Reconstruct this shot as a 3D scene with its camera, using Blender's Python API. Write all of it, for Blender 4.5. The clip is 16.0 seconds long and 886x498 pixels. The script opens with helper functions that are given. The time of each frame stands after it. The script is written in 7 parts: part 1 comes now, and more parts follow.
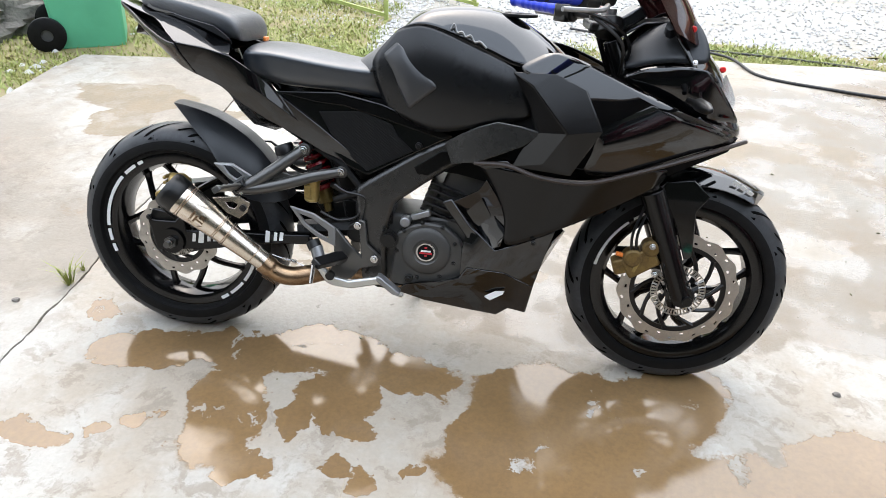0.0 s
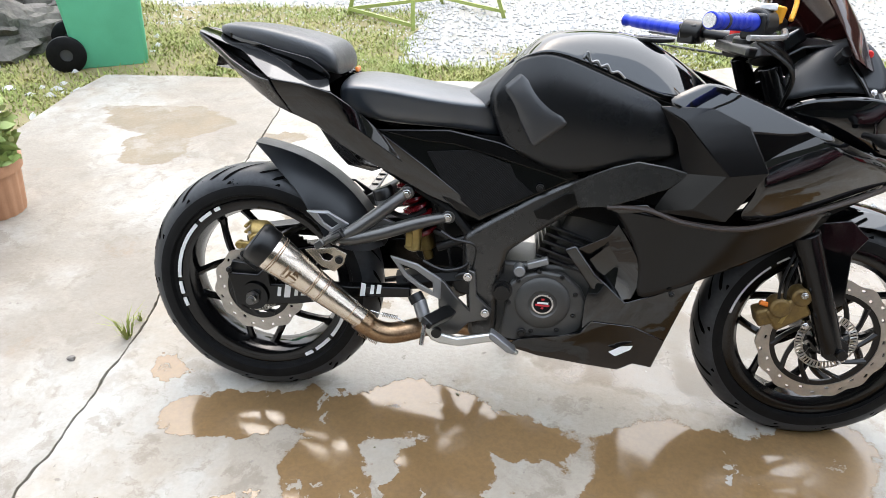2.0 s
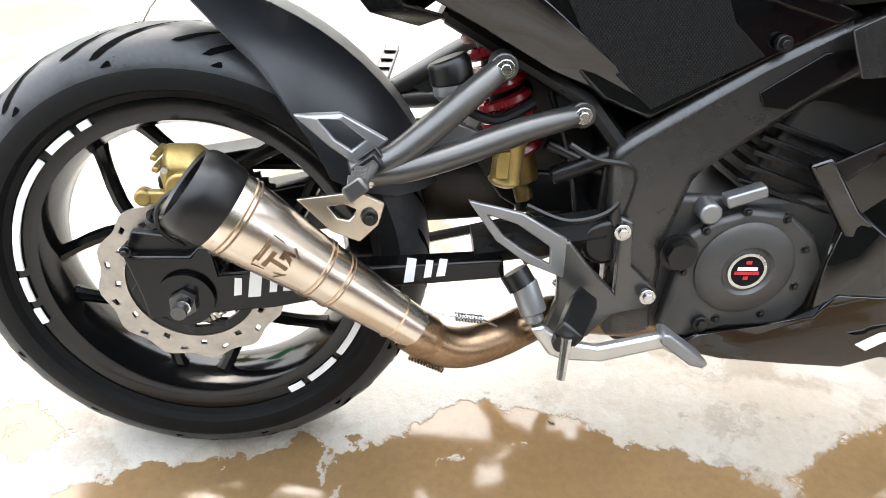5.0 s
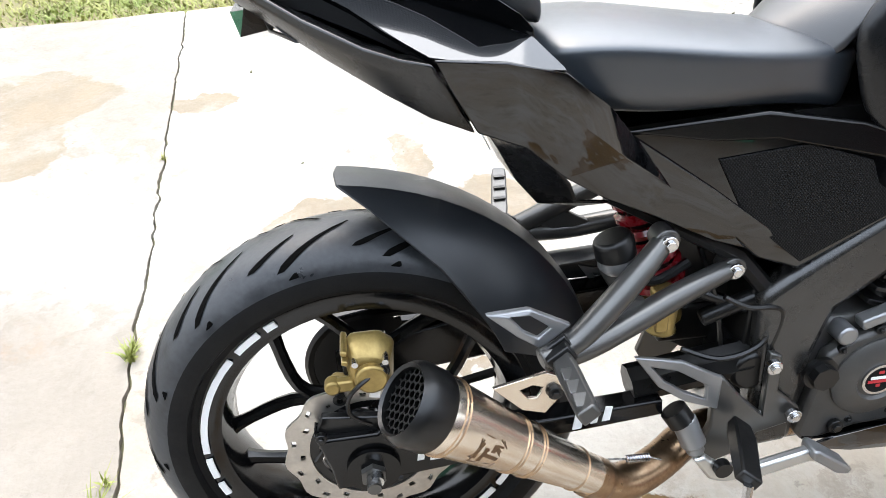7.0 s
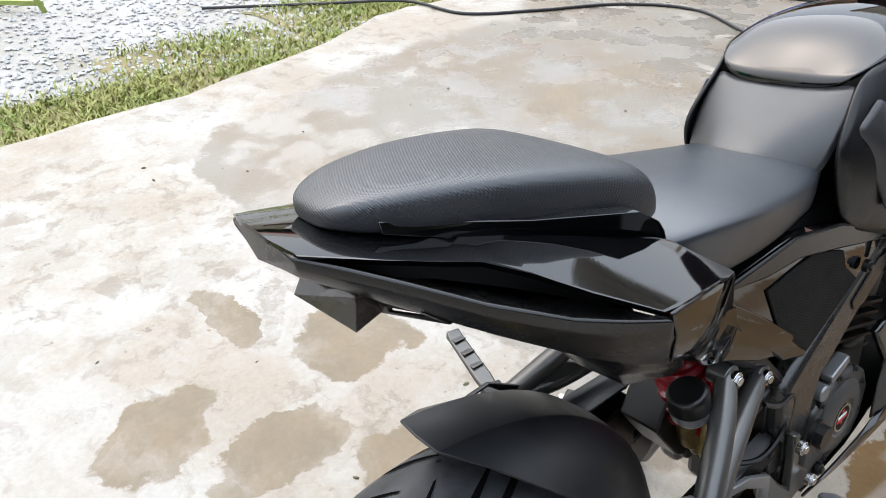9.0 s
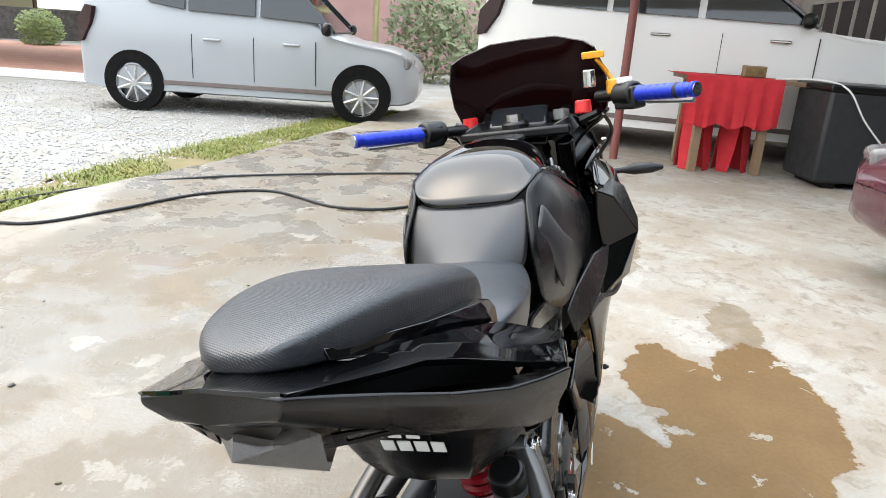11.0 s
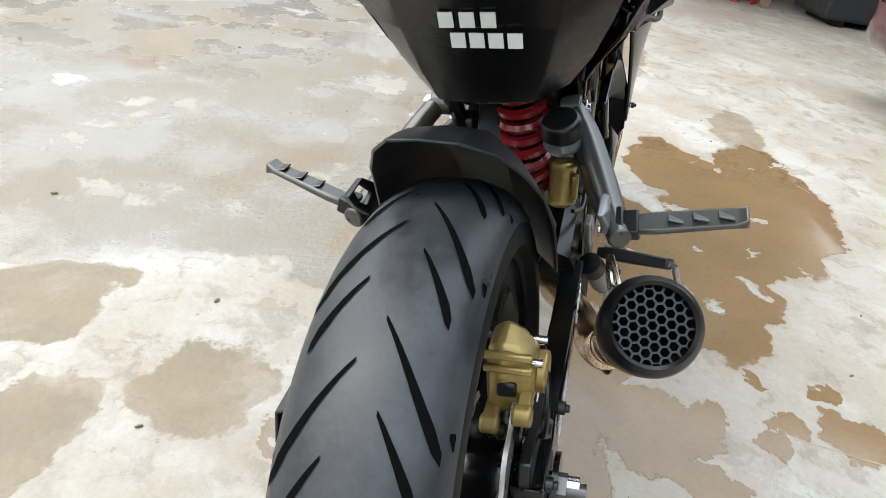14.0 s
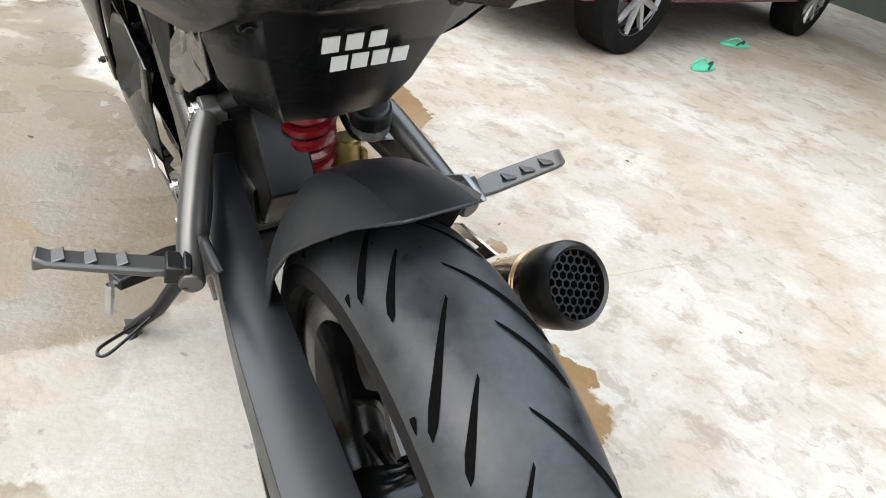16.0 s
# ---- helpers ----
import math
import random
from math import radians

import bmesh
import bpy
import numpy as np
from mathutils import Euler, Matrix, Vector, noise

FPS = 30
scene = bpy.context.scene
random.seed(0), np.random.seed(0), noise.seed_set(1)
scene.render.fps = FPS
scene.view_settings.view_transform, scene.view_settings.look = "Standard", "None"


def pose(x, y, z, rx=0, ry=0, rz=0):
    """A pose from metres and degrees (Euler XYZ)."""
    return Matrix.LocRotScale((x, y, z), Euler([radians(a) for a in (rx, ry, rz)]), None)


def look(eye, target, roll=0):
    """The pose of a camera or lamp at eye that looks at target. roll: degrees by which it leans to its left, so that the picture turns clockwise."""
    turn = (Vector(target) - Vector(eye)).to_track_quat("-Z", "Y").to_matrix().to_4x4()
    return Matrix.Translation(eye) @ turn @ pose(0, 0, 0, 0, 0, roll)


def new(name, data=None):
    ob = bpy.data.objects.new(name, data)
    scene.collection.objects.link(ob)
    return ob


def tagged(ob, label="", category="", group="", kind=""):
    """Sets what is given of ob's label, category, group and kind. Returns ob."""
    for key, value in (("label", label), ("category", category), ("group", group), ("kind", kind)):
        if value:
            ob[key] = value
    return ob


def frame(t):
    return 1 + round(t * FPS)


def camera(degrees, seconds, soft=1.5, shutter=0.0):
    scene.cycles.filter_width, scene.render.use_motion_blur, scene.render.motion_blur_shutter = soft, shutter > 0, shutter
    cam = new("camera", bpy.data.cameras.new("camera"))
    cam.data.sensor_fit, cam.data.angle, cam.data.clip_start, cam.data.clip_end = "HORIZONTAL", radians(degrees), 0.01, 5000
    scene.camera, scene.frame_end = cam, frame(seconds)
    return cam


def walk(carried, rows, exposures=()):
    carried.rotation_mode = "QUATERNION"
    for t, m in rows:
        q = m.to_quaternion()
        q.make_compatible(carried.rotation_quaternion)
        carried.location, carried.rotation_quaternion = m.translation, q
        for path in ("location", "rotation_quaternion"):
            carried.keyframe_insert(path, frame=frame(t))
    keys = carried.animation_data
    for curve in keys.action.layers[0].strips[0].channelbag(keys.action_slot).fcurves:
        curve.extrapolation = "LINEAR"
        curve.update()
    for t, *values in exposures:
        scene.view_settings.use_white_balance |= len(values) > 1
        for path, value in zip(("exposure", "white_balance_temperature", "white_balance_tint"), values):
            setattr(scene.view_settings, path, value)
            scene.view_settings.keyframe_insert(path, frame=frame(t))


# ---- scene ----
cam = camera(65.47, 16.0, soft=0.65)
PATH = [
    (0.0, look((0.8920, -1.5294, 1.3199), (0.7083, 0.1516, 0.2519), 2.449)),
    (0.5, look((0.7934, -1.5544, 1.3300), (0.6611, 0.1255, 0.2529), 2.512)),
    (1.0, look((0.7156, -1.5702, 1.3280), (0.5388, 0.1198, 0.2731), 1.926)),
    (1.5, look((0.6544, -1.5162, 1.3285), (0.4304, 0.1758, 0.2860), 1.463)),
    (2.0, look((0.5813, -1.3431, 1.3086), (0.4105, 0.3429, 0.2463), 1.472)),
    (2.5, look((0.5097, -1.2184, 1.2844), (0.3568, 0.4289, 0.1606), 1.147)),
    (3.0, look((0.3661, -1.0542, 1.2309), (0.4416, 0.5643, 0.0584), 1.232)),
    (3.5, look((0.3445, -0.9237, 1.1631), (0.4353, 0.5854, -0.1462), 2.744)),
    (3.7, look((0.3492, -0.8701, 1.1305), (0.3916, 0.6456, -0.1737), 1.827)),
    (5.8, look((0.0983, -0.6455, 0.8209), (0.3483, 0.9265, -0.3901), 3.338)),
    (6.0, look((0.0633, -0.6417, 0.8654), (0.3082, 0.9110, -0.3711), 1.937)),
    (6.5, look((0.0340, -0.6218, 1.0031), (0.2426, 0.9463, -0.2207), -0.635)),
    (7.0, look((0.0236, -0.5511, 1.0966), (0.2219, 0.9669, -0.1904), -0.733)),
    (7.5, look((-0.0027, -0.4848, 1.1589), (0.1477, 1.0268, -0.1420), -0.287)),
    (8.0, look((-0.0963, -0.3942, 1.1712), (0.2758, 1.1362, -0.0614), 0.163)),
    (8.5, look((-0.2328, -0.2771, 1.1788), (0.5020, 1.1592, -0.0031), -0.419)),
    (9.0, look((-0.2719, -0.2130, 1.1573), (0.7723, 1.0582, 0.0198), 2.196)),
    (9.5, pose(-0.3008, -0.1370, 1.1517, 55.902, 1.913, -51.965)),
    (10.0, pose(-0.3513, -0.1052, 1.1738, 58.613, -0.234, -63.278)),
    (10.2, pose(-0.4125, -0.0892, 1.1839, 60.573, -1.112, -67.918)),
    (12.3, pose(-0.4704, -0.0228, 0.8811, 84.422, -3.797, -73.077)),
    (12.5, pose(-0.4793, -0.0187, 0.8571, 84.048, -4.324, -71.878)),
    (13.0, pose(-0.4776, -0.0234, 0.8080, 78.949, -5.289, -71.066)),
    (13.5, pose(-0.4733, -0.0129, 0.8008, 67.935, -8.637, -72.792)),
    (14.0, pose(-0.5051, 0.0107, 0.8507, 59.307, -8.636, -75.019)),
    (14.5, pose(-0.5486, 0.0521, 0.9009, 57.209, -7.441, -80.726)),
    (15.0, pose(-0.4489, 0.1291, 0.8660, 55.992, -6.885, -90.753)),
    (15.5, pose(-0.3594, 0.2174, 0.8554, 51.306, -8.561, -101.581)),
    (16.0, pose(-0.3579, 0.3776, 0.8834, 57.138, -12.568, -118.699)),
]
EXPOSURES = [(0.0, 1.75, 6500, 10), (2.5, 1.85, 6500, 10), (3.5, 2.32, 6720, 10), (6.0, 2.6, 6780, 10), (6.5, 2.4, 6550, 10), (7.0, 2.17, 6480, 10), (8.0, 1.5, 6480, 10), (9.5, 1.55, 6480, 10), (12.5, 1.83, 6800, 6), (14.0, 1.7, 6520, 6), (16.0, 1.84, 6620, 8)]
walk(cam, PATH, EXPOSURES)

# exposure keys follow the phone's own brightening as it nears the dark bike
# ---------------------------------------------------------------- light
world = bpy.data.worlds.new("overcast_sky")
scene.world = world
world.use_nodes = True
wt = world.node_tree
sky = wt.nodes.new("ShaderNodeTexSky")
sky.sky_type, sky.sun_disc = "NISHITA", False
sky.sun_elevation, sky.sun_rotation = radians(52), radians(-25)
sky.dust_density, sky.air_density = 6.0, 1.0
cloud = wt.nodes.new("ShaderNodeMix")
cloud.data_type = "RGBA"
cloud.inputs[0].default_value = 0.6
# an overcast dome, about twice as bright overhead as at the horizon
way = wt.nodes.new("ShaderNodeTexCoord")
part_z = wt.nodes.new("ShaderNodeSeparateXYZ")
dome = wt.nodes.new("ShaderNodeMix")
dome.data_type = "RGBA"
dome.inputs[6].default_value = (6.9, 6.9, 6.8, 1)
dome.inputs[7].default_value = (13.0, 14.8, 17.3, 1)
wt.links.new(way.outputs["Generated"], part_z.inputs[0])
wt.links.new(part_z.outputs[2], dome.inputs[0])
wt.links.new(dome.outputs[2], cloud.inputs[7])
wt.links.new(sky.outputs[0], cloud.inputs[6])
wt.links.new(cloud.outputs[2], wt.nodes["Background"].inputs[0])
wt.nodes["Background"].inputs[1].default_value = 0.10
sun_data = bpy.data.lights.new("sun", "SUN")
sun_data.energy, sun_data.angle, sun_data.color = 0.7, radians(70), (1.0, 0.97, 0.93)
sun = new("sun", sun_data)
sun.matrix_world = look((0, 0, 0), (-0.35 * 0.6, -0.75 * 0.6, -0.8))


# ---------------------------------------------------------------- materials
def node(nt, kind, **values):
    n = nt.nodes.new("ShaderNode" + kind)
    for k, v in values.items():
        n.inputs[k.replace("_", " ")].default_value = v
    return n


def surface(name, col, rough=0.5, metal=0.0, col2=None, vary=0.25, scale=12.0, fine=180.0, bump=0.0, coat=0.0,
            rough_vary=0.12, trans=0.0, spec=0.5):
    """A procedural surface: two scales of colour and gloss change and a fine relief."""
    m = bpy.data.materials.new(name)
    m.use_nodes = True
    nt = m.node_tree
    b = nt.nodes["Principled BSDF"]
    tc = nt.nodes.new("ShaderNodeTexCoord")
    big = node(nt, "TexNoise", Scale=scale, Detail=5.0, Roughness=0.6)
    small = node(nt, "TexNoise", Scale=fine, Detail=3.0)
    for n in (big, small):
        nt.links.new(tc.outputs["Object"], n.inputs["Vector"])
    add = nt.nodes.new("ShaderNodeMath")
    add.operation = "MULTIPLY_ADD"
    add.inputs[1].default_value = 0.35
    nt.links.new(small.outputs[0], add.inputs[0])
    nt.links.new(big.outputs[0], add.inputs[2])
    mix = nt.nodes.new("ShaderNodeMix")
    mix.data_type = "RGBA"
    c2 = col2 or tuple(c * (1 - vary) for c in col)
    mix.inputs[6].default_value = (*col, 1)
    mix.inputs[7].default_value = (*c2, 1)
    rng = node(nt, "MapRange")
    rng.inputs[1].default_value, rng.inputs[2].default_value = 0.45, 0.95
    nt.links.new(add.outputs[0], rng.inputs[0])
    nt.links.new(rng.outputs[0], mix.inputs[0])
    nt.links.new(mix.outputs[2], b.inputs["Base Color"])
    rr = node(nt, "MapRange")
    rr.inputs[1].default_value, rr.inputs[2].default_value = 0.3, 0.9
    rr.inputs[3].default_value, rr.inputs[4].default_value = max(rough - rough_vary, 0.02), min(rough + rough_vary, 1)
    nt.links.new(add.outputs[0], rr.inputs[0])
    nt.links.new(rr.outputs[0], b.inputs["Roughness"])
    b.inputs["Metallic"].default_value = metal
    b.inputs["Specular IOR Level"].default_value = spec
    b.inputs["Coat Weight"].default_value = coat
    b.inputs["Coat Roughness"].default_value = 0.05
    b.inputs["Transmission Weight"].default_value = trans
    if bump:
        bp = node(nt, "Bump", Strength=0.6, Distance=bump)
        nt.links.new(small.outputs[0], bp.inputs["Height"])
        nt.links.new(bp.outputs[0], b.inputs["Normal"])
    return m


def weave(name, col, pitch, rough=0.55, depth=0.0006, turn=45, holes=0.0):
    """A material with a fine woven or dotted relief; holes also paints shade into its hollows."""
    m = surface(name, col, rough, vary=0.3)
    nt = m.node_tree
    b = nt.nodes["Principled BSDF"]
    tc = nt.nodes.new("ShaderNodeTexCoord")
    mp = node(nt, "Mapping")
    mp.inputs["Rotation"].default_value = (radians(turn), radians(20), radians(turn))
    w1 = node(nt, "TexWave", Scale=pitch)
    w2 = node(nt, "TexWave", Scale=pitch)
    w1.bands_direction, w2.bands_direction = "X", "Y"
    mul = nt.nodes.new("ShaderNodeMath")
    mul.operation = "MULTIPLY"
    bp = node(nt, "Bump", Strength=1.0, Distance=depth)
    nt.links.new(tc.outputs["Object"], mp.inputs["Vector"])
    for w in (w1, w2):
        nt.links.new(mp.outputs[0], w.inputs["Vector"])
    nt.links.new(w1.outputs["Fac"], mul.inputs[0])
    nt.links.new(w2.outputs["Fac"], mul.inputs[1])
    nt.links.new(mul.outputs[0], bp.inputs["Height"])
    nt.links.new(bp.outputs[0], b.inputs["Normal"])
    # the relief's low points get a darker base colour in place of shade
    if holes:
        tone = nt.nodes.new("ShaderNodeMix")
        tone.data_type = "RGBA"
        tone.inputs[6].default_value = (*(c * holes for c in col), 1)
        tone.inputs[7].default_value = (*col, 1)
        nt.links.new(mul.outputs[0], tone.inputs[0])
        nt.links.new(tone.outputs[2], b.inputs["Base Color"])
    return m


GLOSS = surface("gloss_black_paint", (0.002, 0.0022, 0.0026), 0.03, spec=0.72, vary=0.1, rough_vary=0.015)
SATIN = surface("satin_black_plastic", (0.003, 0.003, 0.0032), 0.15, bump=0.0001, fine=900, rough_vary=0.05, spec=0.3)
MATT = surface("matt_black_plastic", (0.01, 0.0118, 0.0145), 0.35, bump=0.0001, fine=1200, spec=0.48)
FRAME = surface("dark_grey_frame_paint", (0.016, 0.0157, 0.015), 0.24, metal=0.0, bump=0.0001, fine=900, spec=0.65)
GREY = surface("cast_aluminium_grey", (0.26, 0.263, 0.268), 0.34, metal=0.7, fine=35, vary=0.15, rough_vary=0.05)
BRACKET = surface("satin_grey_casting", (0.1, 0.098, 0.094), 0.3, metal=0.7, vary=0.15, fine=35, rough_vary=0.05)
TAILPLASTIC = surface("matt_tail_plastic", (0.004, 0.004, 0.0043), 0.25, bump=0.00005, fine=1200, spec=0.5, rough_vary=0.05)
TANKSIDE = surface("satin_tank_cover", (0.0055, 0.006, 0.0068), 0.28, bump=0.0001, fine=900, rough_vary=0.05, spec=0.38)
KNEE = surface("knee_pad_plastic", (0.019, 0.02, 0.022), 0.36, bump=0.0002, fine=1200, spec=0.7)
ALU = surface("bare_aluminium", (0.6, 0.6, 0.58), 0.34, metal=0.85, fine=40, vary=0.2, rough_vary=0.06)
GUNMETAL = surface("engine_grey_paint", (0.075, 0.073, 0.069), 0.4, metal=0.4, bump=0.0001, fine=600, vary=0.35)
RUBBER = surface("tyre_rubber", (0.012, 0.0132, 0.0152), 0.37, col2=(0.038, 0.041, 0.045), scale=26, fine=140, bump=0.0005, spec=0.38, rough_vary=0.2)
SIDEWALL = surface("tyre_sidewall", (0.0032, 0.0032, 0.0034), 0.6, vary=0.4, scale=20, bump=0.0002, fine=500, spec=0.2)
# near-black that stands in for the shade inside the tread cuts
GROOVE_SHADE = surface("tread_groove", (0.002, 0.002, 0.002), 0.95, spec=0.05)
RIM = surface("rim_black_paint", (0.003, 0.0032, 0.0035), 0.1, spec=0.4, vary=0.3)
STEEL = surface("brushed_steel", (0.74, 0.68, 0.6), 0.24, metal=1.0, col2=(0.63, 0.54, 0.44), scale=5, fine=40, rough_vary=0.04)
TINT = surface("heat_tinted_steel", (0.45, 0.32, 0.2), 0.28, metal=1.0, col2=(0.16, 0.09, 0.05), scale=9)
PIPE_DARK = surface("burnt_pipe_steel", (0.08, 0.06, 0.05), 0.3, metal=1.0, col2=(0.3, 0.2, 0.12), scale=7)
DISC = surface("brake_disc_steel", (0.5, 0.47, 0.43), 0.35, metal=0.9, vary=0.25, scale=30)
CHROME = surface("bright_bolt_steel", (0.6, 0.6, 0.6), 0.2, metal=1.0, vary=0.3)
GOLD = surface("gold_caliper_paint", (0.36, 0.26, 0.09), 0.33, metal=0.6, col2=(0.2, 0.14, 0.045), scale=25, bump=0.0003)
DARKGOLD = surface("worn_brass_caliper_paint", (0.2, 0.13, 0.04), 0.45, metal=0.5, col2=(0.08, 0.05, 0.02), scale=40)
BRASS = surface("dull_brass_anodising", (0.17, 0.115, 0.03), 0.36, metal=0.55, col2=(0.07, 0.045, 0.012), scale=35)
RED = surface("red_spring_paint", (0.2, 0.007, 0.012), 0.22, coat=0.4)
REDPLASTIC = surface("red_anodised_cap", (0.6, 0.02, 0.02), 0.3)
BLUE = surface("blue_anodised_grip", (0.015, 0.04, 0.5), 0.32, metal=0.4)
BLACKMETAL = surface("black_metal", (0.0035, 0.0035, 0.0036), 0.32, spec=0.4)
DARK = surface("inner_black", (0.003, 0.003, 0.003), 0.8, spec=0.2)
SEAT = weave("seat_vinyl", (0.02, 0.024, 0.03), 180, 0.36, 0.0002, holes=0.5)
SEAT.node_tree.nodes["Principled BSDF"].inputs["Specular IOR Level"].default_value = 0.85
SEAT_PLAIN = surface("rider_seat_vinyl", (0.02, 0.025, 0.032), 0.33, bump=0.0002, fine=1400, rough_vary=0.06, spec=0.95)
MESHPAD = weave("dotted_grip_pad", (0.012, 0.012, 0.012), 130, 0.7, 0.0006, holes=0.06)
MESHPAD.node_tree.nodes["Principled BSDF"].inputs["Specular IOR Level"].default_value = 0.2
WHITE = surface("white_vinyl", (0.75, 0.75, 0.74), 0.45, vary=0.08)
SILVER = surface("silver_badge", (0.22, 0.22, 0.22), 0.3, metal=0.8)
BADGE_RED = surface("badge_red", (0.5, 0.02, 0.03), 0.4)
SMOKE = surface("smoked_lens", (0.1, 0.085, 0.07), 0.04, trans=0.6, vary=0.1, rough_vary=0.02, spec=0.6)
SCREEN = surface("dark_tinted_screen", (0.025, 0.006, 0.006), 0.06, trans=0.35, rough_vary=0.03)
ORANGE = surface("orange_reflector", (0.75, 0.2, 0.03), 0.3)
AMBER = surface("amber_reservoir", (0.7, 0.32, 0.02), 0.25, metal=0.3)
HEADLAMP = surface("headlamp_glass", (0.4, 0.4, 0.4), 0.05, trans=0.6)


def glassy(name, col, rough=0.03):
    return surface(name, col, rough, vary=0.1, rough_vary=0.02, coat=0.5)


# ---------------------------------------------------------------- mesh helpers
def recalc(bm):
    bmesh.ops.recalc_face_normals(bm, faces=bm.faces[:])
    return bm


def obj(name, bm, material, parent=None, label="", bevel=0.0, angle=35, smooth=True):
    me = bpy.data.meshes.new(name)
    recalc(bm).to_mesh(me)
    bm.free()
    mats = material if isinstance(material, (list, tuple)) else [material]
    for m in mats:
        me.materials.append(m)
    if smooth:
        me.polygons.foreach_set("use_smooth", [True] * len(me.polygons))
        me.set_sharp_from_angle(angle=radians(angle))
    ob = new(name, me)
    if parent:
        ob.parent = parent
    if label:
        ob["label"] = label
    if bevel:
        mod = ob.modifiers.new("bevel", "BEVEL")
        mod.width, mod.segments, mod.limit_method, mod.angle_limit = bevel, 2, "ANGLE", radians(32)
        mod.harden_normals = False
    return ob


def part(name, bm, material, parent, label="", bevel=0.0, angle=35):
    return obj(name, bm, material, parent, label, bevel, angle)


def thing(name, label, category, group="", kind=""):
    return tagged(new(name), label, category, group, kind)


def flip(pts, s):
    return [(x, y * s, z) for x, y, z in pts]


def join(*bms):
    out = bmesh.new()
    for b in bms:
        me = bpy.data.meshes.new("tmp")
        b.to_mesh(me)
        b.free()
        out.from_mesh(me)
        bpy.data.meshes.remove(me)
    return out


def moved(bm, m):
    bmesh.ops.transform(bm, matrix=m, verts=bm.verts[:])
    return bm


def slabbed(pts, off):
    """A plate: an outline and its copy shifted by off."""
    bm = bmesh.new()
    o = Vector(off)
    a = [bm.verts.new(p) for p in pts]
    b = [bm.verts.new(Vector(p) + o) for p in pts]
    bm.faces.new(a)
    bm.faces.new(b[::-1])
    n = len(a)
    for i in range(n):
        bm.faces.new((a[i], a[(i + 1) % n], b[(i + 1) % n], b[i]))
    return bm


def framed(outer, inner, off):
    """A plate with one opening; both outlines have the same number of points."""
    bm = bmesh.new()
    o = Vector(off)
    rings = [[bm.verts.new(p) for p in outer], [bm.verts.new(p) for p in inner],
             [bm.verts.new(Vector(p) + o) for p in inner], [bm.verts.new(Vector(p) + o) for p in outer]]
    n = len(outer)
    for k in range(4):
        a, b = rings[k], rings[(k + 1) % 4]
        for i in range(n):
            bm.faces.new((a[i], a[(i + 1) % n], b[(i + 1) % n], b[i]))
    return bm


def loft(rows, closed=False, caps=False):
    """Quads between rows of points; closed joins each row's ends."""
    bm = bmesh.new()
    vs = [[bm.verts.new(p) for p in r] for r in rows]
    n = len(rows[0])
    for a, b in zip(vs, vs[1:]):
        for i in range(n if closed else n - 1):
            j = (i + 1) % n
            bm.faces.new((a[i], a[j], b[j], b[i]))
    if caps:
        bm.faces.new(vs[0][::-1])
        bm.faces.new(vs[-1])
    return bm


def thick(bm, t):
    """Gives an open sheet a thickness."""
    recalc(bm)
    bmesh.ops.solidify(bm, geom=bm.faces[:], thickness=t)
    return bm


def panel(name, rows, material, parent, label="", t=0.005, levels=2):
    """A moulded body panel: a rounded sheet through rows of points, with a thickness."""
    ob = part(name, loft(rows), material, parent, label, 0, 180)
    sub = ob.modifiers.new("round", "SUBSURF")
    sub.levels = sub.render_levels = levels
    shell = ob.modifiers.new("shell", "SOLIDIFY")
    shell.thickness, shell.offset = t, 0
    return ob


def mirrored_rows(rows):
    """Half rows, from the middle outwards to the right side, made whole."""
    return [[(x, -y, z) for x, y, z in reversed(r) if abs(y) > 1e-6] + list(r) for r in rows]


def tube(path, r, seg=10, closed=False, cap=True):
    """A round bar along a path; r is one radius or one for each point."""
    pts = [Vector(p) for p in path]
    n = len(pts)
    rs = r if isinstance(r, (list, tuple)) else [r] * n
    bm = bmesh.new()
    rows = []
    side = None
    for i, p in enumerate(pts):
        a = pts[(i - 1) % n] if closed or i else p
        b = pts[(i + 1) % n] if closed or i < n - 1 else p
        d = (b - a).normalized()
        if side is None:
            side = d.orthogonal().normalized()
        side = (side - d * side.dot(d)).normalized()
        up = d.cross(side)
        rows.append([bm.verts.new(p + (side * math.cos(k * math.tau / seg) + up * math.sin(k * math.tau / seg)) * rs[i]) for k in range(seg)])
    last = n if closed else n - 1
    for i in range(last):
        a, b = rows[i], rows[(i + 1) % n]
        for k in range(seg):
            bm.faces.new((a[k], a[(k + 1) % seg], b[(k + 1) % seg], b[k]))
    if cap and not closed:
        bm.faces.new(rows[0][::-1])
        bm.faces.new(rows[-1])
    return bm


def smooth_path(pts, k=6):
    """A rounded path through points."""
    p = [Vector(q) for q in pts]
    out = []
    for i in range(len(p) - 1):
        a, b, c, d = p[max(i - 1, 0)], p[i], p[i + 1], p[min(i + 2, len(p) - 1)]
        for j in range(k):
            t = j / k
            out.append(0.5 * ((2 * b) + (c - a) * t + (2 * a - 5 * b + 4 * c - d) * t * t + (3 * b - a - 3 * c + d) * t ** 3))
    return out + [p[-1]]


def lathe(profile, seg=48, closed=True):
    """Turns (radius, height) about the y axis."""
    rows = [[(r * math.cos(k * math.tau / seg), h, r * math.sin(k * math.tau / seg)) for k in range(seg)] for r, h in profile]
    if closed:
        rows.append(rows[0])
    bm = loft(rows, closed=True)
    if closed:
        bmesh.ops.remove_doubles(bm, verts=bm.verts[:], dist=1e-6)
    return bm


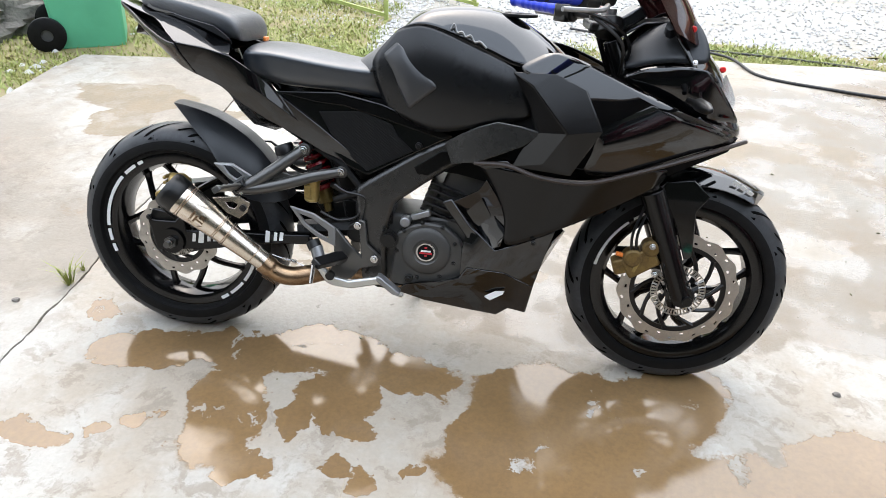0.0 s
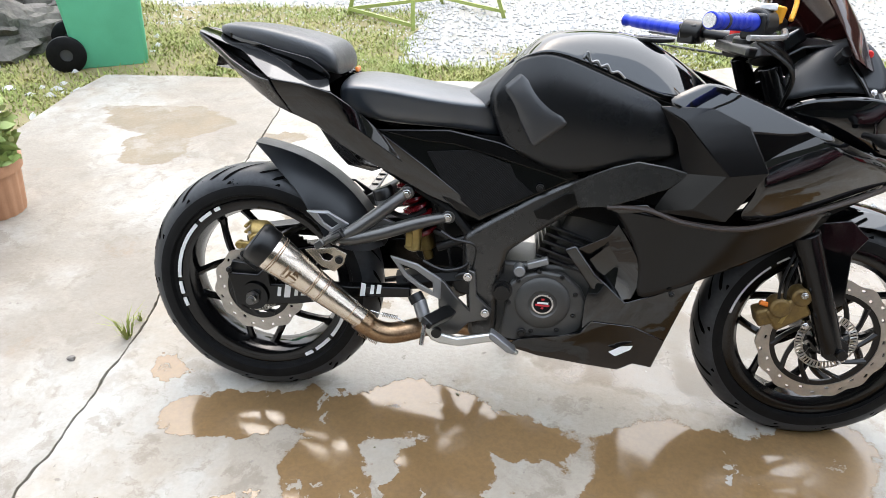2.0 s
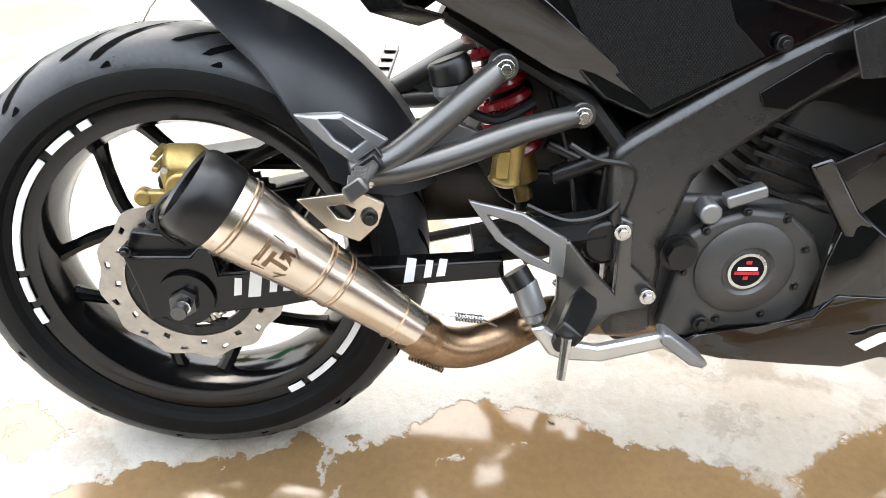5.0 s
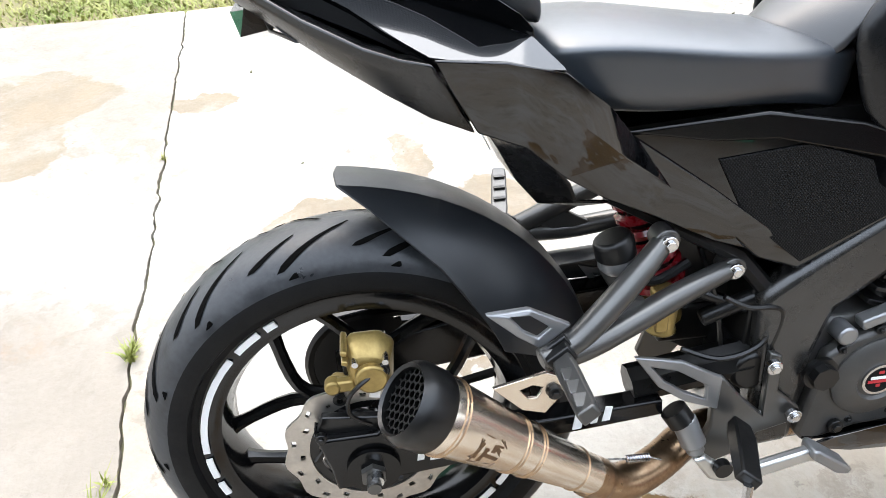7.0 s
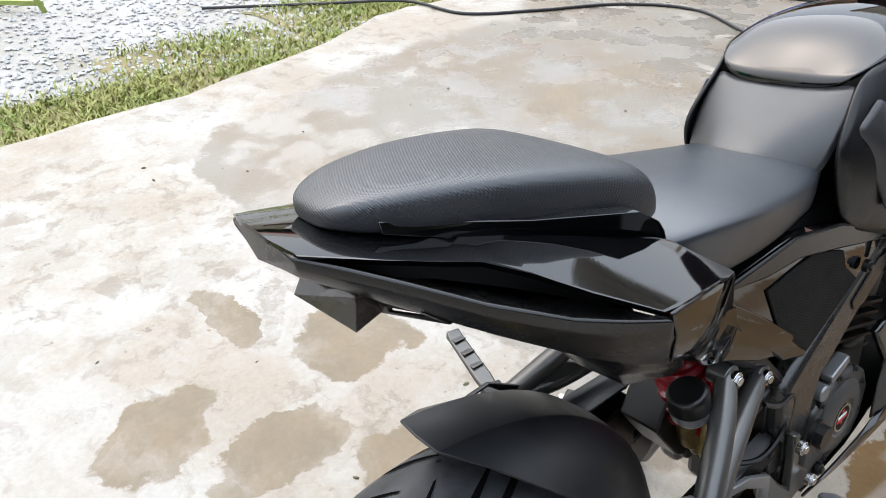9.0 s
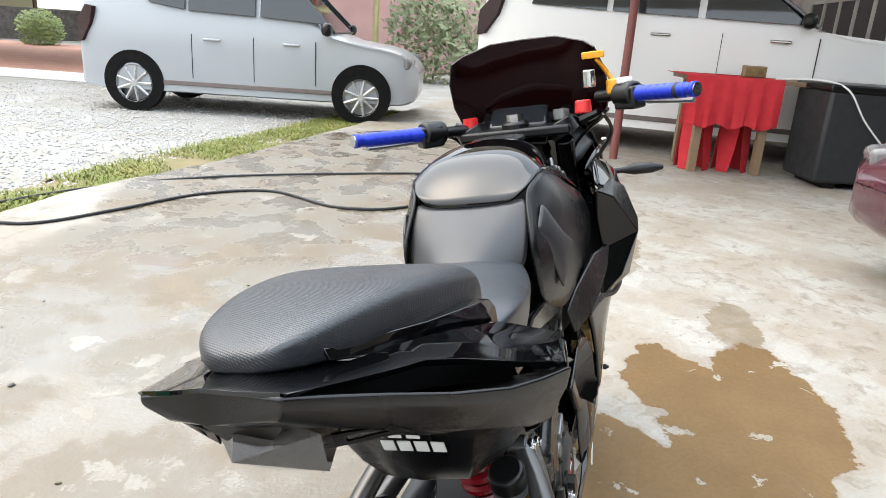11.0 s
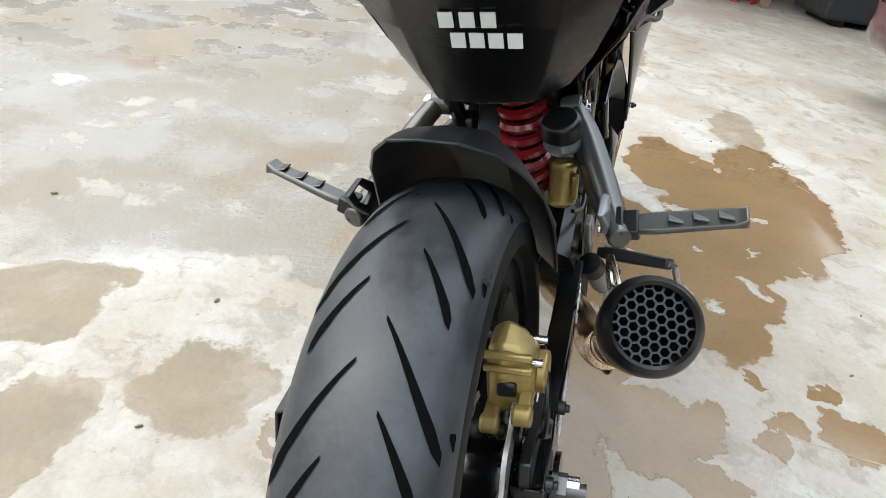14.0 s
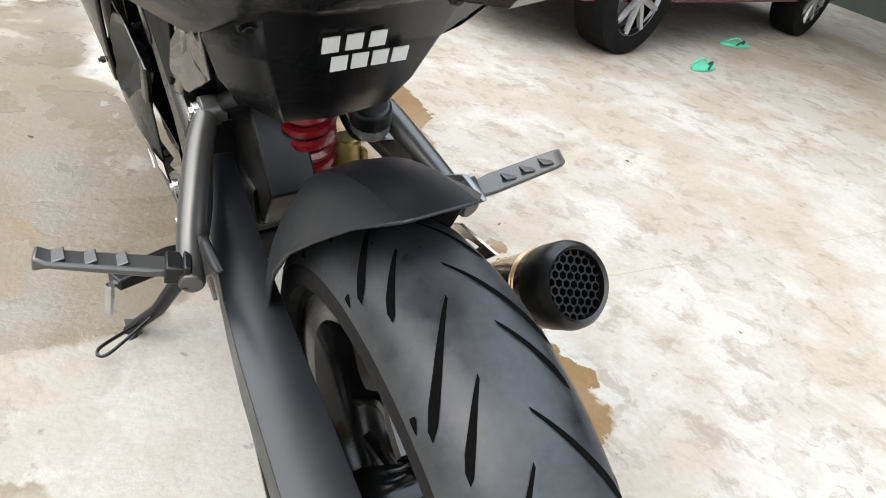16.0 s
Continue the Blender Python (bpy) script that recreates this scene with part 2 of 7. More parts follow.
def at(bm, x, y, z, rx=0, ry=0, rz=0):
    return moved(bm, pose(x, y, z, rx, ry, rz))


def drum(r, h, seg=24, r2=None):
    """A cylinder along y, centred."""
    bm = bmesh.new()
    bmesh.ops.create_cone(bm, cap_ends=True, segments=seg, radius1=r, radius2=r if r2 is None else r2, depth=h)
    return moved(bm, pose(0, 0, 0, 90))


def block(sx, sy, sz):
    bm = bmesh.new()
    bmesh.ops.create_cube(bm, size=1)
    return moved(bm, Matrix.Diagonal((sx, sy, sz, 1)))


def aimed(bm, a, b):
    """Turns a mesh built along y so that it runs from a towards b, with its origin at a."""
    d = Vector(b) - Vector(a)
    q = Vector((0, 1, 0)).rotation_difference(d.normalized())
    return moved(bm, Matrix.Translation(a) @ q.to_matrix().to_4x4())


def bolt(parent, p, r=0.009, label="bright socket-head bolt", axis=(0, -1, 0), material=None, name="bolt"):
    bm = join(at(drum(r, 0.008, 12), 0, 0.004, 0), at(drum(r * 0.62, 0.006, 6), 0, 0.009, 0))
    return part(name, aimed(bm, p, Vector(p) + Vector(axis)), material or CHROME, parent, label, 0.001)


# ---------------------------------------------------------------- ground
WET_NEAR = [(1.15, -0.18, 0.34, 0.14), (1.4, -0.1, 0.13, 0.14), (0.93, -0.3, 0.15, 0.14), (1.2, -0.42, 0.42, 0.15), (1.5, -0.5, 0.34, 0.2), (1.85, -0.3, 0.25, 0.14),
            (0.5, -0.25, 0.12, 0.08), (0.22, -0.33, 0.11, 0.2), (-0.1, -0.14, 0.16, 0.07), (0.15, -0.12, 0.24, 0.07), (0.6, -0.12, 0.2, 0.08), (0.42, -0.08, 0.2, 0.1),
            (0.55, -0.33, 0.09, 0.035), (0.02, -0.4, 0.05, 0.03), (-0.08, -0.44, 0.035, 0.025), (-0.23, -0.5, 0.09, 0.045), (0.73, -0.42, 0.035, 0.02), (-0.3, 0.0, 0.06, 0.05),
            (0.74, -0.57, 0.04, 0.028), (0.64, -0.64, 0.07, 0.06), (0.33, -0.49, 0.06, 0.05), (0.4, -0.34, 0.035, 0.06), (0.49, -0.31, 0.06, 0.04), (0.55, -0.46, 0.05, 0.035), (0.62, -0.5, 0.025, 0.06), (1.75, -0.62, 0.5, 0.2)]
WET_FAR = [(-1.08, 1.7, 0.3, 0.2), (-1.0, 1.38, 0.15, 0.17), (-1.3, 1.8, 0.2, 0.08), (-0.49, 1.57, 0.09, 0.07), (-0.12, 0.88, 0.13, 0.1), (0.15, 1.15, 0.055, 0.12), (0.35, 0.9, 0.13, 0.12),
           (0.27, 0.52, 0.12, 0.12), (0.2, 0.355, 0.025, 0.025), (0.9, 0.45, 0.13, 0.06), (0.05, 0.7, 0.16, 0.07), (2.4, -0.6, 0.3, 0.1), (3.4, -0.1, 0.5, 0.12), (2.2, 1.7, 0.35, 0.16), (1.75, 1.6, 0.2, 0.12)]
DAMP = [(2.3, 1.4, 1.95, 1.25), (0.95, 0.78, 0.32, 0.36), (0.78, 1.75, 0.42, 0.5), (1.2, 0.36, 0.62, 0.34), (4.6, 1.7, 2.6, 1.6), (0.62, 1.2, 0.24, 0.3)]


def concrete(worn=0.0):
    """Pale weathered concrete with brown wet puddles and a damp sheen, each with its own outline."""
    m = bpy.data.materials.new("wet_concrete")
    m.use_nodes = True
    nt = m.node_tree
    b = nt.nodes["Principled BSDF"]
    tc = nt.nodes.new("ShaderNodeTexCoord")

    def math_node(op, a, c):
        n = nt.nodes.new("ShaderNodeMath")
        n.operation = op
        for k, v in enumerate((a, c)):
            if isinstance(v, (int, float)):
                n.inputs[k].default_value = v
            else:
                nt.links.new(v, n.inputs[k])
        return n.outputs[0]

    def vec(op, a, c):
        n = nt.nodes.new("ShaderNodeVectorMath")
        n.operation = op
        nt.links.new(a, n.inputs[0])
        if isinstance(c, tuple):
            n.inputs[1].default_value = c
        elif c is not None:
            nt.links.new(c, n.inputs[1])
        return n.outputs["Value"] if op == "LENGTH" else n.outputs[0]

    def noise_tex(scale, detail=6.0, rough=0.6, out=0, vector=None):
        n = node(nt, "TexNoise", Scale=scale, Detail=detail, Roughness=rough)
        nt.links.new(vector or tc.outputs["Object"], n.inputs["Vector"])
        return n.outputs[out]

    def ramp(v, lo, hi, a=0.0, c=1.0):
        n = node(nt, "MapRange")
        n.interpolation_type = "SMOOTHSTEP"
        for k, x in enumerate((lo, hi, a, c)):
            n.inputs[k + 1].default_value = x
        nt.links.new(v, n.inputs[0])
        return n.outputs[0]

    def mix(f, a, c):
        n = nt.nodes.new("ShaderNodeMix")
        n.data_type = "RGBA"
        for k, v in ((0, f), (6, a), (7, c)):
            if isinstance(v, tuple):
                n.inputs[k].default_value = (*v, 1)
            elif isinstance(v, (int, float)):
                n.inputs[k].default_value = v
            else:
                nt.links.new(v, n.inputs[k])
        return n.outputs[2]

    warp = vec("SUBTRACT", noise_tex(4.5, 7.0, 0.62, 1), (0.5, 0.5, 0.5))
    warp = vec("MULTIPLY", warp, (0.26, 0.26, 0.0))
    lace = vec("MULTIPLY", vec("SUBTRACT", noise_tex(21.0, 5.0, 0.6, 1), (0.5, 0.5, 0.5)), (0.045, 0.045, 0.0))
    warp = vec("ADD", warp, lace)
    here = vec("ADD", tc.outputs["Object"], warp)

    def blobs(spots):
        best = None
        for x, y, rx, ry in spots:
            v = vec("LENGTH", vec("MULTIPLY", vec("SUBTRACT", here, (x, y, 0)), (1 / rx, 1 / ry, 0)), None)
            best = v if best is None else math_node("MINIMUM", best, v)
        return best

    wet = ramp(blobs(WET_NEAR), 0.97, 1.06, 1.0, 0.0)
    stain = math_node("MULTIPLY", ramp(blobs(WET_FAR), 0.95, 1.07, 1.0, 0.0), ramp(noise_tex(4.0, 8.0, 0.68, 0, here), 0.36, 0.56, 0.5, 0.95))
    stain_col = mix(ramp(noise_tex(6.0, 6.0, 0.65), 0.4, 0.62), (0.155, 0.122, 0.08), (0.18, 0.138, 0.088))
    islands = ramp(noise_tex(7.5, 5.0, 0.6, 0, here), 0.64, 0.67, 1.0, 0.0)
    wet = math_node("MULTIPLY", wet, islands)
    damp = math_node("MULTIPLY", ramp(blobs(DAMP), 0.96, 1.03, 1.0, 0.0), ramp(noise_tex(4.2, 6.0, 0.62, 0, here), 0.6, 0.64, 1.0, 0.25))
    patch = noise_tex(1.6, 6.0, 0.65)
    grain = noise_tex(70.0, 5.0, 0.7)
    specks = noise_tex(26.0, 4.0, 0.6)
    dry = mix(ramp(patch, 0.42, 0.6), (0.345, 0.33, 0.298), (0.285, 0.247, 0.198))
    dry = mix(ramp(noise_tex(2.1, 8.0, 0.62, 0, here), 0.5, 0.54, 0.0, 0.4), dry, (0.247, 0.215, 0.170))
    dry = mix(ramp(noise_tex(2.3, 7.0, 0.7), 0.52, 0.78, 0.0, 0.3), dry, (0.24, 0.175, 0.112))
    dry = mix(ramp(noise_tex(5.5, 6.0, 0.7), 0.58, 0.75, 0.0, 0.35), dry, (0.190, 0.187, 0.170))
    dry = mix(ramp(specks, 0.66, 0.74, 0.0, 0.6), dry, (0.119, 0.103, 0.085))
    dry = mix(ramp(grain, 0.3, 0.75, 0.0, 0.16), dry, (0.143, 0.131, 0.116))
    scuff = ramp(noise_tex(11.0, 9.0, 0.72, 0, here), 0.5, 0.62, 0.0, 0.62)
    dry = mix(math_node("MULTIPLY", scuff, ramp(noise_tex(0.9, 4.0, 0.6), 0.36, 0.52)), dry, (0.17, 0.14, 0.105))
    if worn:
        dry = mix(ramp(noise_tex(1.5, 7.0, 0.66, 0, here), 0.38, 0.62, 0.12, worn), dry, (0.168, 0.146, 0.118))
        dry = mix(ramp(noise_tex(3.1, 7.0, 0.7), 0.6, 0.72, 0.0, 0.4), dry, (0.21, 0.125, 0.065))
    damp_col = mix(ramp(noise_tex(1.9, 6.0, 0.65), 0.3, 0.74), (0.182, 0.165, 0.136), (0.15, 0.112, 0.07))
    wet_col = mix(ramp(noise_tex(3.0, 6.0, 0.65), 0.35, 0.7), (0.19, 0.12, 0.056), (0.155, 0.097, 0.044))
    wet_col = mix(ramp(grain, 0.3, 0.75, 0.0, 0.3), wet_col, (0.067, 0.047, 0.031))
    base = mix(wet, mix(stain, mix(damp, dry, damp_col), stain_col), wet_col)
    nt.links.new(base, b.inputs["Base Color"])
    gloss_dry = ramp(grain, 0.2, 0.8, 0.62, 0.85)
    pool = noise_tex(3.4, 5.0, 0.6)
    gloss_wet = ramp(pool, 0.38, 0.52, 0.26, 0.07)
    gloss_damp = ramp(pool, 0.45, 0.58, 0.5, 0.06)

    def fmix(f, a, c):
        n = nt.nodes.new("ShaderNodeMix")
        n.data_type = "FLOAT"
        nt.links.new(f, n.inputs[0])
        nt.links.new(a, n.inputs[2])
        nt.links.new(c, n.inputs[3])
        return n.outputs[0]

    nt.links.new(math_node("MAXIMUM", math_node("MULTIPLY", wet, 0.3), math_node("MULTIPLY", damp, ramp(pool, 0.47, 0.58, 0.0, 0.5))), b.inputs["Coat Weight"])
    b.inputs["Coat Roughness"].default_value = 0.025
    b.inputs["Coat IOR"].default_value = 1.33
    nt.links.new(fmix(wet, fmix(damp, gloss_dry, gloss_damp), gloss_wet), b.inputs["Roughness"])
    bump = node(nt, "Bump", Strength=0.5, Distance=0.004)
    still = math_node("SUBTRACT", 1.0, math_node("MULTIPLY", wet, 0.93))
    h = math_node("MULTIPLY", math_node("ADD", grain, math_node("MULTIPLY", noise_tex(14.0), 0.8)), still)
    nt.links.new(h, bump.inputs["Height"])
    nt.links.new(bump.outputs[0], b.inputs["Normal"])
    return m


CONCRETE = concrete()
OLD_CONCRETE = concrete(0.72)
GRAVEL = surface("pale_gravel", (0.33, 0.327, 0.318), 0.85, col2=(0.23, 0.21, 0.165), scale=1.7, fine=60, bump=0.006)
STONE = surface("grey_rock", (0.17, 0.152, 0.135), 0.9, col2=(0.055, 0.05, 0.045), scale=7, fine=45, bump=0.012)
PEBBLE = surface("white_pebble", (0.5, 0.495, 0.485), 0.8, col2=(0.36, 0.355, 0.345), scale=3, fine=90, bump=0.002)
SOIL = surface("mossy_soil", (0.15, 0.135, 0.05), 0.9, col2=(0.24, 0.19, 0.11), scale=5, fine=70, bump=0.006)
GRASS = surface("grass_blade", (0.15, 0.21, 0.03), 0.6, col2=(0.31, 0.28, 0.09), scale=3, fine=40)
LEAF = surface("leaf_green", (0.17, 0.26, 0.06), 0.5, col2=(0.3, 0.34, 0.12), scale=4, fine=30)
BARK = surface("bark", (0.1, 0.075, 0.055), 0.85, bump=0.01, fine=40)
CRACK = surface("crack_dirt", (0.085, 0.08, 0.048), 0.95, col2=(0.17, 0.165, 0.085), scale=20)

bm = bmesh.new()
bmesh.ops.create_grid(bm, x_segments=40, y_segments=40, size=400)
tagged(obj("ground", at(bm, 0, 0, -0.05), GRAVEL, smooth=False), "pale crushed gravel ground", "ground", kind="structure")


def slab(name, outline, label, material):
    tagged(obj(name, slabbed([(x, y, 0.012) for x, y in outline], (0, 0, -0.13)), material, smooth=False), label, "pavement", kind="structure")


def joint(y0, y1, n, amp, shift, seed):
    """The open joint between the two slabs, straight on the whole but ragged."""
    out = []
    for k in range(n + 1):
        y = y0 + (y1 - y0) * k / n
        x = -0.452 - (0.085 if y > 0 else 0.012) * y
        wob = amp * (noise.noise(Vector((y * 3.1, seed, 0))) + 0.75 * noise.noise(Vector((y * 11, seed, 3))) + 0.45 * noise.noise(Vector((y * 31, seed, 5))))
        out.append((x + wob + shift * (1 + 0.8 * noise.noise(Vector((y * 9, 9, seed))) + 0.7 * noise.noise(Vector((y * 40, 9, seed)))), y))
    return out


crack_l = joint(-9.0, 2.41, 900, 0.012, -0.0034, 1.0)
crack_r = joint(-9.0, 2.41, 900, 0.012, 0.0034, 1.0)


def far_edge(pts):
    out = []
    for (xa, ya), (xb, yb) in zip(pts, pts[1:]):
        n = max(3, int(abs(xb - xa) / 0.12))
        for k in range(n):
            u = k / n
            x, y = xa + (xb - xa) * u, ya + (yb - ya) * u
            out.append((x, y + 0.035 * noise.noise(Vector((x * 2.5, 4, 0))) + 0.02 * noise.noise(Vector((x * 9, 2, 0)))))
    return out + [pts[-1]]


slab("pavement_west", [(-1.72, -9.0)] + crack_l[1:-1] + far_edge([(-0.668, 2.43), (-1.1, 2.38), (-1.76, 2.3)]) + [(-1.78, 2.0), (-1.74, 1.4), (-1.72, 0.5)], "pale weathered concrete slab with brown damp stains", OLD_CONCRETE)
slab("pavement_east", crack_r[1:-1] + far_edge([(-0.654, 2.43), (-0.1, 2.48), (0.6, 2.6), (1.1, 2.74), (1.45, 2.86), (1.9, 3.12), (3.0, 3.22), (4.4, 3.02), (7.0, 2.95), (13.0, 2.9)]) + [(13.0, -9.0), (-0.33, -9.0)], "pale concrete slab with wet brown puddles", CONCRETE)
tagged(obj("crack", slabbed([(-0.5, -9.0, -0.002), (-0.22, -9.0, -0.002), (-0.3, 0.0, -0.002), (-0.52, 2.4, -0.002), (-0.8, 2.4, -0.002), (-0.6, 0.0, -0.002)], (0, 0, -0.04)), CRACK, smooth=False), "dirt in the open joint between two slabs", "crack", kind="structure")
line = [(0.575 + 0.004 * noise.noise(Vector((k * 0.7, 0, 0))), -0.5 - 0.06 * k, 0.0118) for k in range(40)]
tagged(obj("score_line", tube(line, 0.0014, 4), surface("score_dirt", (0.3, 0.26, 0.2), 0.9)), "thin saw-cut line in the concrete", "line", kind="structure")


def blades(name, spots, n, tall, seed, label, material=GRASS):
    """Grass: many bent blades over rectangles (x0, x1, y0, y1)."""
    rnd = np.random.RandomState(seed)
    area = np.array([(b - a) * (d - c) for a, b, c, d in spots])
    verts, faces = [], []
    pick = rnd.choice(len(spots), n, p=area / area.sum())
    for k in range(n):
        a, b, c, d = spots[pick[k]]
        x, y = rnd.uniform(a, b) + rnd.normal(0, 0.07), rnd.uniform(c, d) + rnd.normal(0, 0.07)
        if noise.noise(Vector((x * 1.7, y * 1.7, seed))) < rnd.uniform(-0.55, 0.25):
            continue
        h = tall * rnd.uniform(0.35, 1.0)
        t, lean = rnd.uniform(0, 6.28), rnd.uniform(0.3, 1.6) * h
        w = rnd.uniform(0.002, 0.006)
        dx, dy = math.cos(t), math.sin(t)
        i = len(verts)
        verts += [(x - dy * w, y + dx * w, -0.05), (x + dy * w, y - dx * w, -0.05), (x + dx * lean * 0.35 + dy * w * 0.8, y + dy * lean * 0.35 - dx * w * 0.8, -0.05 + h * 0.65),
                  (x + dx * lean * 0.35 - dy * w * 0.8, y + dy * lean * 0.35 + dx * w * 0.8, -0.05 + h * 0.65), (x + dx * lean, y + dy * lean, -0.05 + h)]
        faces += [(i, i + 1, i + 2, i + 3), (i + 3, i + 2, i + 4)]
    me = bpy.data.meshes.new(name)
    me.from_pydata(verts, [], faces)
    me.materials.append(material)
    return tagged(new(name, me), label, "grass", kind="stuff")


def turf(spots):
    """Soil under the grass: patches with a wavering outline, each a little above the other."""
    bm = bmesh.new()
    for k, (a, b, c, d) in enumerate(spots):
        ring = []
        for (xa, ya), (xb, yb) in (((a, c), (b, c)), ((b, c), (b, d)), ((b, d), (a, d)), ((a, d), (a, c))):
            n = max(4, int((abs(xb - xa) + abs(yb - ya)) / 0.06))
            for i in range(n):
                x, y = xa + (xb - xa) * i / n, ya + (yb - ya) * i / n
                wob = Vector((x * 3.0, y * 3.0, k))
                ring.append(bm.verts.new((x + 0.13 * noise.noise(wob) + 0.05 * noise.noise(wob * 4), y + 0.13 * noise.noise(wob + Vector((7, 3, 1))) + 0.05 * noise.noise(wob * 4 + Vector((2, 5, 1))), -0.047 + 0.0015 * k)))
        bm.faces.new(ring)
    bmesh.ops.triangulate(bm, faces=bm.faces[:])
    tagged(obj("turf", bm, SOIL, smooth=False), "brown and mossy soil under the grass", "soil", kind="structure")


turf([(-1.5, 0.6, 2.3, 3.0), (0.45, 1.75, 2.6, 3.4), (1.45, 3.45, 3.0, 3.75), (3.1, 5.5, 2.9, 3.7), (4.9, 9.0, 2.8, 3.6), (-3.7, -1.7, 0.5, 4.2), (-1.9, -0.2, 2.3, 4.3)])
blades("grass_strip", [(-1.4, 0.6, 2.55, 3.0), (0.5, 1.7, 2.8, 3.4), (1.5, 3.4, 3.2, 3.75), (3.2, 5.5, 3.05, 3.7), (5.0, 9.0, 2.95, 3.6)], 62000, 0.045, 3, "patchy short green and yellow grass along the slab")
blades("grass_verge", [(-3.6, -1.75, 0.6, 4.2), (-1.8, -0.2, 2.45, 4.3)], 62000, 0.045, 5, "patchy dry grass round the bin")
blades("grass_far", [(-6.0, -3.4, 0.0, 7.0), (-2.0, 3.0, 5.5, 8.0)], 9000, 0.14, 8, "thin grass on gravel")


def tuft(x, y, n, tall, seed):
    rnd = random.Random(seed)
    verts, faces = [], []
    for k in range(n):
        t, h = rnd.uniform(0, 6.28), tall * rnd.uniform(0.4, 1)
        dx, dy, w, l = math.cos(t), math.sin(t), 0.0016, h * rnd.uniform(0.2, 1.0)
        i = len(verts)
        verts += [(x - dy * w, y + dx * w, -0.02), (x + dy * w, y - dx * w, -0.02), (x + dx * l * 0.4 + dy * w, y + dy * l * 0.4 - dx * w, h * 0.7), (x + dx * l * 0.4 - dy * w, y + dy * l * 0.4 + dx * w, h * 0.7), (x + dx * l, y + dy * l, h)]
        faces += [(i, i + 1, i + 2, i + 3), (i + 3, i + 2, i + 4)]
    me = bpy.data.meshes.new("grass_tuft")
    me.from_pydata(verts, [], faces)
    me.materials.append(GRASS)
    tagged(new("grass_tuft", me), "small green weed tuft growing from the slab joint", "weed", "weeds in the joint")


tuft(-0.475, 0.1, 46, 0.1, 1)
tuft(-0.494, 0.47, 60, 0.05, 2)
tuft(-0.495, 0.5, 50, 0.04, 3)
tuft(-0.48, 0.18, 20, 0.05, 4)
tuft(-0.56, 1.25, 25, 0.03, 5)


def pebbles(name, spots, n, lo, hi, seed, material, label):
    rnd = np.random.RandomState(seed)
    base = np.array([(1, 0, 0), (-1, 0, 0), (0, 1, 0), (0, -1, 0), (0, 0, 1), (0, 0, -1)], float)
    tri = [(0, 2, 4), (2, 1, 4), (1, 3, 4), (3, 0, 4), (2, 0, 5), (1, 2, 5), (3, 1, 5), (0, 3, 5)]
    verts, faces = [], []
    for k in range(n):
        a, b, c, d = spots[k % len(spots)]
        x, y = rnd.uniform(a, b), c + (d - c) * rnd.uniform(0, 1) ** 1.4
        s = rnd.uniform(lo, hi)
        p = base * (s * rnd.uniform(0.6, 1.2, (6, 1))) * (1, rnd.uniform(0.6, 1), rnd.uniform(0.4, 0.8))
        t = rnd.uniform(0, 6.28)
        ct, st = math.cos(t), math.sin(t)
        i = len(verts)
        verts += [(x + q[0] * ct - q[1] * st, y + q[0] * st + q[1] * ct, -0.048 + s * 0.3 + q[2]) for q in p]
        faces += [tuple(i + v for v in f) for f in tri]
    me = bpy.data.meshes.new(name)
    me.from_pydata(verts, [], faces)
    me.materials.append(material)
    tagged(new(name, me), label, "gravel", kind="stuff")


pebbles("gravel_stones", [(-0.8, 2.0, 3.0, 7.0), (1.5, 6.0, 3.5, 8.0), (-3.0, 0.0, 3.6, 8.0), (5.0, 9.0, 3.2, 9.0)], 26000, 0.006, 0.021, 11, PEBBLE, "loose pale crushed stones")
pebbles("verge_stones", [(-3.2, -1.8, 1.0, 3.4)], 160, 0.012, 0.05, 12, PEBBLE, "scattered pale stones in the grass")
rnd = random.Random(4)
bits = bmesh.new()
for k in range(170):
    x, y = (rnd.uniform(-1.7, -0.5), rnd.uniform(-0.8, 2.3)) if k % 2 else (rnd.uniform(-0.4, 2.6), rnd.uniform(-1.4, 2.2))
    s = rnd.uniform(0.0015, 0.006)
    q = bmesh.new()
    bmesh.ops.create_icosphere(q, subdivisions=1, radius=s)
    bits = join(bits, moved(q, pose(x, y, 0.012 + s * 0.4, rnd.uniform(0, 90), 0, rnd.uniform(0, 360)) @ Matrix.Diagonal((1.6, 0.8, 0.6, 1)))) if k % 4 == 0 else bits
tagged(obj("grit", bits, CRACK), "dark grit and leaf crumbs on the concrete", "debris", kind="stuff")
for x, y, s in ((-0.58, -0.01, 0.013), (1.017, 1.62, 0.012), (1.828, -0.012, 0.012)):
    q = bmesh.new()
    bmesh.ops.create_icosphere(q, subdivisions=2, radius=s)
    for v in q.verts:
        v.co *= 1 + 0.4 * noise.noise(v.co * 120)
    tagged(obj("pebble", moved(q, pose(x, y, 0.012 + s * 0.25) @ Matrix.Diagonal((1, 0.7, 0.45, 1))), STONE), "small dark pebble lying on the concrete", "stone", "pebbles on the slab")


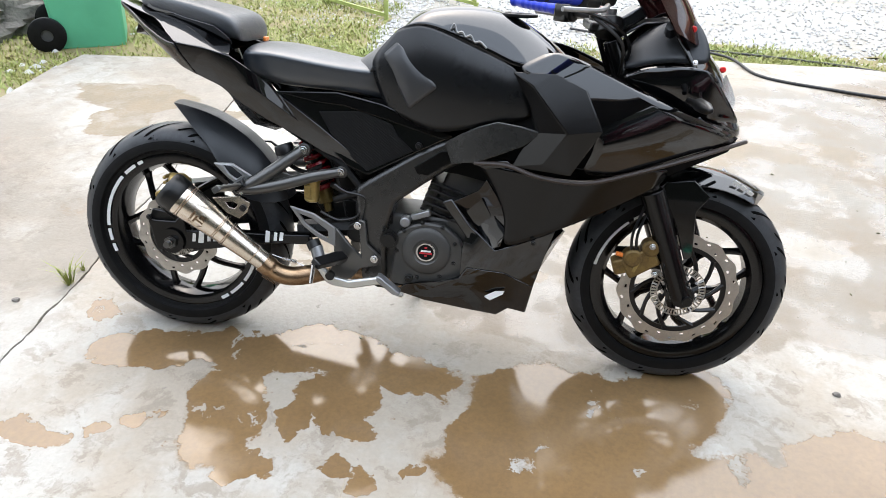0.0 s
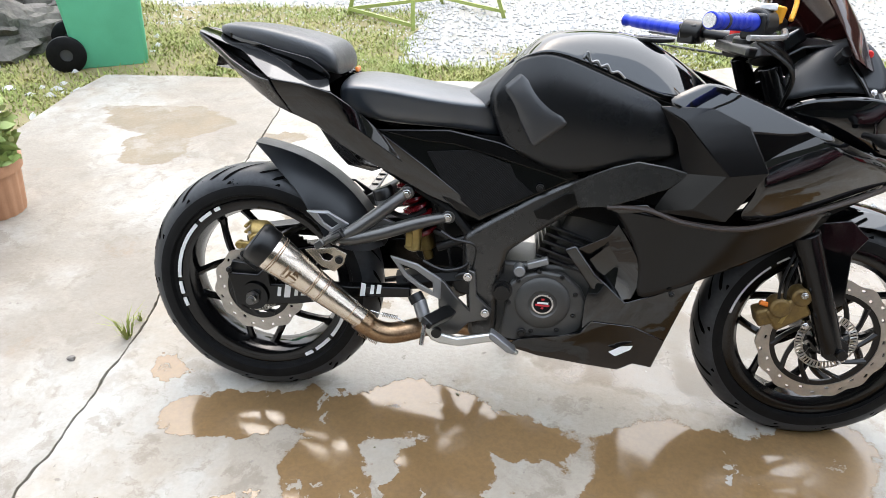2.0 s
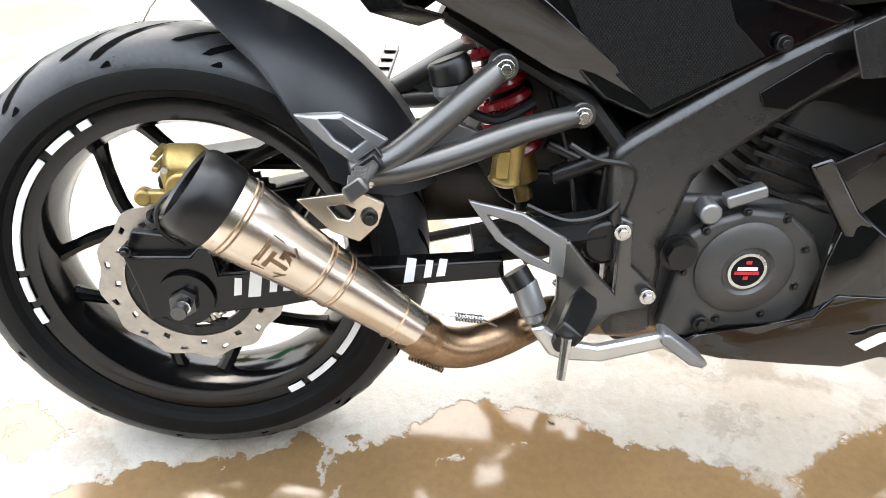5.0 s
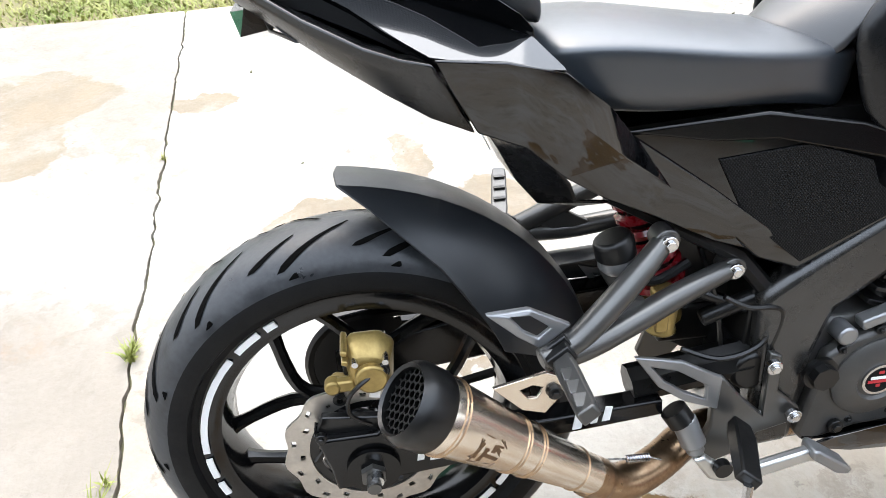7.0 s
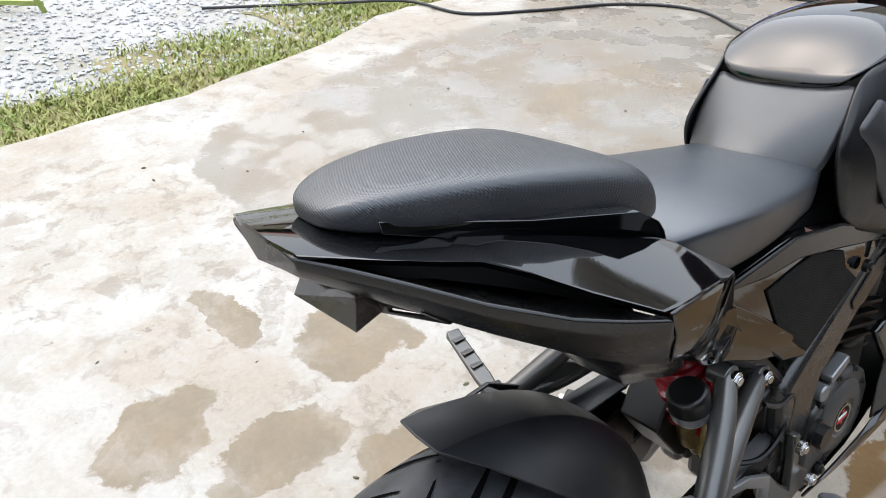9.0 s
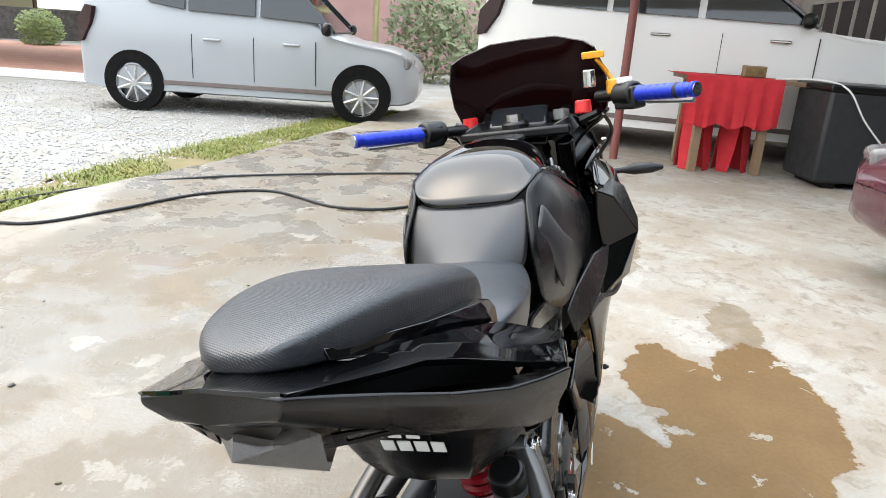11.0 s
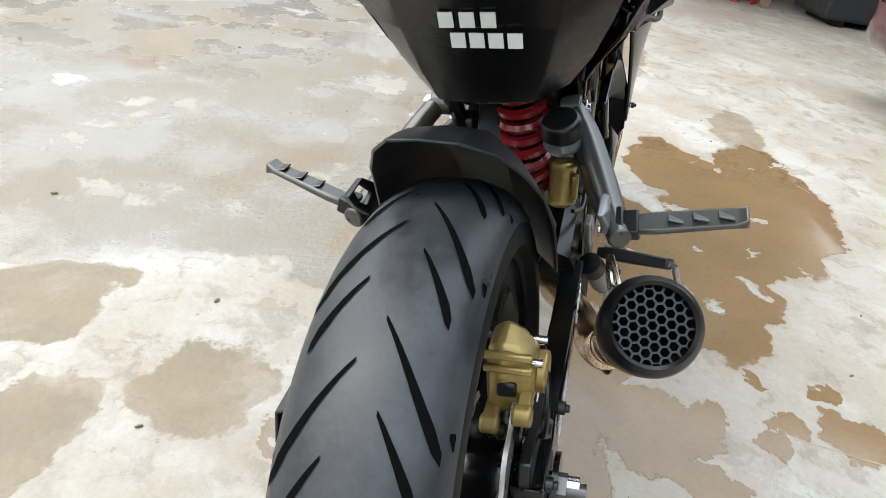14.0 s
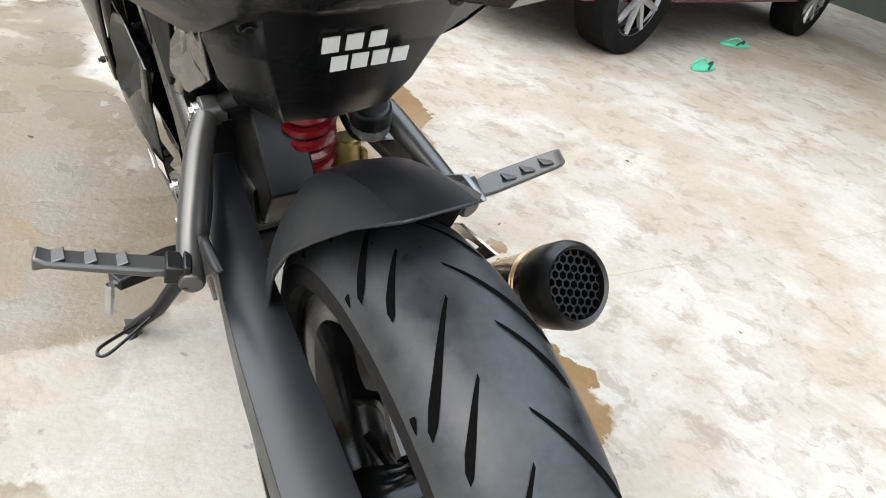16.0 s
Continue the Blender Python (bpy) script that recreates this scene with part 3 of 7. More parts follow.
def rock(x, y, sx, sy, sz, seed):
    q = bmesh.new()
    bmesh.ops.create_icosphere(q, subdivisions=4, radius=1)
    for v in q.verts:
        n = noise.fractal(v.co * 1.3 + Vector((seed, 0, 0)), 1.0, 2.0, 4)
        v.co *= 1 + 0.35 * n + 0.1 * noise.cell(v.co * 2.3) + 0.07 * noise.noise(v.co * 5.0)
        v.co.z = max(v.co.z, -0.4)
    ob = obj("boulder", moved(q, pose(x, y, sz * 0.35 - 0.05, 0, 0, seed * 40) @ Matrix.Diagonal((sx, sy, sz, 1))), STONE, angle=22)
    tagged(ob, "rough grey boulder in the grass", "boulder", "boulders by the bin")


rock(-2.75, 2.75, 0.42, 0.3, 0.24, 1)
rock(-3.1, 3.2, 0.4, 0.35, 0.42, 2)
rock(-3.3, 2.45, 0.35, 0.3, 0.2, 3)
rock(-2.6, 3.4, 0.3, 0.25, 0.3, 5)

# ---------------------------------------------------------------- bin, planter, trestle, hoses
BIN = surface("bin_green_plastic", (0.1, 0.42, 0.24), 0.5, vary=0.2, scale=4, bump=0.0006)
wb = thing("wheelie_bin", "green plastic wheelie bin standing in the grass", "bin")
bx, by = -1.98, 2.78
bottom, top = [(-0.2, -0.2), (0.2, -0.2), (0.2, 0.2), (-0.2, 0.2)], [(-0.27, -0.27), (0.27, -0.27), (0.27, 0.3), (-0.27, 0.3)]
part("body", moved(loft([[(x, y, -0.05) for x, y in bottom], [(x * 1.08, y * 1.08, 0.25) for x, y in bottom], [(x, y, 0.9) for x, y in top], [(x * 1.1, y * 1.1, 0.92) for x, y in top], [(x * 1.1, y * 1.1, 0.96) for x, y in top]], closed=True, caps=True), pose(bx, by, 0, 0, 0, 28)), BIN, wb, "", 0.02)
part("lid", moved(loft([[(x * 1.12, y * 1.12, 0.96) for x, y in top], [(x * 1.1, y * 1.1, 1.0) for x, y in top], [(x * 0.7, y * 0.7, 1.03) for x, y in top]], closed=True, caps=True), pose(bx, by, 0, 0, 0, 28)), BIN, wb, "", 0.01)
for s in (-1, 1):
    c = Matrix.LocRotScale((bx, by, 0), Euler((0, 0, radians(28))), None) @ Vector((-0.24, -0.2 * s - 0.03, 0.06))
    w = part("wheel", moved(lathe([(0.035, -0.02), (0.095, -0.022), (0.108, -0.014), (0.108, 0.014), (0.095, 0.022), (0.035, 0.02)], 32), Matrix.Translation(c) @ pose(0, 0, 0, 0, 0, 28)), SIDEWALL, wb, "black rubber bin wheel")
    part("wheel_hub", moved(lathe([(0.0, -0.012), (0.07, -0.01), (0.075, 0.0), (0.07, 0.012), (0.0, 0.012)], 10, closed=False), Matrix.Translation(c) @ pose(0, 0, 0, 0, 0, 28)), surface("grey_wheel_plastic", (0.05, 0.052, 0.055), 0.5), w)

TERRA = surface("terracotta_plastic", (0.42, 0.22, 0.12), 0.6, vary=0.2, scale=8, bump=0.0008)


def planter(x, y, r, h, seed, leafy):
    p = thing("flower_pot", "ribbed terracotta plastic pot with a leafy green plant", "plant pot", "pots by the slab edge")
    seg = 72
    rows = []
    for z, q in ((0.0, 0.8), (0.02, 0.82), (h * 0.8, 0.97), (h * 0.82, 1.06), (h, 1.1), (h, 1.0), (h * 0.9, 0.96)):
        rib = 0.018 if 0.01 < z < h * 0.81 else 0.0
        rows.append([(x + r * (q + rib * (1 if k % 4 < 2 else -1)) * math.cos(k * math.tau / seg), y + r * (q + rib * (1 if k % 4 < 2 else -1)) * math.sin(k * math.tau / seg), z) for k in range(seg)])
    part("pot", loft(rows, closed=True, caps=True), TERRA, p, "", 0, 30)
    soil = bmesh.new()
    bmesh.ops.create_circle(soil, cap_ends=True, segments=24, radius=r * 0.97)
    part("soil", at(soil, x, y, h * 0.9), BARK, p)
    rnd = random.Random(seed)
    verts, faces = [], []
    for k in range(leafy):
        t, u = rnd.uniform(0, 6.28), rnd.random() ** 0.5
        c = Vector((x + r * 1.1 * u * math.cos(t), y + r * 1.1 * u * math.sin(t), h + rnd.uniform(0.0, 0.26) * (1.2 - u * 0.5)))
        a = Vector((rnd.gauss(0, 1), rnd.gauss(0, 1), rnd.gauss(0, 0.6))).normalized()
        b = a.orthogonal().normalized()
        s = rnd.uniform(0.018, 0.045)
        i = len(verts)
        verts += [c - a * s, c - a * s * 0.2 + b * s * 0.42, c + a * s * 0.5 + b * s * 0.32, c + a * s, c + a * s * 0.5 - b * s * 0.32, c - a * s * 0.2 - b * s * 0.42]
        faces.append(tuple(range(i, i + 6)))
    me = bpy.data.meshes.new("foliage")
    me.from_pydata(verts, [], faces)
    me.materials.append(LEAF)
    f = new("foliage", me)
    f.parent = p
    f["kind"] = "stuff"
    for k in range(14):
        t = rnd.uniform(0, 6.28)
        part("stem", tube([(x + r * 0.3 * math.cos(t), y + r * 0.3 * math.sin(t), h * 0.9), (x + r * 0.7 * math.cos(t), y + r * 0.7 * math.sin(t), h + rnd.uniform(0.08, 0.25))], 0.003, 5), LEAF, p)


planter(-1.33, 0.74, 0.125, 0.22, 2, 520)
planter(-1.3, 0.42, 0.13, 0.22, 7, 420)

GREENPAINT = surface("olive_green_paint", (0.28, 0.33, 0.08), 0.5, vary=0.3)
tr = thing("trestle", "olive green welded metal trestle on the gravel", "trestle")
feet = [(-0.78, 4.2), (-0.2, 3.78), (-0.1, 4.75), (0.45, 4.35)]
for x, y in feet:
    part("leg", tube([(x, y, -0.05), (x * 0.6 - 0.12, y * 0.6 + 1.72, 0.75)], 0.02, 4), GREENPAINT, tr)
for (xa, ya), (xb, yb) in ((feet[0], feet[1]), (feet[2], feet[3]), (feet[0], feet[2])):
    part("rail", tube([(xa, ya, 0.0), (xb, yb, 0.0)], 0.018, 4), GREENPAINT, tr)
part("top_bar", tube([(-0.55, 4.25, 0.75), (0.15, 4.3, 0.75)], 0.025, 4), GREENPAINT, tr)

HOSE = surface("black_hose_rubber", (0.015, 0.015, 0.016), 0.5)
tagged(obj("garden_hose", tube(smooth_path([(1.2, 3.9, -0.03), (1.8, 3.6, -0.02), (2.2, 3.25, 0.021), (2.34, 2.86, 0.021), (2.75, 2.68, 0.021), (3.3, 2.5, 0.021), (3.6, 2.15, 0.021), (3.42, 1.6, 0.021), (3.7, 1.2, 0.021), (4.6, 1.0, 0.021), (5.6, 0.4, 0.021)], 8), 0.009, 8), HOSE), "long black hose snaking over the wet slab", "hose")
tagged(obj("garden_hose", tube(smooth_path([(1.9, 3.55, -0.02), (3.05, 3.36, -0.02), (3.75, 2.74, 0.02), (4.54, 1.75, 0.02), (5.2, 0.6, 0.02)], 8), 0.008, 8), HOSE), "second thin black hose over the slab", "hose")

FOAM = surface("green_foam_rubber", (0.1, 0.5, 0.33), 0.6)


def flip_flop(x, y, turn):
    p = thing("flip_flop", "green rubber flip-flop lying on the concrete", "flip-flop", "pair of flip-flops")
    out = []
    for k in range(24):
        a = k * math.tau / 24
        out.append((0.125 * math.cos(a), (0.046 + 0.009 * math.cos(a)) * math.sin(a), 0.0))
    m = pose(x, y, 0.0125, 0, 0, turn)
    part("sole", moved(slabbed(out, (0, 0, 0.016)), m), FOAM, p, "", 0.003)
    for s in (-1, 1):
        part("strap", moved(tube(smooth_path([(0.07, 0, 0.016), (0.04, 0.028 * s, 0.042), (-0.03, 0.046 * s, 0.014)]), 0.006, 6), m), surface("dark_strap", (0.02, 0.06, 0.05), 0.5) if s < 0 else FOAM, p)


flip_flop(2.08, -2.82, -72)
flip_flop(2.53, -3.62, -97)

# ---------------------------------------------------------------- cars
CARGLASS = glassy("car_glass", (0.025, 0.03, 0.032))
TAIL_RED = surface("dark_red_lens", (0.02, 0.004, 0.005), 0.3, spec=0.3)
ALLOY = surface("alloy_wheel", (0.5, 0.5, 0.51), 0.3, metal=0.7)


def smooth_rows(rows, along, across):
    """More rows and more points to a row, on rounded curves through the given ones."""
    wide = [smooth_path(r, across) for r in rows]
    lines = [smooth_path(list(c), along) for c in zip(*wide)]
    return [list(r) for r in zip(*lines)]


def car(label, paint, length, width, height, at_pose, belt, roof, hood, wheel_r, axles, tall_rear, glass, rails=False):
    """A car along x, nose at +x: rounded body, glass, lamps, four wheels. glass: side window outlines (x, z)."""
    c = thing("car", label, "car")
    c.matrix_world = at_pose
    L, W = length, width / 2
    # stations: x, sill z, belt z, roof z, half width
    st = [(-0.5, 0.42, belt * 0.8, 0, 0.8), (-0.492, 0.3, belt * 0.95, belt + 0.02, 0.93), (-0.465, 0.26, belt, tall_rear, 0.97), (-0.4, 0.24, belt, height - 0.04, 1.0), (-0.2, 0.24, belt, height, 1.0), (0.0, 0.24, belt - 0.01, height - 0.02, 1.0),
          (roof, 0.24, belt - 0.03, height - 0.1, 1.0), (hood, 0.24, belt - 0.05, belt + 0.02, 0.99), (0.42, 0.24, belt - 0.14, belt - 0.12, 0.95), (0.48, 0.28, belt - 0.26, belt - 0.24, 0.85), (0.5, 0.38, belt - 0.36, belt - 0.34, 0.72)]
    rows = []
    for x, sill, be, ro, w in st:
        ro = max(ro, be + 0.02)
        y = W * w
        tum = max(0.0, ro - be) * 0.26
        rows.append([(x * L, 0, ro + 0.015), (x * L, -(y - tum) * 0.6, ro + 0.01), (x * L, -(y - tum) * 0.9, ro - 0.015), (x * L, -(y - tum * 0.85), ro - 0.02 - 0.13 * min(1.0, (ro - be) * 2)), (x * L, -y * 0.985, be), (x * L, -y, (be + sill) / 2 + 0.05), (x * L, -y * 0.985, sill + 0.1), (x * L, -y * 0.9, sill), (x * L, 0, sill - 0.02)])
    part("body", loft(mirrored_rows([[(p[0], min(p[1], 0), p[2]) for p in r] for r in smooth_rows(rows, 4, 3)]), closed=True, caps=True), paint, c, "", 0, 50)

    def side_y(z):
        return W * 0.985 - max(0.0, z - belt) * 0.24
    for s in (1, -1):
        for outline in glass:
            pts = [(x, -s * (side_y(z) + 0.04), z) for x, z in outline]
            part("side_window", slabbed(pts, (0, 0.08 * s, 0)), CARGLASS, c, "dark side window", 0.004)
        for xd in (-0.1 * L, 0.13 * L):
            part("door_handle", at(block(0.2, 0.035, 0.03), xd, -s * (W + 0.012), belt - 0.12), CHROME if rails else paint, c, "", 0.012)
        for xd in (-0.16 * L, 0.02 * L, 0.2 * L):
            part("door_gap", at(block(0.006, 0.02, belt - 0.5), xd, -(W - 0.004) * s, (belt + 0.32) / 2 + 0.02), DARK, c)
        part("mirror", at(block(0.12, 0.2, 0.15), glass[-1][1][0] - 0.02, -(W + 0.09) * s, belt + 0.08), BLACKMETAL, c, "", 0.05)
        part("tail_lamp", slabbed([(-0.5 * L + 0.01, -W * 0.9 * s, belt + 0.02), (-0.462 * L, -W * 1.01 * s, belt + 0.19), (-0.44 * L, -W * 1.02 * s, belt + 0.17), (-0.45 * L, -W * 1.02 * s, belt - 0.02), (-0.478 * L, -W * 1.01 * s, belt - 0.22), (-0.5 * L + 0.005, -W * 0.93 * s, belt - 0.24)], (0.02, 0.06 * s, 0)), TAIL_RED, c, "dark red tail lamp", 0.006)
        part("headlamp", at(block(0.22, 0.2, 0.14), 0.455 * L, -W * 0.78 * s, belt - 0.24, 0, 12, -20 * s), HEADLAMP, c, "", 0.03)
        part("sill_strip", at(block(0.5 * L, 0.02, 0.05), 0.0, -s * (W - 0.005), 0.36), METALDARK, c, "", 0.006)
        for ax_x in axles:
            x, y, z = ax_x * L, -(W - 0.1) * s, wheel_r
            # the body has no arch opening; a black ring paints the shaded gap
            part("arch_shade_ring", at(lathe([(wheel_r * 0.7, -0.03), (wheel_r * 1.09, -0.03), (wheel_r * 1.09, 0.03), (wheel_r * 0.7, 0.03)], 48), x, -(W - 0.024) * s, z + 0.03), DARK, c, "flat dark ring standing in for the shaded wheel arch gap")
            t = part("tyre", at(lathe([(wheel_r * 0.64, -0.1), (wheel_r * 0.9, -0.105), (wheel_r * 0.98, -0.085), (wheel_r, -0.06), (wheel_r, 0.06), (wheel_r * 0.98, 0.085), (wheel_r * 0.9, 0.105), (wheel_r * 0.64, 0.1)], 48), x, y, z), SIDEWALL, c, "black car tyre")
            part("rim", at(lathe([(wheel_r * 0.6, 0.09 * -s), (wheel_r * 0.67, 0.108 * -s), (wheel_r * 0.67, 0.02 * -s), (0.0, 0.02 * -s)], 40, closed=False), x, y, z), GREY, t)
            for k in range(9):
                a = k * math.tau / 9
                part("rim_spoke", tube([(x + 0.03 * math.cos(a), y - 0.095 * s, z + 0.03 * math.sin(a)), (x + wheel_r * 0.64 * math.cos(a), y - 0.103 * s, z + wheel_r * 0.64 * math.sin(a))], [0.022, 0.016], 6), ALLOY, t)
            part("hub_cap", at(drum(0.045, 0.03, 16), x, y - 0.1 * s, z), ALLOY, t, "", 0.006)
    part("rear_window", slabbed([(-0.49 * L, -W * 0.72, belt + 0.1), (-0.49 * L, W * 0.72, belt + 0.1), (-0.437 * L, W * 0.62, height - 0.12), (-0.437 * L, -W * 0.62, height - 0.12)], (-0.03, 0, 0.006)), CARGLASS, c, "", 0.006)
    part("windscreen", slabbed([(hood * L - 0.02, -W * 0.85, belt + 0.03), (hood * L - 0.02, W * 0.85, belt + 0.03), (roof * L + 0.05, W * 0.7, height - 0.12), (roof * L + 0.05, -W * 0.7, height - 0.12)], (0.03, 0, 0.02)), CARGLASS, c, "", 0.006)
    part("rear_bumper", at(block(0.18, width * 0.86, 0.22), -0.485 * L, 0, 0.42), paint, c, "", 0.07)
    part("number_plate", at(block(0.01, 0.4, 0.12), -0.5 * L - 0.03, 0, 0.62), WHITE, c, "plain plate")
    if rails:
        for s in (1, -1):
            part("roof_rail", tube(smooth_path([(-0.4 * L, -W * 0.74 * s, height + 0.0), (-0.36 * L, -W * 0.74 * s, height + 0.05), (-0.05 * L, -W * 0.74 * s, height + 0.04), (0.02 * L, -W * 0.74 * s, height - 0.03)]), 0.02, 8), BLACKMETAL, c)
    return c


METALDARK = surface("grey_roof_purlin", (0.16, 0.13, 0.12), 0.6)
SILVERPAINT = surface("silver_car_paint", (0.33, 0.35, 0.37), 0.3, metal=0.0, coat=0.6, vary=0.02, rough_vary=0.02, scale=1.0, fine=3.0)
WHITEPAINT = surface("white_car_paint", (0.78, 0.78, 0.77), 0.25, coat=0.5, vary=0.03, rough_vary=0.02, scale=1.0, fine=3.0)
MAROON = surface("maroon_car_paint", (0.07, 0.012, 0.022), 0.2, coat=0.7, vary=0.1)
# heading: the nose points along local +x
car("silver hatchback parked on the gravel beside the carport", SILVERPAINT, 4.05, 1.78, 1.66, pose(7.95, 4.58, -0.05, 0, 0, -76), 1.0, 0.1, 0.25, 0.325, (-0.335, 0.335), 1.52,
    [[(-1.24, 1.4), (-1.14, 1.26), (-0.72, 1.2), (-0.72, 1.55), (-1.1, 1.56)], [(-0.68, 1.19), (0.1, 1.17), (0.1, 1.57), (-0.68, 1.56)], [(0.16, 1.17), (0.98, 1.13), (0.6, 1.5), (0.16, 1.57)]])
car("white sport utility vehicle parked under the porch roof", WHITEPAINT, 4.9, 1.88, 1.95, pose(8.13, -0.8, 0, 0, 0, -93), 1.33, 0.05, 0.2, 0.39, (-0.3, 0.3), 1.7,
    [[(-1.85, 1.44), (-1.06, 1.41), (-1.06, 1.8), (-1.7, 1.78)], [(-1.0, 1.41), (-0.16, 1.39), (-0.16, 1.82), (-1.0, 1.81)], [(-0.09, 1.39), (0.86, 1.37), (0.62, 1.56), (0.2, 1.79), (-0.09, 1.82)]], True)
car("maroon car parked on the slab", MAROON, 4.1, 1.7, 1.48, pose(3.38, -3.35, 0.012, 0, 0, 105), 0.86, 0.08, 0.24, 0.3, (-0.31, 0.31), 1.2,
    [[(-1.5, 1.0), (-0.75, 0.95), (-0.75, 1.32), (-1.2, 1.3)], [(-0.7, 0.95), (0.05, 0.93), (0.05, 1.36), (-0.7, 1.33)], [(0.1, 0.93), (0.95, 0.9), (0.5, 1.28), (0.1, 1.36)]])

# ---------------------------------------------------------------- carport, porch and houses
ROOFRED = surface("faded_red_roof_paint", (0.5, 0.12, 0.07), 0.6, vary=0.25, scale=2)
SHEET = surface("roof_sheet_underside", (0.34, 0.265, 0.215), 0.6, vary=0.25, scale=3)
PEACH = surface("faded_peach_board_paint", (0.62, 0.27, 0.14), 0.6, vary=0.25, scale=2)
POSTYELLOW = surface("pale_yellow_post_paint", (0.55, 0.5, 0.25), 0.55, vary=0.2)
WALLWHITE = surface("white_wall_paint", (0.72, 0.71, 0.68), 0.7, vary=0.12, scale=1.5, bump=0.001)
CEILING = surface("off_white_ceiling_board", (0.9, 0.88, 0.83), 0.75, vary=0.12, scale=1.0)
LAVENDER = surface("lavender_wall_paint", (0.72, 0.63, 0.68), 0.75, vary=0.12, scale=1.2)
PINKWALL = surface("faded_pink_wall", (0.42, 0.28, 0.27), 0.8, vary=0.2, scale=1.0)
CREAM = surface("cream_wall_paint", (0.7, 0.62, 0.42), 0.75, vary=0.15, scale=1.0)
MAROONPOLE = surface("maroon_pole_paint", (0.22, 0.07, 0.06), 0.5, vary=0.2)
PAVERED = surface("red_paving", (0.5, 0.27, 0.2), 0.75, vary=0.25, scale=3)

cp = thing("carport", "open carport with a faded red-edged sheet roof on yellow posts", "carport")
A, Bq, Cq = Vector((9.3, 6.75, 2.95)), Vector((12.7, 6.1, 4.25)), Vector((16.1, 5.5, 3.0))
run = Vector((-2.6, 14.0, 0.0))
def roof_sheet(p, q, name):
    rows = []
    n = 60
    for k in range(n + 1):
        u = k / n
        lift = Vector((0, 0, 0.018 * (1 if k % 2 else -1)))
        rows.append([p + run * u + lift, q + run * u + lift])
    part(name, thick(loft(rows), 0.01), [SHEET], cp, "ribbed metal roof sheet", 0, 20)
roof_sheet(A, Bq, "roof_sheet")
roof_sheet(Bq, Cq, "roof_sheet")
def beam(name, p, q, w, h, material, parent, label=""):
    p, q = Vector(p), Vector(q)
    d = (q - p).normalized()
    s = d.cross(Vector((0, 0, 1))).normalized() * (w / 2)
    u = s.normalized().cross(d) * (h / 2)
    return part(name, loft([[p + s + u, p - s + u, p - s - u, p + s - u], [q + s + u, q - s + u, q - s - u, q + s - u]], closed=True, caps=True), material, parent, label, 0.004)
for p, q, m, label in ((A, A + run, ROOFRED, "faded red fascia board"), (Cq, Cq + run, ROOFRED, "faded red fascia board"), (A, Bq, PEACH, "faded peach gable board"), (Bq, Cq, PEACH, "faded peach gable board")):
    beam("fascia", p + Vector((0, 0, 0.03)), q + Vector((0, 0, 0.03)), 0.04, 0.2, m, cp, label)
for k in range(11):
    u = k / 10
    for p, q in ((A, Bq), (Bq, Cq)):
        beam("rafter", p + run * u - Vector((0, 0, 0.09)), q + run * u - Vector((0, 0, 0.09)), 0.06, 0.08, METALDARK, cp)
for p, q in ((A, Bq), (Bq, Cq)):
    for j in range(1, 5):
        m = p.lerp(q, j / 5) - Vector((0, 0, 0.05))
        beam("purlin", m, m + run, 0.05, 0.05, METALDARK, cp)
for p in (A + run * 0.025 + Vector((0.2, 0, 0)), A + run * 0.42 + Vector((0.2, 0, 0)), A + run * 0.95, Cq + run * 0.03 - Vector((0.5, 0, 0)), Cq + run * 0.5, Cq + run * 0.95):
    part("post", tube([(p.x, p.y, -0.05), (p.x, p.y, p.z - 0.05)], 0.075, 14), POSTYELLOW, cp, "pale yellow round post")
tagged(obj("paved_floor", slabbed([(9.4, 7.2, 0.06), (17.5, 5.6, 0.06), (15.0, 24.0, 0.06), (6.5, 24.0, 0.06)], (0, 0, -0.2)), PAVERED), "red brick paved carport floor with a kerb", "pavement", kind="structure")
tagged(obj("kerb", tube([(9.3, 7.0, 0.02), (6.3, 24.0, 0.02)], 0.09, 4), WALLWHITE), "pale concrete kerb", "kerb", kind="structure")

# porch: ceiling, column, pole, walls
tagged(obj("ceiling", slabbed([(4.6, 2.25, 2.95), (12.6, 2.25, 2.95), (12.6, -3.4, 2.95), (4.6, -3.4, 2.95)], (0, 0, 0.12)), CEILING), "off-white porch ceiling boards", "ceiling", kind="structure")
bm = bmesh.new()
for k in range(1, 5):
    bm = join(bm, at(block(0.03, 5.6, 0.012), 4.6 + 1.6 * k, -0.6, 2.945))
for k in range(1, 4):
    bm = join(bm, at(block(8.0, 0.03, 0.012), 8.6, 2.25 - 1.45 * k, 2.944))
tagged(obj("trim", bm, CEILING), "thin ceiling battens", "trim", kind="structure")
fb = bmesh.new()
for k in range(80):
    fb = join(fb, at(drum(0.055, 0.02, 10), 4.65 + 0.1 * k, 2.27, 2.9))
fb = join(fb, at(block(8.0, 0.025, 0.2), 8.6, 2.275, 3.0), at(block(0.025, 5.6, 0.2), 12.62, -0.6, 3.0))
tagged(obj("fascia_trim", fb, WALLWHITE), "white scalloped fascia board", "trim", kind="structure")
tagged(obj("column", join(at(block(0.46, 0.46, 2.95), 9.9, 1.5, 1.475), at(block(0.62, 0.62, 0.1), 9.9, 1.5, 2.9)), WALLWHITE, bevel=0.01), "white painted porch column", "column", kind="structure")
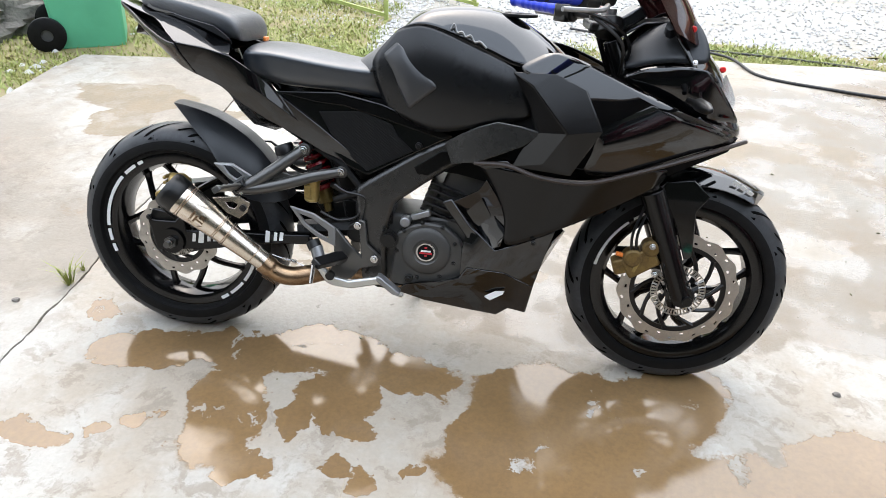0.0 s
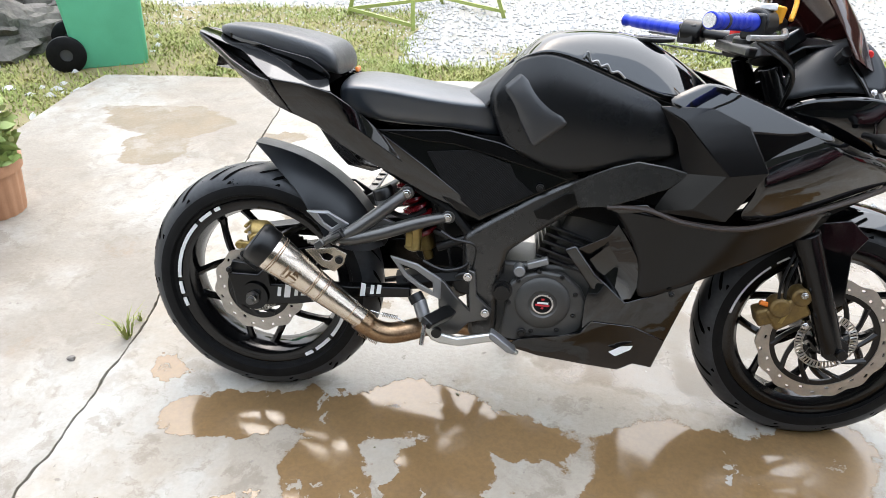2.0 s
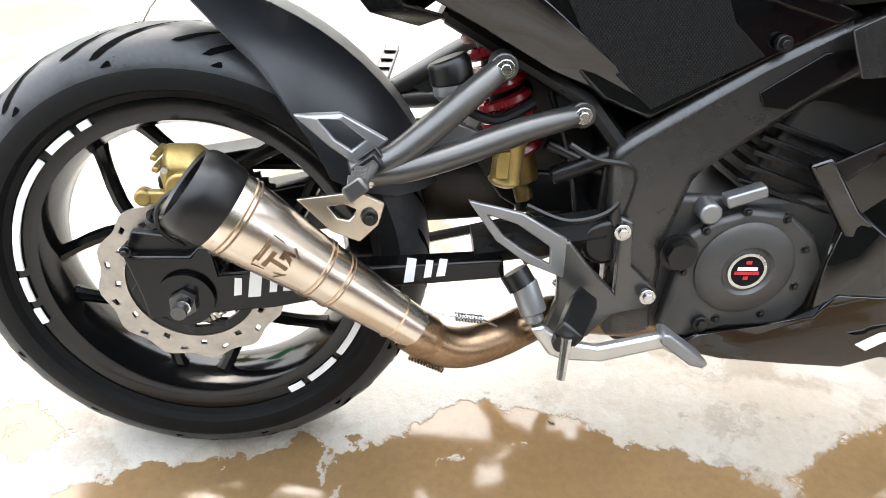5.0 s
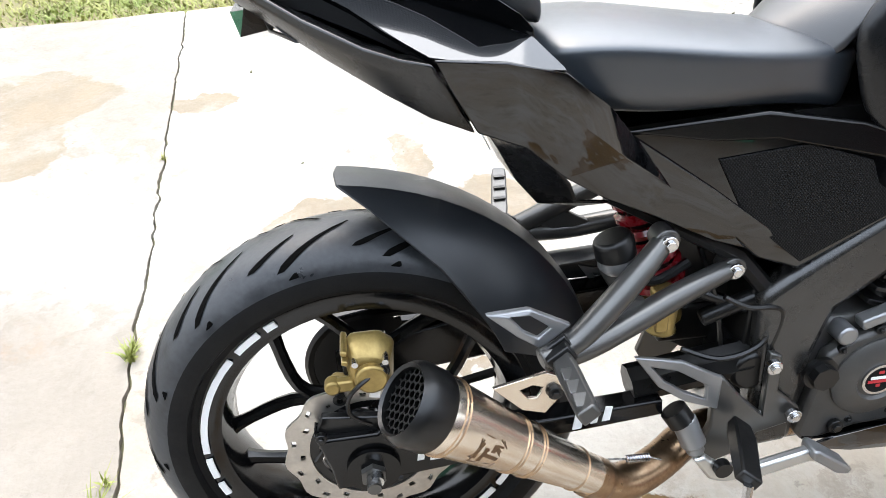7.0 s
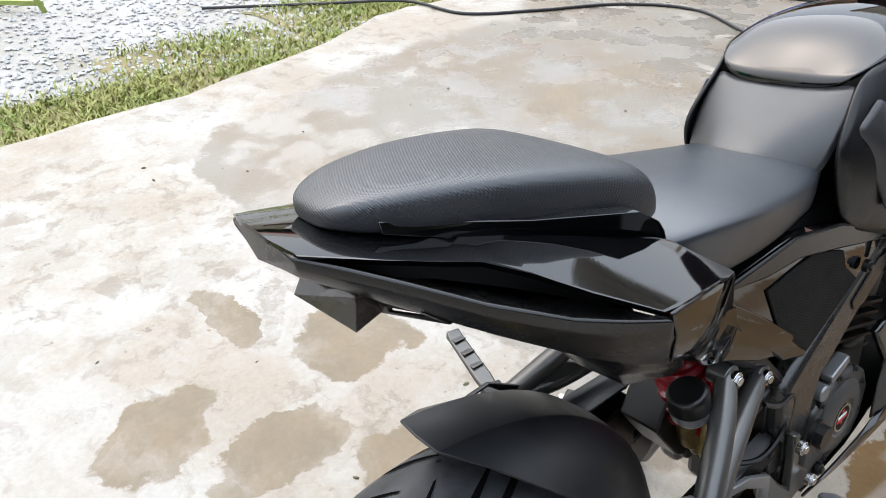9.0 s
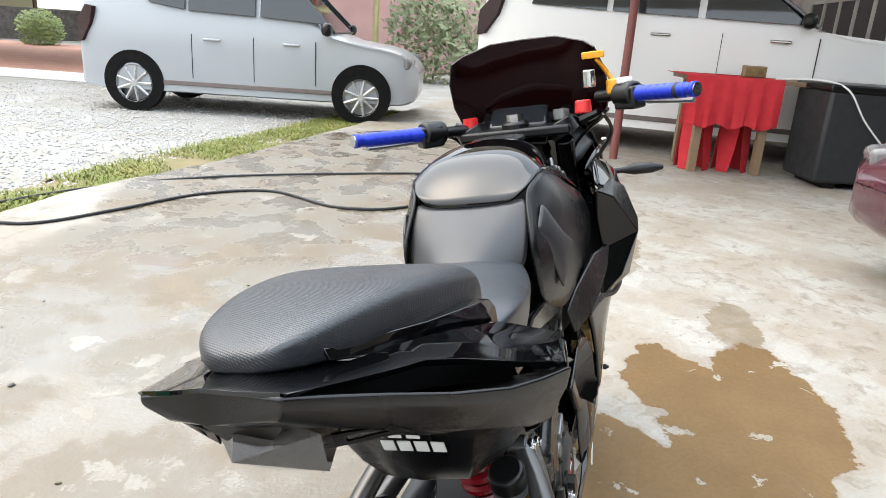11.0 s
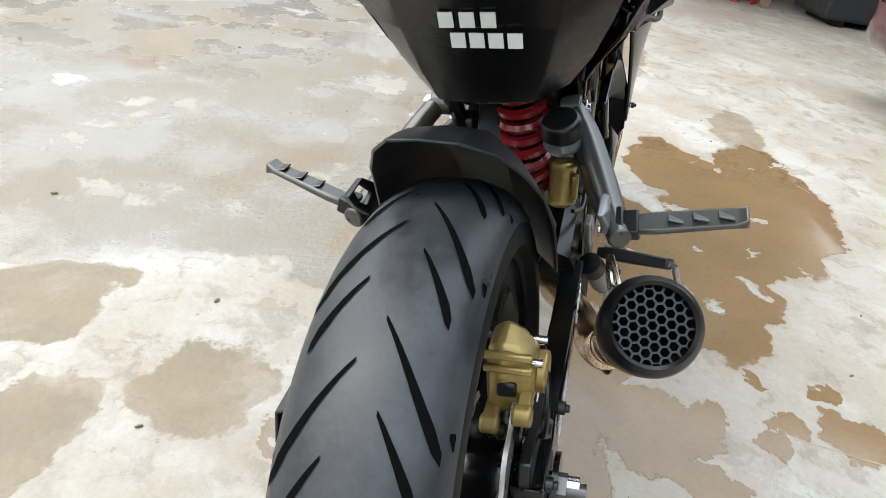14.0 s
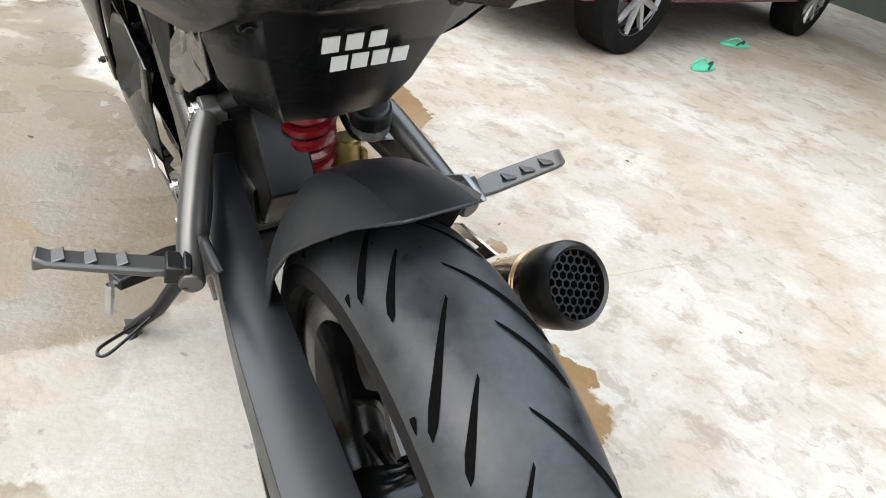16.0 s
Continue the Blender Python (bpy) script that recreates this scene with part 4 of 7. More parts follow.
# unseen dark roof, added to block sky and darken the bike's right-side reflections
tagged(obj("ceiling_unseen", slabbed([(-9.0, -3.1, 2.95), (4.5, -3.1, 2.95), (4.5, -7.4, 2.95), (-9.0, -7.4, 2.95)], (0, 0, 0.12)), surface("dark_reflection_brown", (0.09, 0.065, 0.045), 0.6, scale=3)), "unseen dark roof slab added behind the camera to darken reflections on the bike", "ceiling", kind="structure")
# wall out of view, added dark so that glossy panels reflect less light
tagged(obj("wall_unseen", slabbed([(-9.0, -7.4, 0), (13.8, -7.4, 0), (13.8, -7.4, 3.4), (-9.0, -7.4, 3.4)], (0, -0.2, 0)), surface("dark_reflection_green", (0.05, 0.06, 0.045), 0.7, scale=2)), "unseen dark green wall added behind the slab to darken reflections on the bike", "wall", kind="structure")
tagged(obj("pole", tube([(6.52, 0.03, 0), (6.52, 0.03, 2.95)], 0.04, 16), MAROONPOLE), "slim maroon painted steel pole under the porch ceiling", "pole")
tagged(obj("wall_east", slabbed([(12.0, 0.4, 0), (11.55, -2.35, 0), (11.55, -2.35, 2.95), (12.0, 0.4, 2.95)], (0.2, 0, 0)), LAVENDER), "pale lavender painted wall", "wall", kind="structure")
tagged(obj("wall_south", slabbed([(8.2, -2.8, 0), (11.55, -2.35, 0), (11.55, -2.35, 2.95), (8.2, -2.8, 2.95)], (0.03, -0.2, 0)), WALLWHITE), "white house wall under the porch", "wall", kind="structure")
win = tagged(new("window_1"), "white grille window with dark panes", "window", kind="structure")
wm = pose(11.55, -2.35, 0, 0, 0, 187.6)
for i in range(5):
    for j in range(3):
        part("pane", moved(at(block(0.44, 0.02, 0.52), 0.75 + 0.5 * i, -0.012, 0.95 + 0.58 * j), wm), CARGLASS, win)
for i in range(6):
    part("window_bar", moved(at(block(0.06, 0.05, 1.8), 0.5 + 0.5 * i, -0.02, 1.53), wm), WALLWHITE, win)
for j in range(4):
    part("window_bar", moved(at(block(2.56, 0.05, 0.06), 1.75, -0.024, 0.66 + 0.58 * j), wm), WALLWHITE, win)
ac = thing("air_conditioner", "cream outdoor air conditioner unit on the wall", "air conditioner")
am = pose(11.4, -1.75, 2.28, 0, 0, -9)
part("casing", moved(block(0.3, 0.72, 0.5), am), surface("cream_casing", (0.5, 0.46, 0.42), 0.5), ac, "", 0.02)
for k in range(6):
    part("grille_slat", moved(at(block(0.02, 0.5, 0.02), -0.155, -0.04, -0.19 + 0.07 * k), am), METALDARK, ac)
part("bracket", moved(at(block(0.3, 0.76, 0.03), 0.02, 0, -0.265), am), METALDARK, ac)

# pale building with a balcony beyond the porch
hb = thing("house", "faded pink two-storey house with a railed balcony", "house")
part("wall", at(block(6.0, 9.0, 3.4), 21.5, 5.4, 1.65), PINKWALL, hb)
part("wall", at(block(4.0, 7.0, 3.4), 23.0, 2.6, 5.2), PINKWALL, hb)
part("balcony_floor", at(block(2.2, 6.5, 0.25), 19.2, 4.6, 3.5), WALLWHITE, hb, "", 0.02)
for k in range(5):
    part("balcony_rail", tube([(18.2, 1.5, 3.75 + 0.2 * k), (18.2, 7.8, 3.75 + 0.2 * k)], 0.035, 8), WALLWHITE, hb)
for k in range(6):
    part("balcony_post", tube([(18.2, 1.5 + 1.26 * k, 3.6), (18.2, 1.5 + 1.26 * k, 4.6)], 0.05, 8), SHEET, hb)
part("roof", at(block(5.0, 8.0, 0.3), 23.5, 2.2, 7.0), WALLWHITE, hb)
part("upper_column", at(block(0.4, 0.4, 3.4), 18.4, 5.35, 5.2), LAVENDER, hb)


def far_house(x, y, w, d, h, turn, wall):
    p = thing("house", "cream house with a red tiled roof behind the hedge", "house", "houses behind the hedge")
    m = pose(x, y, 0, 0, 0, turn)
    part("wall", moved(at(block(w, d, h), 0, 0, h / 2 - 0.1), m), wall, p)
    part("roof", moved(loft([[(-w * 0.56, -d * 0.56, h), (w * 0.56, -d * 0.56, h), (w * 0.56, d * 0.56, h), (-w * 0.56, d * 0.56, h)], [(-w * 0.3, -0.1, h + 1.5), (w * 0.3, -0.1, h + 1.5), (w * 0.3, 0.1, h + 1.5), (-w * 0.3, 0.1, h + 1.5)]], closed=True, caps=True), m), ROOFRED, p)
    for k in range(4):
        for z in (1.3,):
            win_p = part("window", moved(at(block(0.9, 0.06, 1.1), -w * 0.36 + k * w * 0.24, -d / 2 - 0.02, z), m), CARGLASS, p)
            part("sill", moved(at(block(1.1, 0.14, 0.08), -w * 0.36 + k * w * 0.24, -d / 2 - 0.05, z - 0.6), m), WALLWHITE, win_p)


far_house(22.0, 27.0, 9, 7, 2.9, 45, CREAM)
far_house(31.0, 22.0, 10, 7, 3.0, 40, CREAM)
far_house(14.0, 33.0, 9, 7, 3.0, 60, CREAM)
tagged(obj("boundary_wall", slabbed([(12.0, 24.5, -0.05), (24.0, 15.5, -0.05), (24.0, 15.5, 0.95), (12.0, 24.5, 0.95)], (0.1, 0.15, 0)), STONE), "low weathered grey boundary wall", "wall", kind="structure")


def foliage(c, r, n, s, rnd, squash=0.8):
    verts, faces = [], []
    for k in range(n):
        d = Vector((rnd.gauss(0, 1), rnd.gauss(0, 1), rnd.gauss(0, 1))).normalized()
        q = rnd.random() ** 0.4
        p = Vector(c) + Vector((d.x * r * q, d.y * r * q, d.z * r * q * squash))
        if noise.noise(p * 1.1) < -0.25:
            continue
        a = Vector((rnd.gauss(0, 1), rnd.gauss(0, 1), rnd.gauss(0, 0.7))).normalized()
        b = a.orthogonal().normalized()
        z = s * rnd.uniform(0.6, 1.3)
        i = len(verts)
        verts += [p - a * z, p + b * z * 0.5, p + a * z, p - b * z * 0.5]
        faces.append((i, i + 1, i + 2, i + 3))
    return verts, faces


def tree(x, y, h, r, seed):
    rnd = random.Random(seed)
    t = thing("tree", "broad leafy green tree behind the roofs", "tree", "trees in the distance")
    part("trunk", tube(smooth_path([(x, y, -0.1), (x + 0.1, y, h * 0.3), (x - 0.1, y + 0.1, h * 0.6)]), [0.28 - 0.015 * k for k in range(13)], 10), BARK, t)
    verts, faces = [], []
    for k in range(9):
        a = rnd.uniform(0, 6.28)
        q = Vector((x + r * 0.6 * math.cos(a), y + r * 0.6 * math.sin(a), h * rnd.uniform(0.6, 0.95)))
        part("limb", tube([(x, y, h * 0.4), q], [0.1, 0.03], 6), BARK, t)
        v, f = foliage(q, r * rnd.uniform(0.4, 0.6), 900, 0.2, rnd)
        i = len(verts)
        verts += v
        faces += [tuple(i + j for j in g) for g in f]
    me = bpy.data.meshes.new("crown")
    me.from_pydata(verts, [], faces)
    me.materials.append(LEAF)
    cr = new("crown", me)
    cr.parent = t


for x, y, h, r, s in ((22.0, 17.5, 7.5, 3.2, 1), (27.0, 15.5, 7.5, 3.0, 2), (15.5, 22.5, 4.6, 2.2, 3), (12.5, 21.5, 4.2, 2.0, 4), (19.5, 21.5, 4.4, 1.8, 5), (30.0, 30.0, 8.0, 4.0, 6), (20.5, 17.0, 3.4, 1.7, 9), (24.5, 14.6, 3.4, 1.8, 10), (-6.0, 16.0, 5.2, 2.6, 7), (4.0, 22.0, 5.8, 3.0, 8)):
    tree(x, y, h, r, s)
for k, (x, y, r) in enumerate(((13.6, 16.9, 0.75), (15.3, 15.3, 0.6), (16.6, 14.2, 0.55), (12.2, 18.5, 0.7))):
    rnd = random.Random(20 + k)
    v, f = foliage((x, y, r * 0.75), r, 2600, 0.05, rnd, 0.9)
    me = bpy.data.meshes.new("shrub")
    me.from_pydata(v, [], f)
    me.materials.append(LEAF)
    tagged(new("shrub", me), "round clipped green shrub by the carport", "shrub", "clipped shrubs")
rnd = random.Random(31)
v, f = foliage((15.5, 4.4, 1.0), 1.3, 2400, 0.09, rnd, 1.0)
me = bpy.data.meshes.new("bush")
me.from_pydata(v, [], f)
me.materials.append(surface("pale_leaf", (0.2, 0.24, 0.12), 0.6))
tagged(new("bush", me), "pale loose bush before the pink house", "bush")

# ---------------------------------------------------------------- table with a red cloth, stools, radio, black box
REDCLOTH = surface("red_cloth", (0.52, 0.02, 0.03), 0.8, vary=0.2, scale=10, bump=0.001)
TABLEWOOD = surface("brown_board", (0.25, 0.17, 0.1), 0.6)
tb = thing("table", "low wooden table on block legs", "table")
tm = pose(6.6, -0.95, 0.012, 0, 0, -76)
part("tabletop", moved(at(block(1.46, 0.6, 0.04), 0.26, 0, 0.84), tm), TABLEWOOD, tb, "", 0.005)
for dx in (-0.34, 0.25, 0.92):
    for dy in (-0.24, 0.24):
        part("leg", moved(at(block(0.07, 0.07, 0.82), dx, dy, 0.41), tm), TABLEWOOD, tb, "", 0.004)
cl = thing("tablecloth", "bright red cloth hanging over the table edge", "cloth")
rows = []
for k in range(31):
    u = -0.53 + 0.87 * k / 30
    fold = 0.012 * math.sin(k * 1.3) + 0.008 * math.sin(k * 2.9)
    rows.append([(u, 0.3, 0.866), (u, -0.3, 0.866), (u, -0.318 + fold * 0.4, 0.84), (u, -0.325 + fold, 0.6 + 0.02 * math.sin(k * 0.9)), (u, -0.322 + fold * 1.5, 0.43 + 0.02 * math.sin(k * 0.7))])
part("drape", moved(thick(loft(rows), 0.004), tm), REDCLOTH, cl, "", 0, 70)
for dx in (-0.28, 0.08):
    st_ = thing("stool", "red plastic stool under the table", "stool", "stools under the table")
    part("seat", moved(at(lathe([(0.0, 0.0), (0.125, 0.0), (0.135, -0.012), (0.13, -0.03), (0.0, -0.03)], 28, closed=False), dx, -0.06, 0.46, -90, 0, 0), tm), REDCLOTH, st_, "", 0.003)
    for k in range(4):
        a = radians(45 + 90 * k)
        u, v = math.cos(a), math.sin(a)
        part("leg", moved(loft([[(dx + r * u - 0.075 * v * w, -0.06 + r * v + 0.075 * u * w, z), (dx + r * u + 0.075 * v * w, -0.06 + r * v - 0.075 * u * w, z), (dx + (r - 0.012) * u + 0.06 * v * w, -0.06 + (r - 0.012) * v - 0.06 * u * w, z), (dx + (r - 0.012) * u - 0.06 * v * w, -0.06 + (r - 0.012) * v + 0.06 * u * w, z)] for z, r, w in ((0.0, 0.15, 0.75), (0.2, 0.132, 1.1), (0.44, 0.112, 1.2))], closed=True, caps=True), tm), REDCLOTH, st_, "", 0.003)
rd = thing("radio", "small gold and brown radio with two round speakers", "radio")
part("case", moved(at(block(0.2, 0.08, 0.1), 0.1, -0.18, 0.922), tm), TABLEWOOD, rd, "", 0.01)
for dx in (-0.05, 0.05):
    part("speaker_ring", moved(at(lathe([(0.02, -0.006), (0.038, -0.006), (0.038, 0.004), (0.02, 0.004)], 24), 0.1 + dx, -0.224, 0.918), tm), GOLD, rd)
bxm = thing("crate", "large black plastic crate covered with a dark sheet", "crate")
part("body", moved(at(block(1.1, 0.6, 0.78), 1.1, -0.42, 0.44), tm), surface("black_crate_plastic", (0.02, 0.021, 0.023), 0.55, bump=0.001), bxm, "", 0.03)
part("lid", moved(at(block(1.14, 0.64, 0.06), 1.1, -0.42, 0.85), tm), BLACKMETAL, bxm, "", 0.015)
for dx in (0.72, 1.48):
    part("foot", moved(at(block(0.1, 0.5, 0.06), dx, -0.42, 0.03), tm), BLACKMETAL, bxm)
tagged(obj("white_cable", moved(tube(smooth_path([(0.3, -0.2, 0.872), (0.5, -0.6, 0.9), (0.66, -0.76, 0.84), (0.85, -0.755, 0.6), (1.1, -0.76, 0.35), (1.4, -0.85, 0.012)]), 0.008, 6), tm), WHITE), "white cable hanging down over the crate", "cable")


# ---------------------------------------------------------------- the motorcycle
# built upright with the rear tyre's contact at the origin, then leant on its side stand
bike = thing("motorcycle", "black sport motorcycle leaning on its side stand on wet concrete", "motorcycle")
bike.rotation_euler = (radians(-11.27), 0, 0)
HUB_R, HUB_F = (-0.004, 0.308), (1.338, 0.295)


def wheel(name, hub, radius, half, rim_r, turn, right_label):
    """A cast wheel with five split spokes, its tyre and tread."""
    x, z = hub
    rim_w = half * 0.78
    w = part(name, at(lathe([(rim_r, -rim_w), (rim_r + 0.006, -rim_w + 0.002), (rim_r + 0.006, -rim_w + 0.01), (rim_r - 0.012, -rim_w + 0.016),
                             (rim_r - 0.026, -0.02), (rim_r - 0.026, 0.02), (rim_r - 0.012, rim_w - 0.016), (rim_r + 0.006, rim_w - 0.01),
                             (rim_r + 0.006, rim_w), (rim_r, rim_w), (rim_r - 0.024, rim_w - 0.006), (rim_r - 0.034, 0.022), (rim_r - 0.034, -0.022),
                             (rim_r - 0.024, -rim_w + 0.006)], 72), x, 0, z), RIM, bike, "black cast rim")
    prof = []
    for k in range(15):
        a = math.pi * (k / 14 - 0.5)
        prof.append((radius - 0.052 * (1 - math.cos(a)) ** 1.15, half * math.sin(a)))
    inner = [(rim_r + 0.004, half * 0.78), (rim_r + 0.004, -half * 0.78)]
    side = [(radius - 0.062, half * 0.985), (rim_r + 0.012, half * 0.82)]
    prof = prof + side + inner + [(r, -h) for r, h in side[::-1]]
    bm = lathe(prof, 96)
    for f in bm.faces:
        c = f.calc_center_median()
        f.material_index = 1 if math.hypot(c.x, c.z) < radius - 0.044 else 0
    tyre = part("tyre", at(bm, x, 0, z), [RUBBER, SIDEWALL], w, "black road tyre with a worn matt tread", angle=50)
    # flat dark strips just above the tread paint the shaded grooves; nothing is cut
    cuts = {}
    n = 56
    for k in range(n):
        s = 1 if k % 2 else -1
        long = (k // 2) % 2
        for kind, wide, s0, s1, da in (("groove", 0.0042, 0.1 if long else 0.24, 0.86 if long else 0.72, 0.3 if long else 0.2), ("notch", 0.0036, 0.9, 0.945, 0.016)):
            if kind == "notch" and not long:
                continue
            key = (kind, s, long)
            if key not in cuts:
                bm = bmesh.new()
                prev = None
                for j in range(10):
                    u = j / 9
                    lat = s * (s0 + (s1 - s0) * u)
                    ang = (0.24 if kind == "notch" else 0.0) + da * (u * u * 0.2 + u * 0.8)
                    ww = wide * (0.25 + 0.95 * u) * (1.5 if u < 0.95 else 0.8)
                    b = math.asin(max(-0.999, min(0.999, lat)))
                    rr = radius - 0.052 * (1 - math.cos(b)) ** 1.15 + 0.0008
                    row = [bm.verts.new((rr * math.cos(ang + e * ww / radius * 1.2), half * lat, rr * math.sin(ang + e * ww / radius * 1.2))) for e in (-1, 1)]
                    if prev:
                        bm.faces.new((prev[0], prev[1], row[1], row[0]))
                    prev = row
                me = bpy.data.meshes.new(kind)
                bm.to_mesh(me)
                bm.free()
                me.materials.append(GROOVE_SHADE)
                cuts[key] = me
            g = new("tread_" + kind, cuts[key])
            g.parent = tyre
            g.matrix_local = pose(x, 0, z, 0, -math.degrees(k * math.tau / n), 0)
    for k in range(5):
        c = radians(turn + 72 * k)
        for d in (-1, 1):
            a, b = c + d * radians(9), c + d * radians(29)
            p0 = (x + 0.035 * math.cos(c + d * 0.62), 0.0, z + 0.035 * math.sin(c + d * 0.62))
            pm = (x + 0.108 * math.cos(b), -0.008, z + 0.108 * math.sin(b))
            p1 = (x + (rim_r - 0.028) * math.cos(a), -0.004, z + (rim_r - 0.028) * math.sin(a))
            bm = tube(smooth_path([p0, pm, p1], 5), [0.013] * 4 + [0.0095] * 4 + [0.009, 0.01, 0.013], 8)
            part("spoke", bm, RIM, w)
    part("hub", at(lathe([(0.012, -0.075), (0.034, -0.075), (0.04, -0.04), (0.032, -0.02), (0.032, 0.02), (0.042, 0.05), (0.042, 0.08), (0.012, 0.08)], 28), x, 0, z), RIM, w)
    return w


def brake_disc(name, parent, hub, y, r, r_in, petals, ring_label):
    """A petal brake disc with two rows of holes."""
    x, z = hub
    bm = bmesh.new()
    n = petals * 6
    radii = [0, 0.2, 0.4, 0.6, 0.8, 1.0]
    for yy in (y - 0.0022, y + 0.0022):
        vs = []
        for i in range(n):
            a = i * math.tau / n
            edge = r + 0.0035 * math.sin(petals * a)
            vs.append([bm.verts.new((x + (r_in + (edge - r_in) * q) * math.cos(a), yy, z + (r_in + (edge - r_in) * q) * math.sin(a))) for q in radii])
        for i in range(n):
            for k in range(5):
                hole = (k == 1 and i % 6 == 0) or (k == 3 and i % 6 == 3)
                if not hole:
                    bm.faces.new((vs[i][k], vs[i][k + 1], vs[(i + 1) % n][k + 1], vs[(i + 1) % n][k]))
        if yy < y:
            first = vs
        else:
            for i in range(n):
                j = (i + 1) % n
                for k in (0, 5):
                    bm.faces.new((first[i][k], first[j][k], vs[j][k], vs[i][k]))
    d = part(name, bm, DISC, parent, ring_label)
    part("disc_carrier", at(lathe([(r_in - 0.012, -0.003), (r_in + 0.001, -0.003), (r_in + 0.001, 0.003), (r_in - 0.012, 0.003)], 60), x, y + 0.003, z), BLACKMETAL, d, "black disc carrier ring")
    for k in range(10):
        a = k * math.tau / 10 + 0.2
        pts = [(x + q * math.cos(a - 0.9 * (1 - e) ** 1.3), y + 0.004, z + q * math.sin(a - 0.9 * (1 - e) ** 1.3)) for q, e in ((0.04 + (r_in - 0.046) * e / 5, e / 5) for e in range(6))]
        part("disc_arm", tube(pts, [0.0085, 0.007, 0.006, 0.0055, 0.006, 0.0075], 6), BLACKMETAL, d)
    return d


def tone_ring(parent, hub, y, r0, r1):
    """A slotted sensor ring."""
    x, z = hub
    bm = bmesh.new()
    n = 48
    for i in range(n):
        a, b, c = (i * math.tau / n, (i + 0.5) * math.tau / n, (i + 1) * math.tau / n)
        def q(r, t):
            return (x + r * math.cos(t), y, z + r * math.sin(t))
        bm.faces.new([bm.verts.new(q(r0, a)), bm.verts.new(q(r1, a)), bm.verts.new(q(r1, b)), bm.verts.new(q(r0, b))])
        for u, v in ((r0, r0 + (r1 - r0) * 0.18), (r1 - (r1 - r0) * 0.15, r1)):
            bm.faces.new([bm.verts.new(q(u, b)), bm.verts.new(q(v, b)), bm.verts.new(q(v, c)), bm.verts.new(q(u, c))])
    bmesh.ops.remove_doubles(bm, verts=bm.verts[:], dist=1e-5)
    return part("sensor_ring", thick(bm, 0.002), DISC, parent, "slotted steel sensor ring")


rear_wheel = wheel("rear_wheel", HUB_R, 0.296, 0.067, 0.218, 118, "")
front_wheel = wheel("front_wheel", HUB_F, 0.284, 0.052, 0.216, 23, "")
brake_disc("brake_disc", rear_wheel, HUB_R, -0.078, 0.111, 0.08, 12, "steel petal brake disc with round holes")
brake_disc("brake_disc", front_wheel, HUB_F, -0.066, 0.15, 0.121, 14, "steel petal brake disc with round holes")
tone_ring(rear_wheel, HUB_R, -0.086, 0.04, 0.056)
tone_ring(front_wheel, HUB_F, -0.076, 0.051, 0.069)


def rim_stripe(hub, r, y, a0, a1):
    """A white decal arc on the rim's flange."""
    x, z = hub
    rows = []
    for k in range(9):
        a = radians(a0 + (a1 - a0) * k / 8)
        rows.append([(x + q * math.cos(a), y, z + q * math.sin(a)) for q in (r - 0.0085, r)])
    part("rim_decal", thick(loft(rows), 0.003), WHITE, rear_wheel if hub == HUB_R else front_wheel, "white rim decal stripe")


for a0, a1 in ((117, 121), (124, 134), (138, 180), (183, 192), (195, 201), (299, 305), (308, 321), (324, 352)):
    for s in (-1, 1):
        rim_stripe(HUB_R, 0.219, s * 0.0558, a0, a1)
for a0, a1 in ((120, 128), (132, 170)):
    rim_stripe(HUB_F, 0.2215, -0.0435, a0, a1)

# rear axle, swing arm and brake
part("axle", at(drum(0.009, 0.28, 12), 0, 0, 0.307), CHROME, bike)
part("axle_nut", at(join(drum(0.017, 0.016, 6), at(drum(0.009, 0.03, 12), 0, -0.012, 0)), -0.004, -0.12, 0.303), BRACKET, bike, "dark steel axle nut")
SWING = [(-0.056, -0.112, 0.306), (-0.051, -0.112, 0.272), (0.034, -0.112, 0.283), (0.100, -0.112, 0.290), (0.234, -0.112, 0.319), (0.377, -0.112, 0.333), (0.374, -0.112, 0.358), (0.232, -0.112, 0.348), (0.102, -0.112, 0.343), (0.038, -0.112, 0.336), (0.032, -0.112, 0.375), (0.016, -0.112, 0.371), (0.006, -0.112, 0.359), (-0.058, -0.112, 0.358), (-0.072, -0.112, 0.368), (-0.066, -0.112, 0.345)]
arm = part("swing_arm", slabbed(SWING, (0, 0.03, 0)), SATIN, bike, "flat black swing arm", 0.003)
part("swing_arm_tube", tube([(0.34, -0.075, 0.36), (0.5, -0.075, 0.385)], 0.026, 8), BLACKMETAL, bike)
part("adjuster_disc", at(join(drum(0.034, 0.006, 36), at(drum(0.012, 0.01, 20), 0, -0.004, 0)), -0.003, -0.117, 0.305), SATIN, arm, "round black axle adjuster")
for k, (u, w) in enumerate(((0.058, 0.012), (0.078, 0.02), (0.1, 0.012), (0.118, 0.016), (0.136, 0.012), (0.262, 0.016), (0.284, 0.012), (0.3, 0.014))):
    tall = 0.028 if k in (1, 5) else 0.02
    z0 = 0.312 + u * 0.115
    part("sticker_bar", slabbed([(u - w * 0.45, -0.1132, z0 - tall * 0.55), (u + w * 0.3, -0.1132, z0 - tall * 0.5), (u + w * 0.48, -0.1132, z0 + tall * 0.6), (u - w * 0.2, -0.1132, z0 + tall * 0.66)], (0, 0.001, 0)), WHITE, arm, "white sticker letters as plain bars")
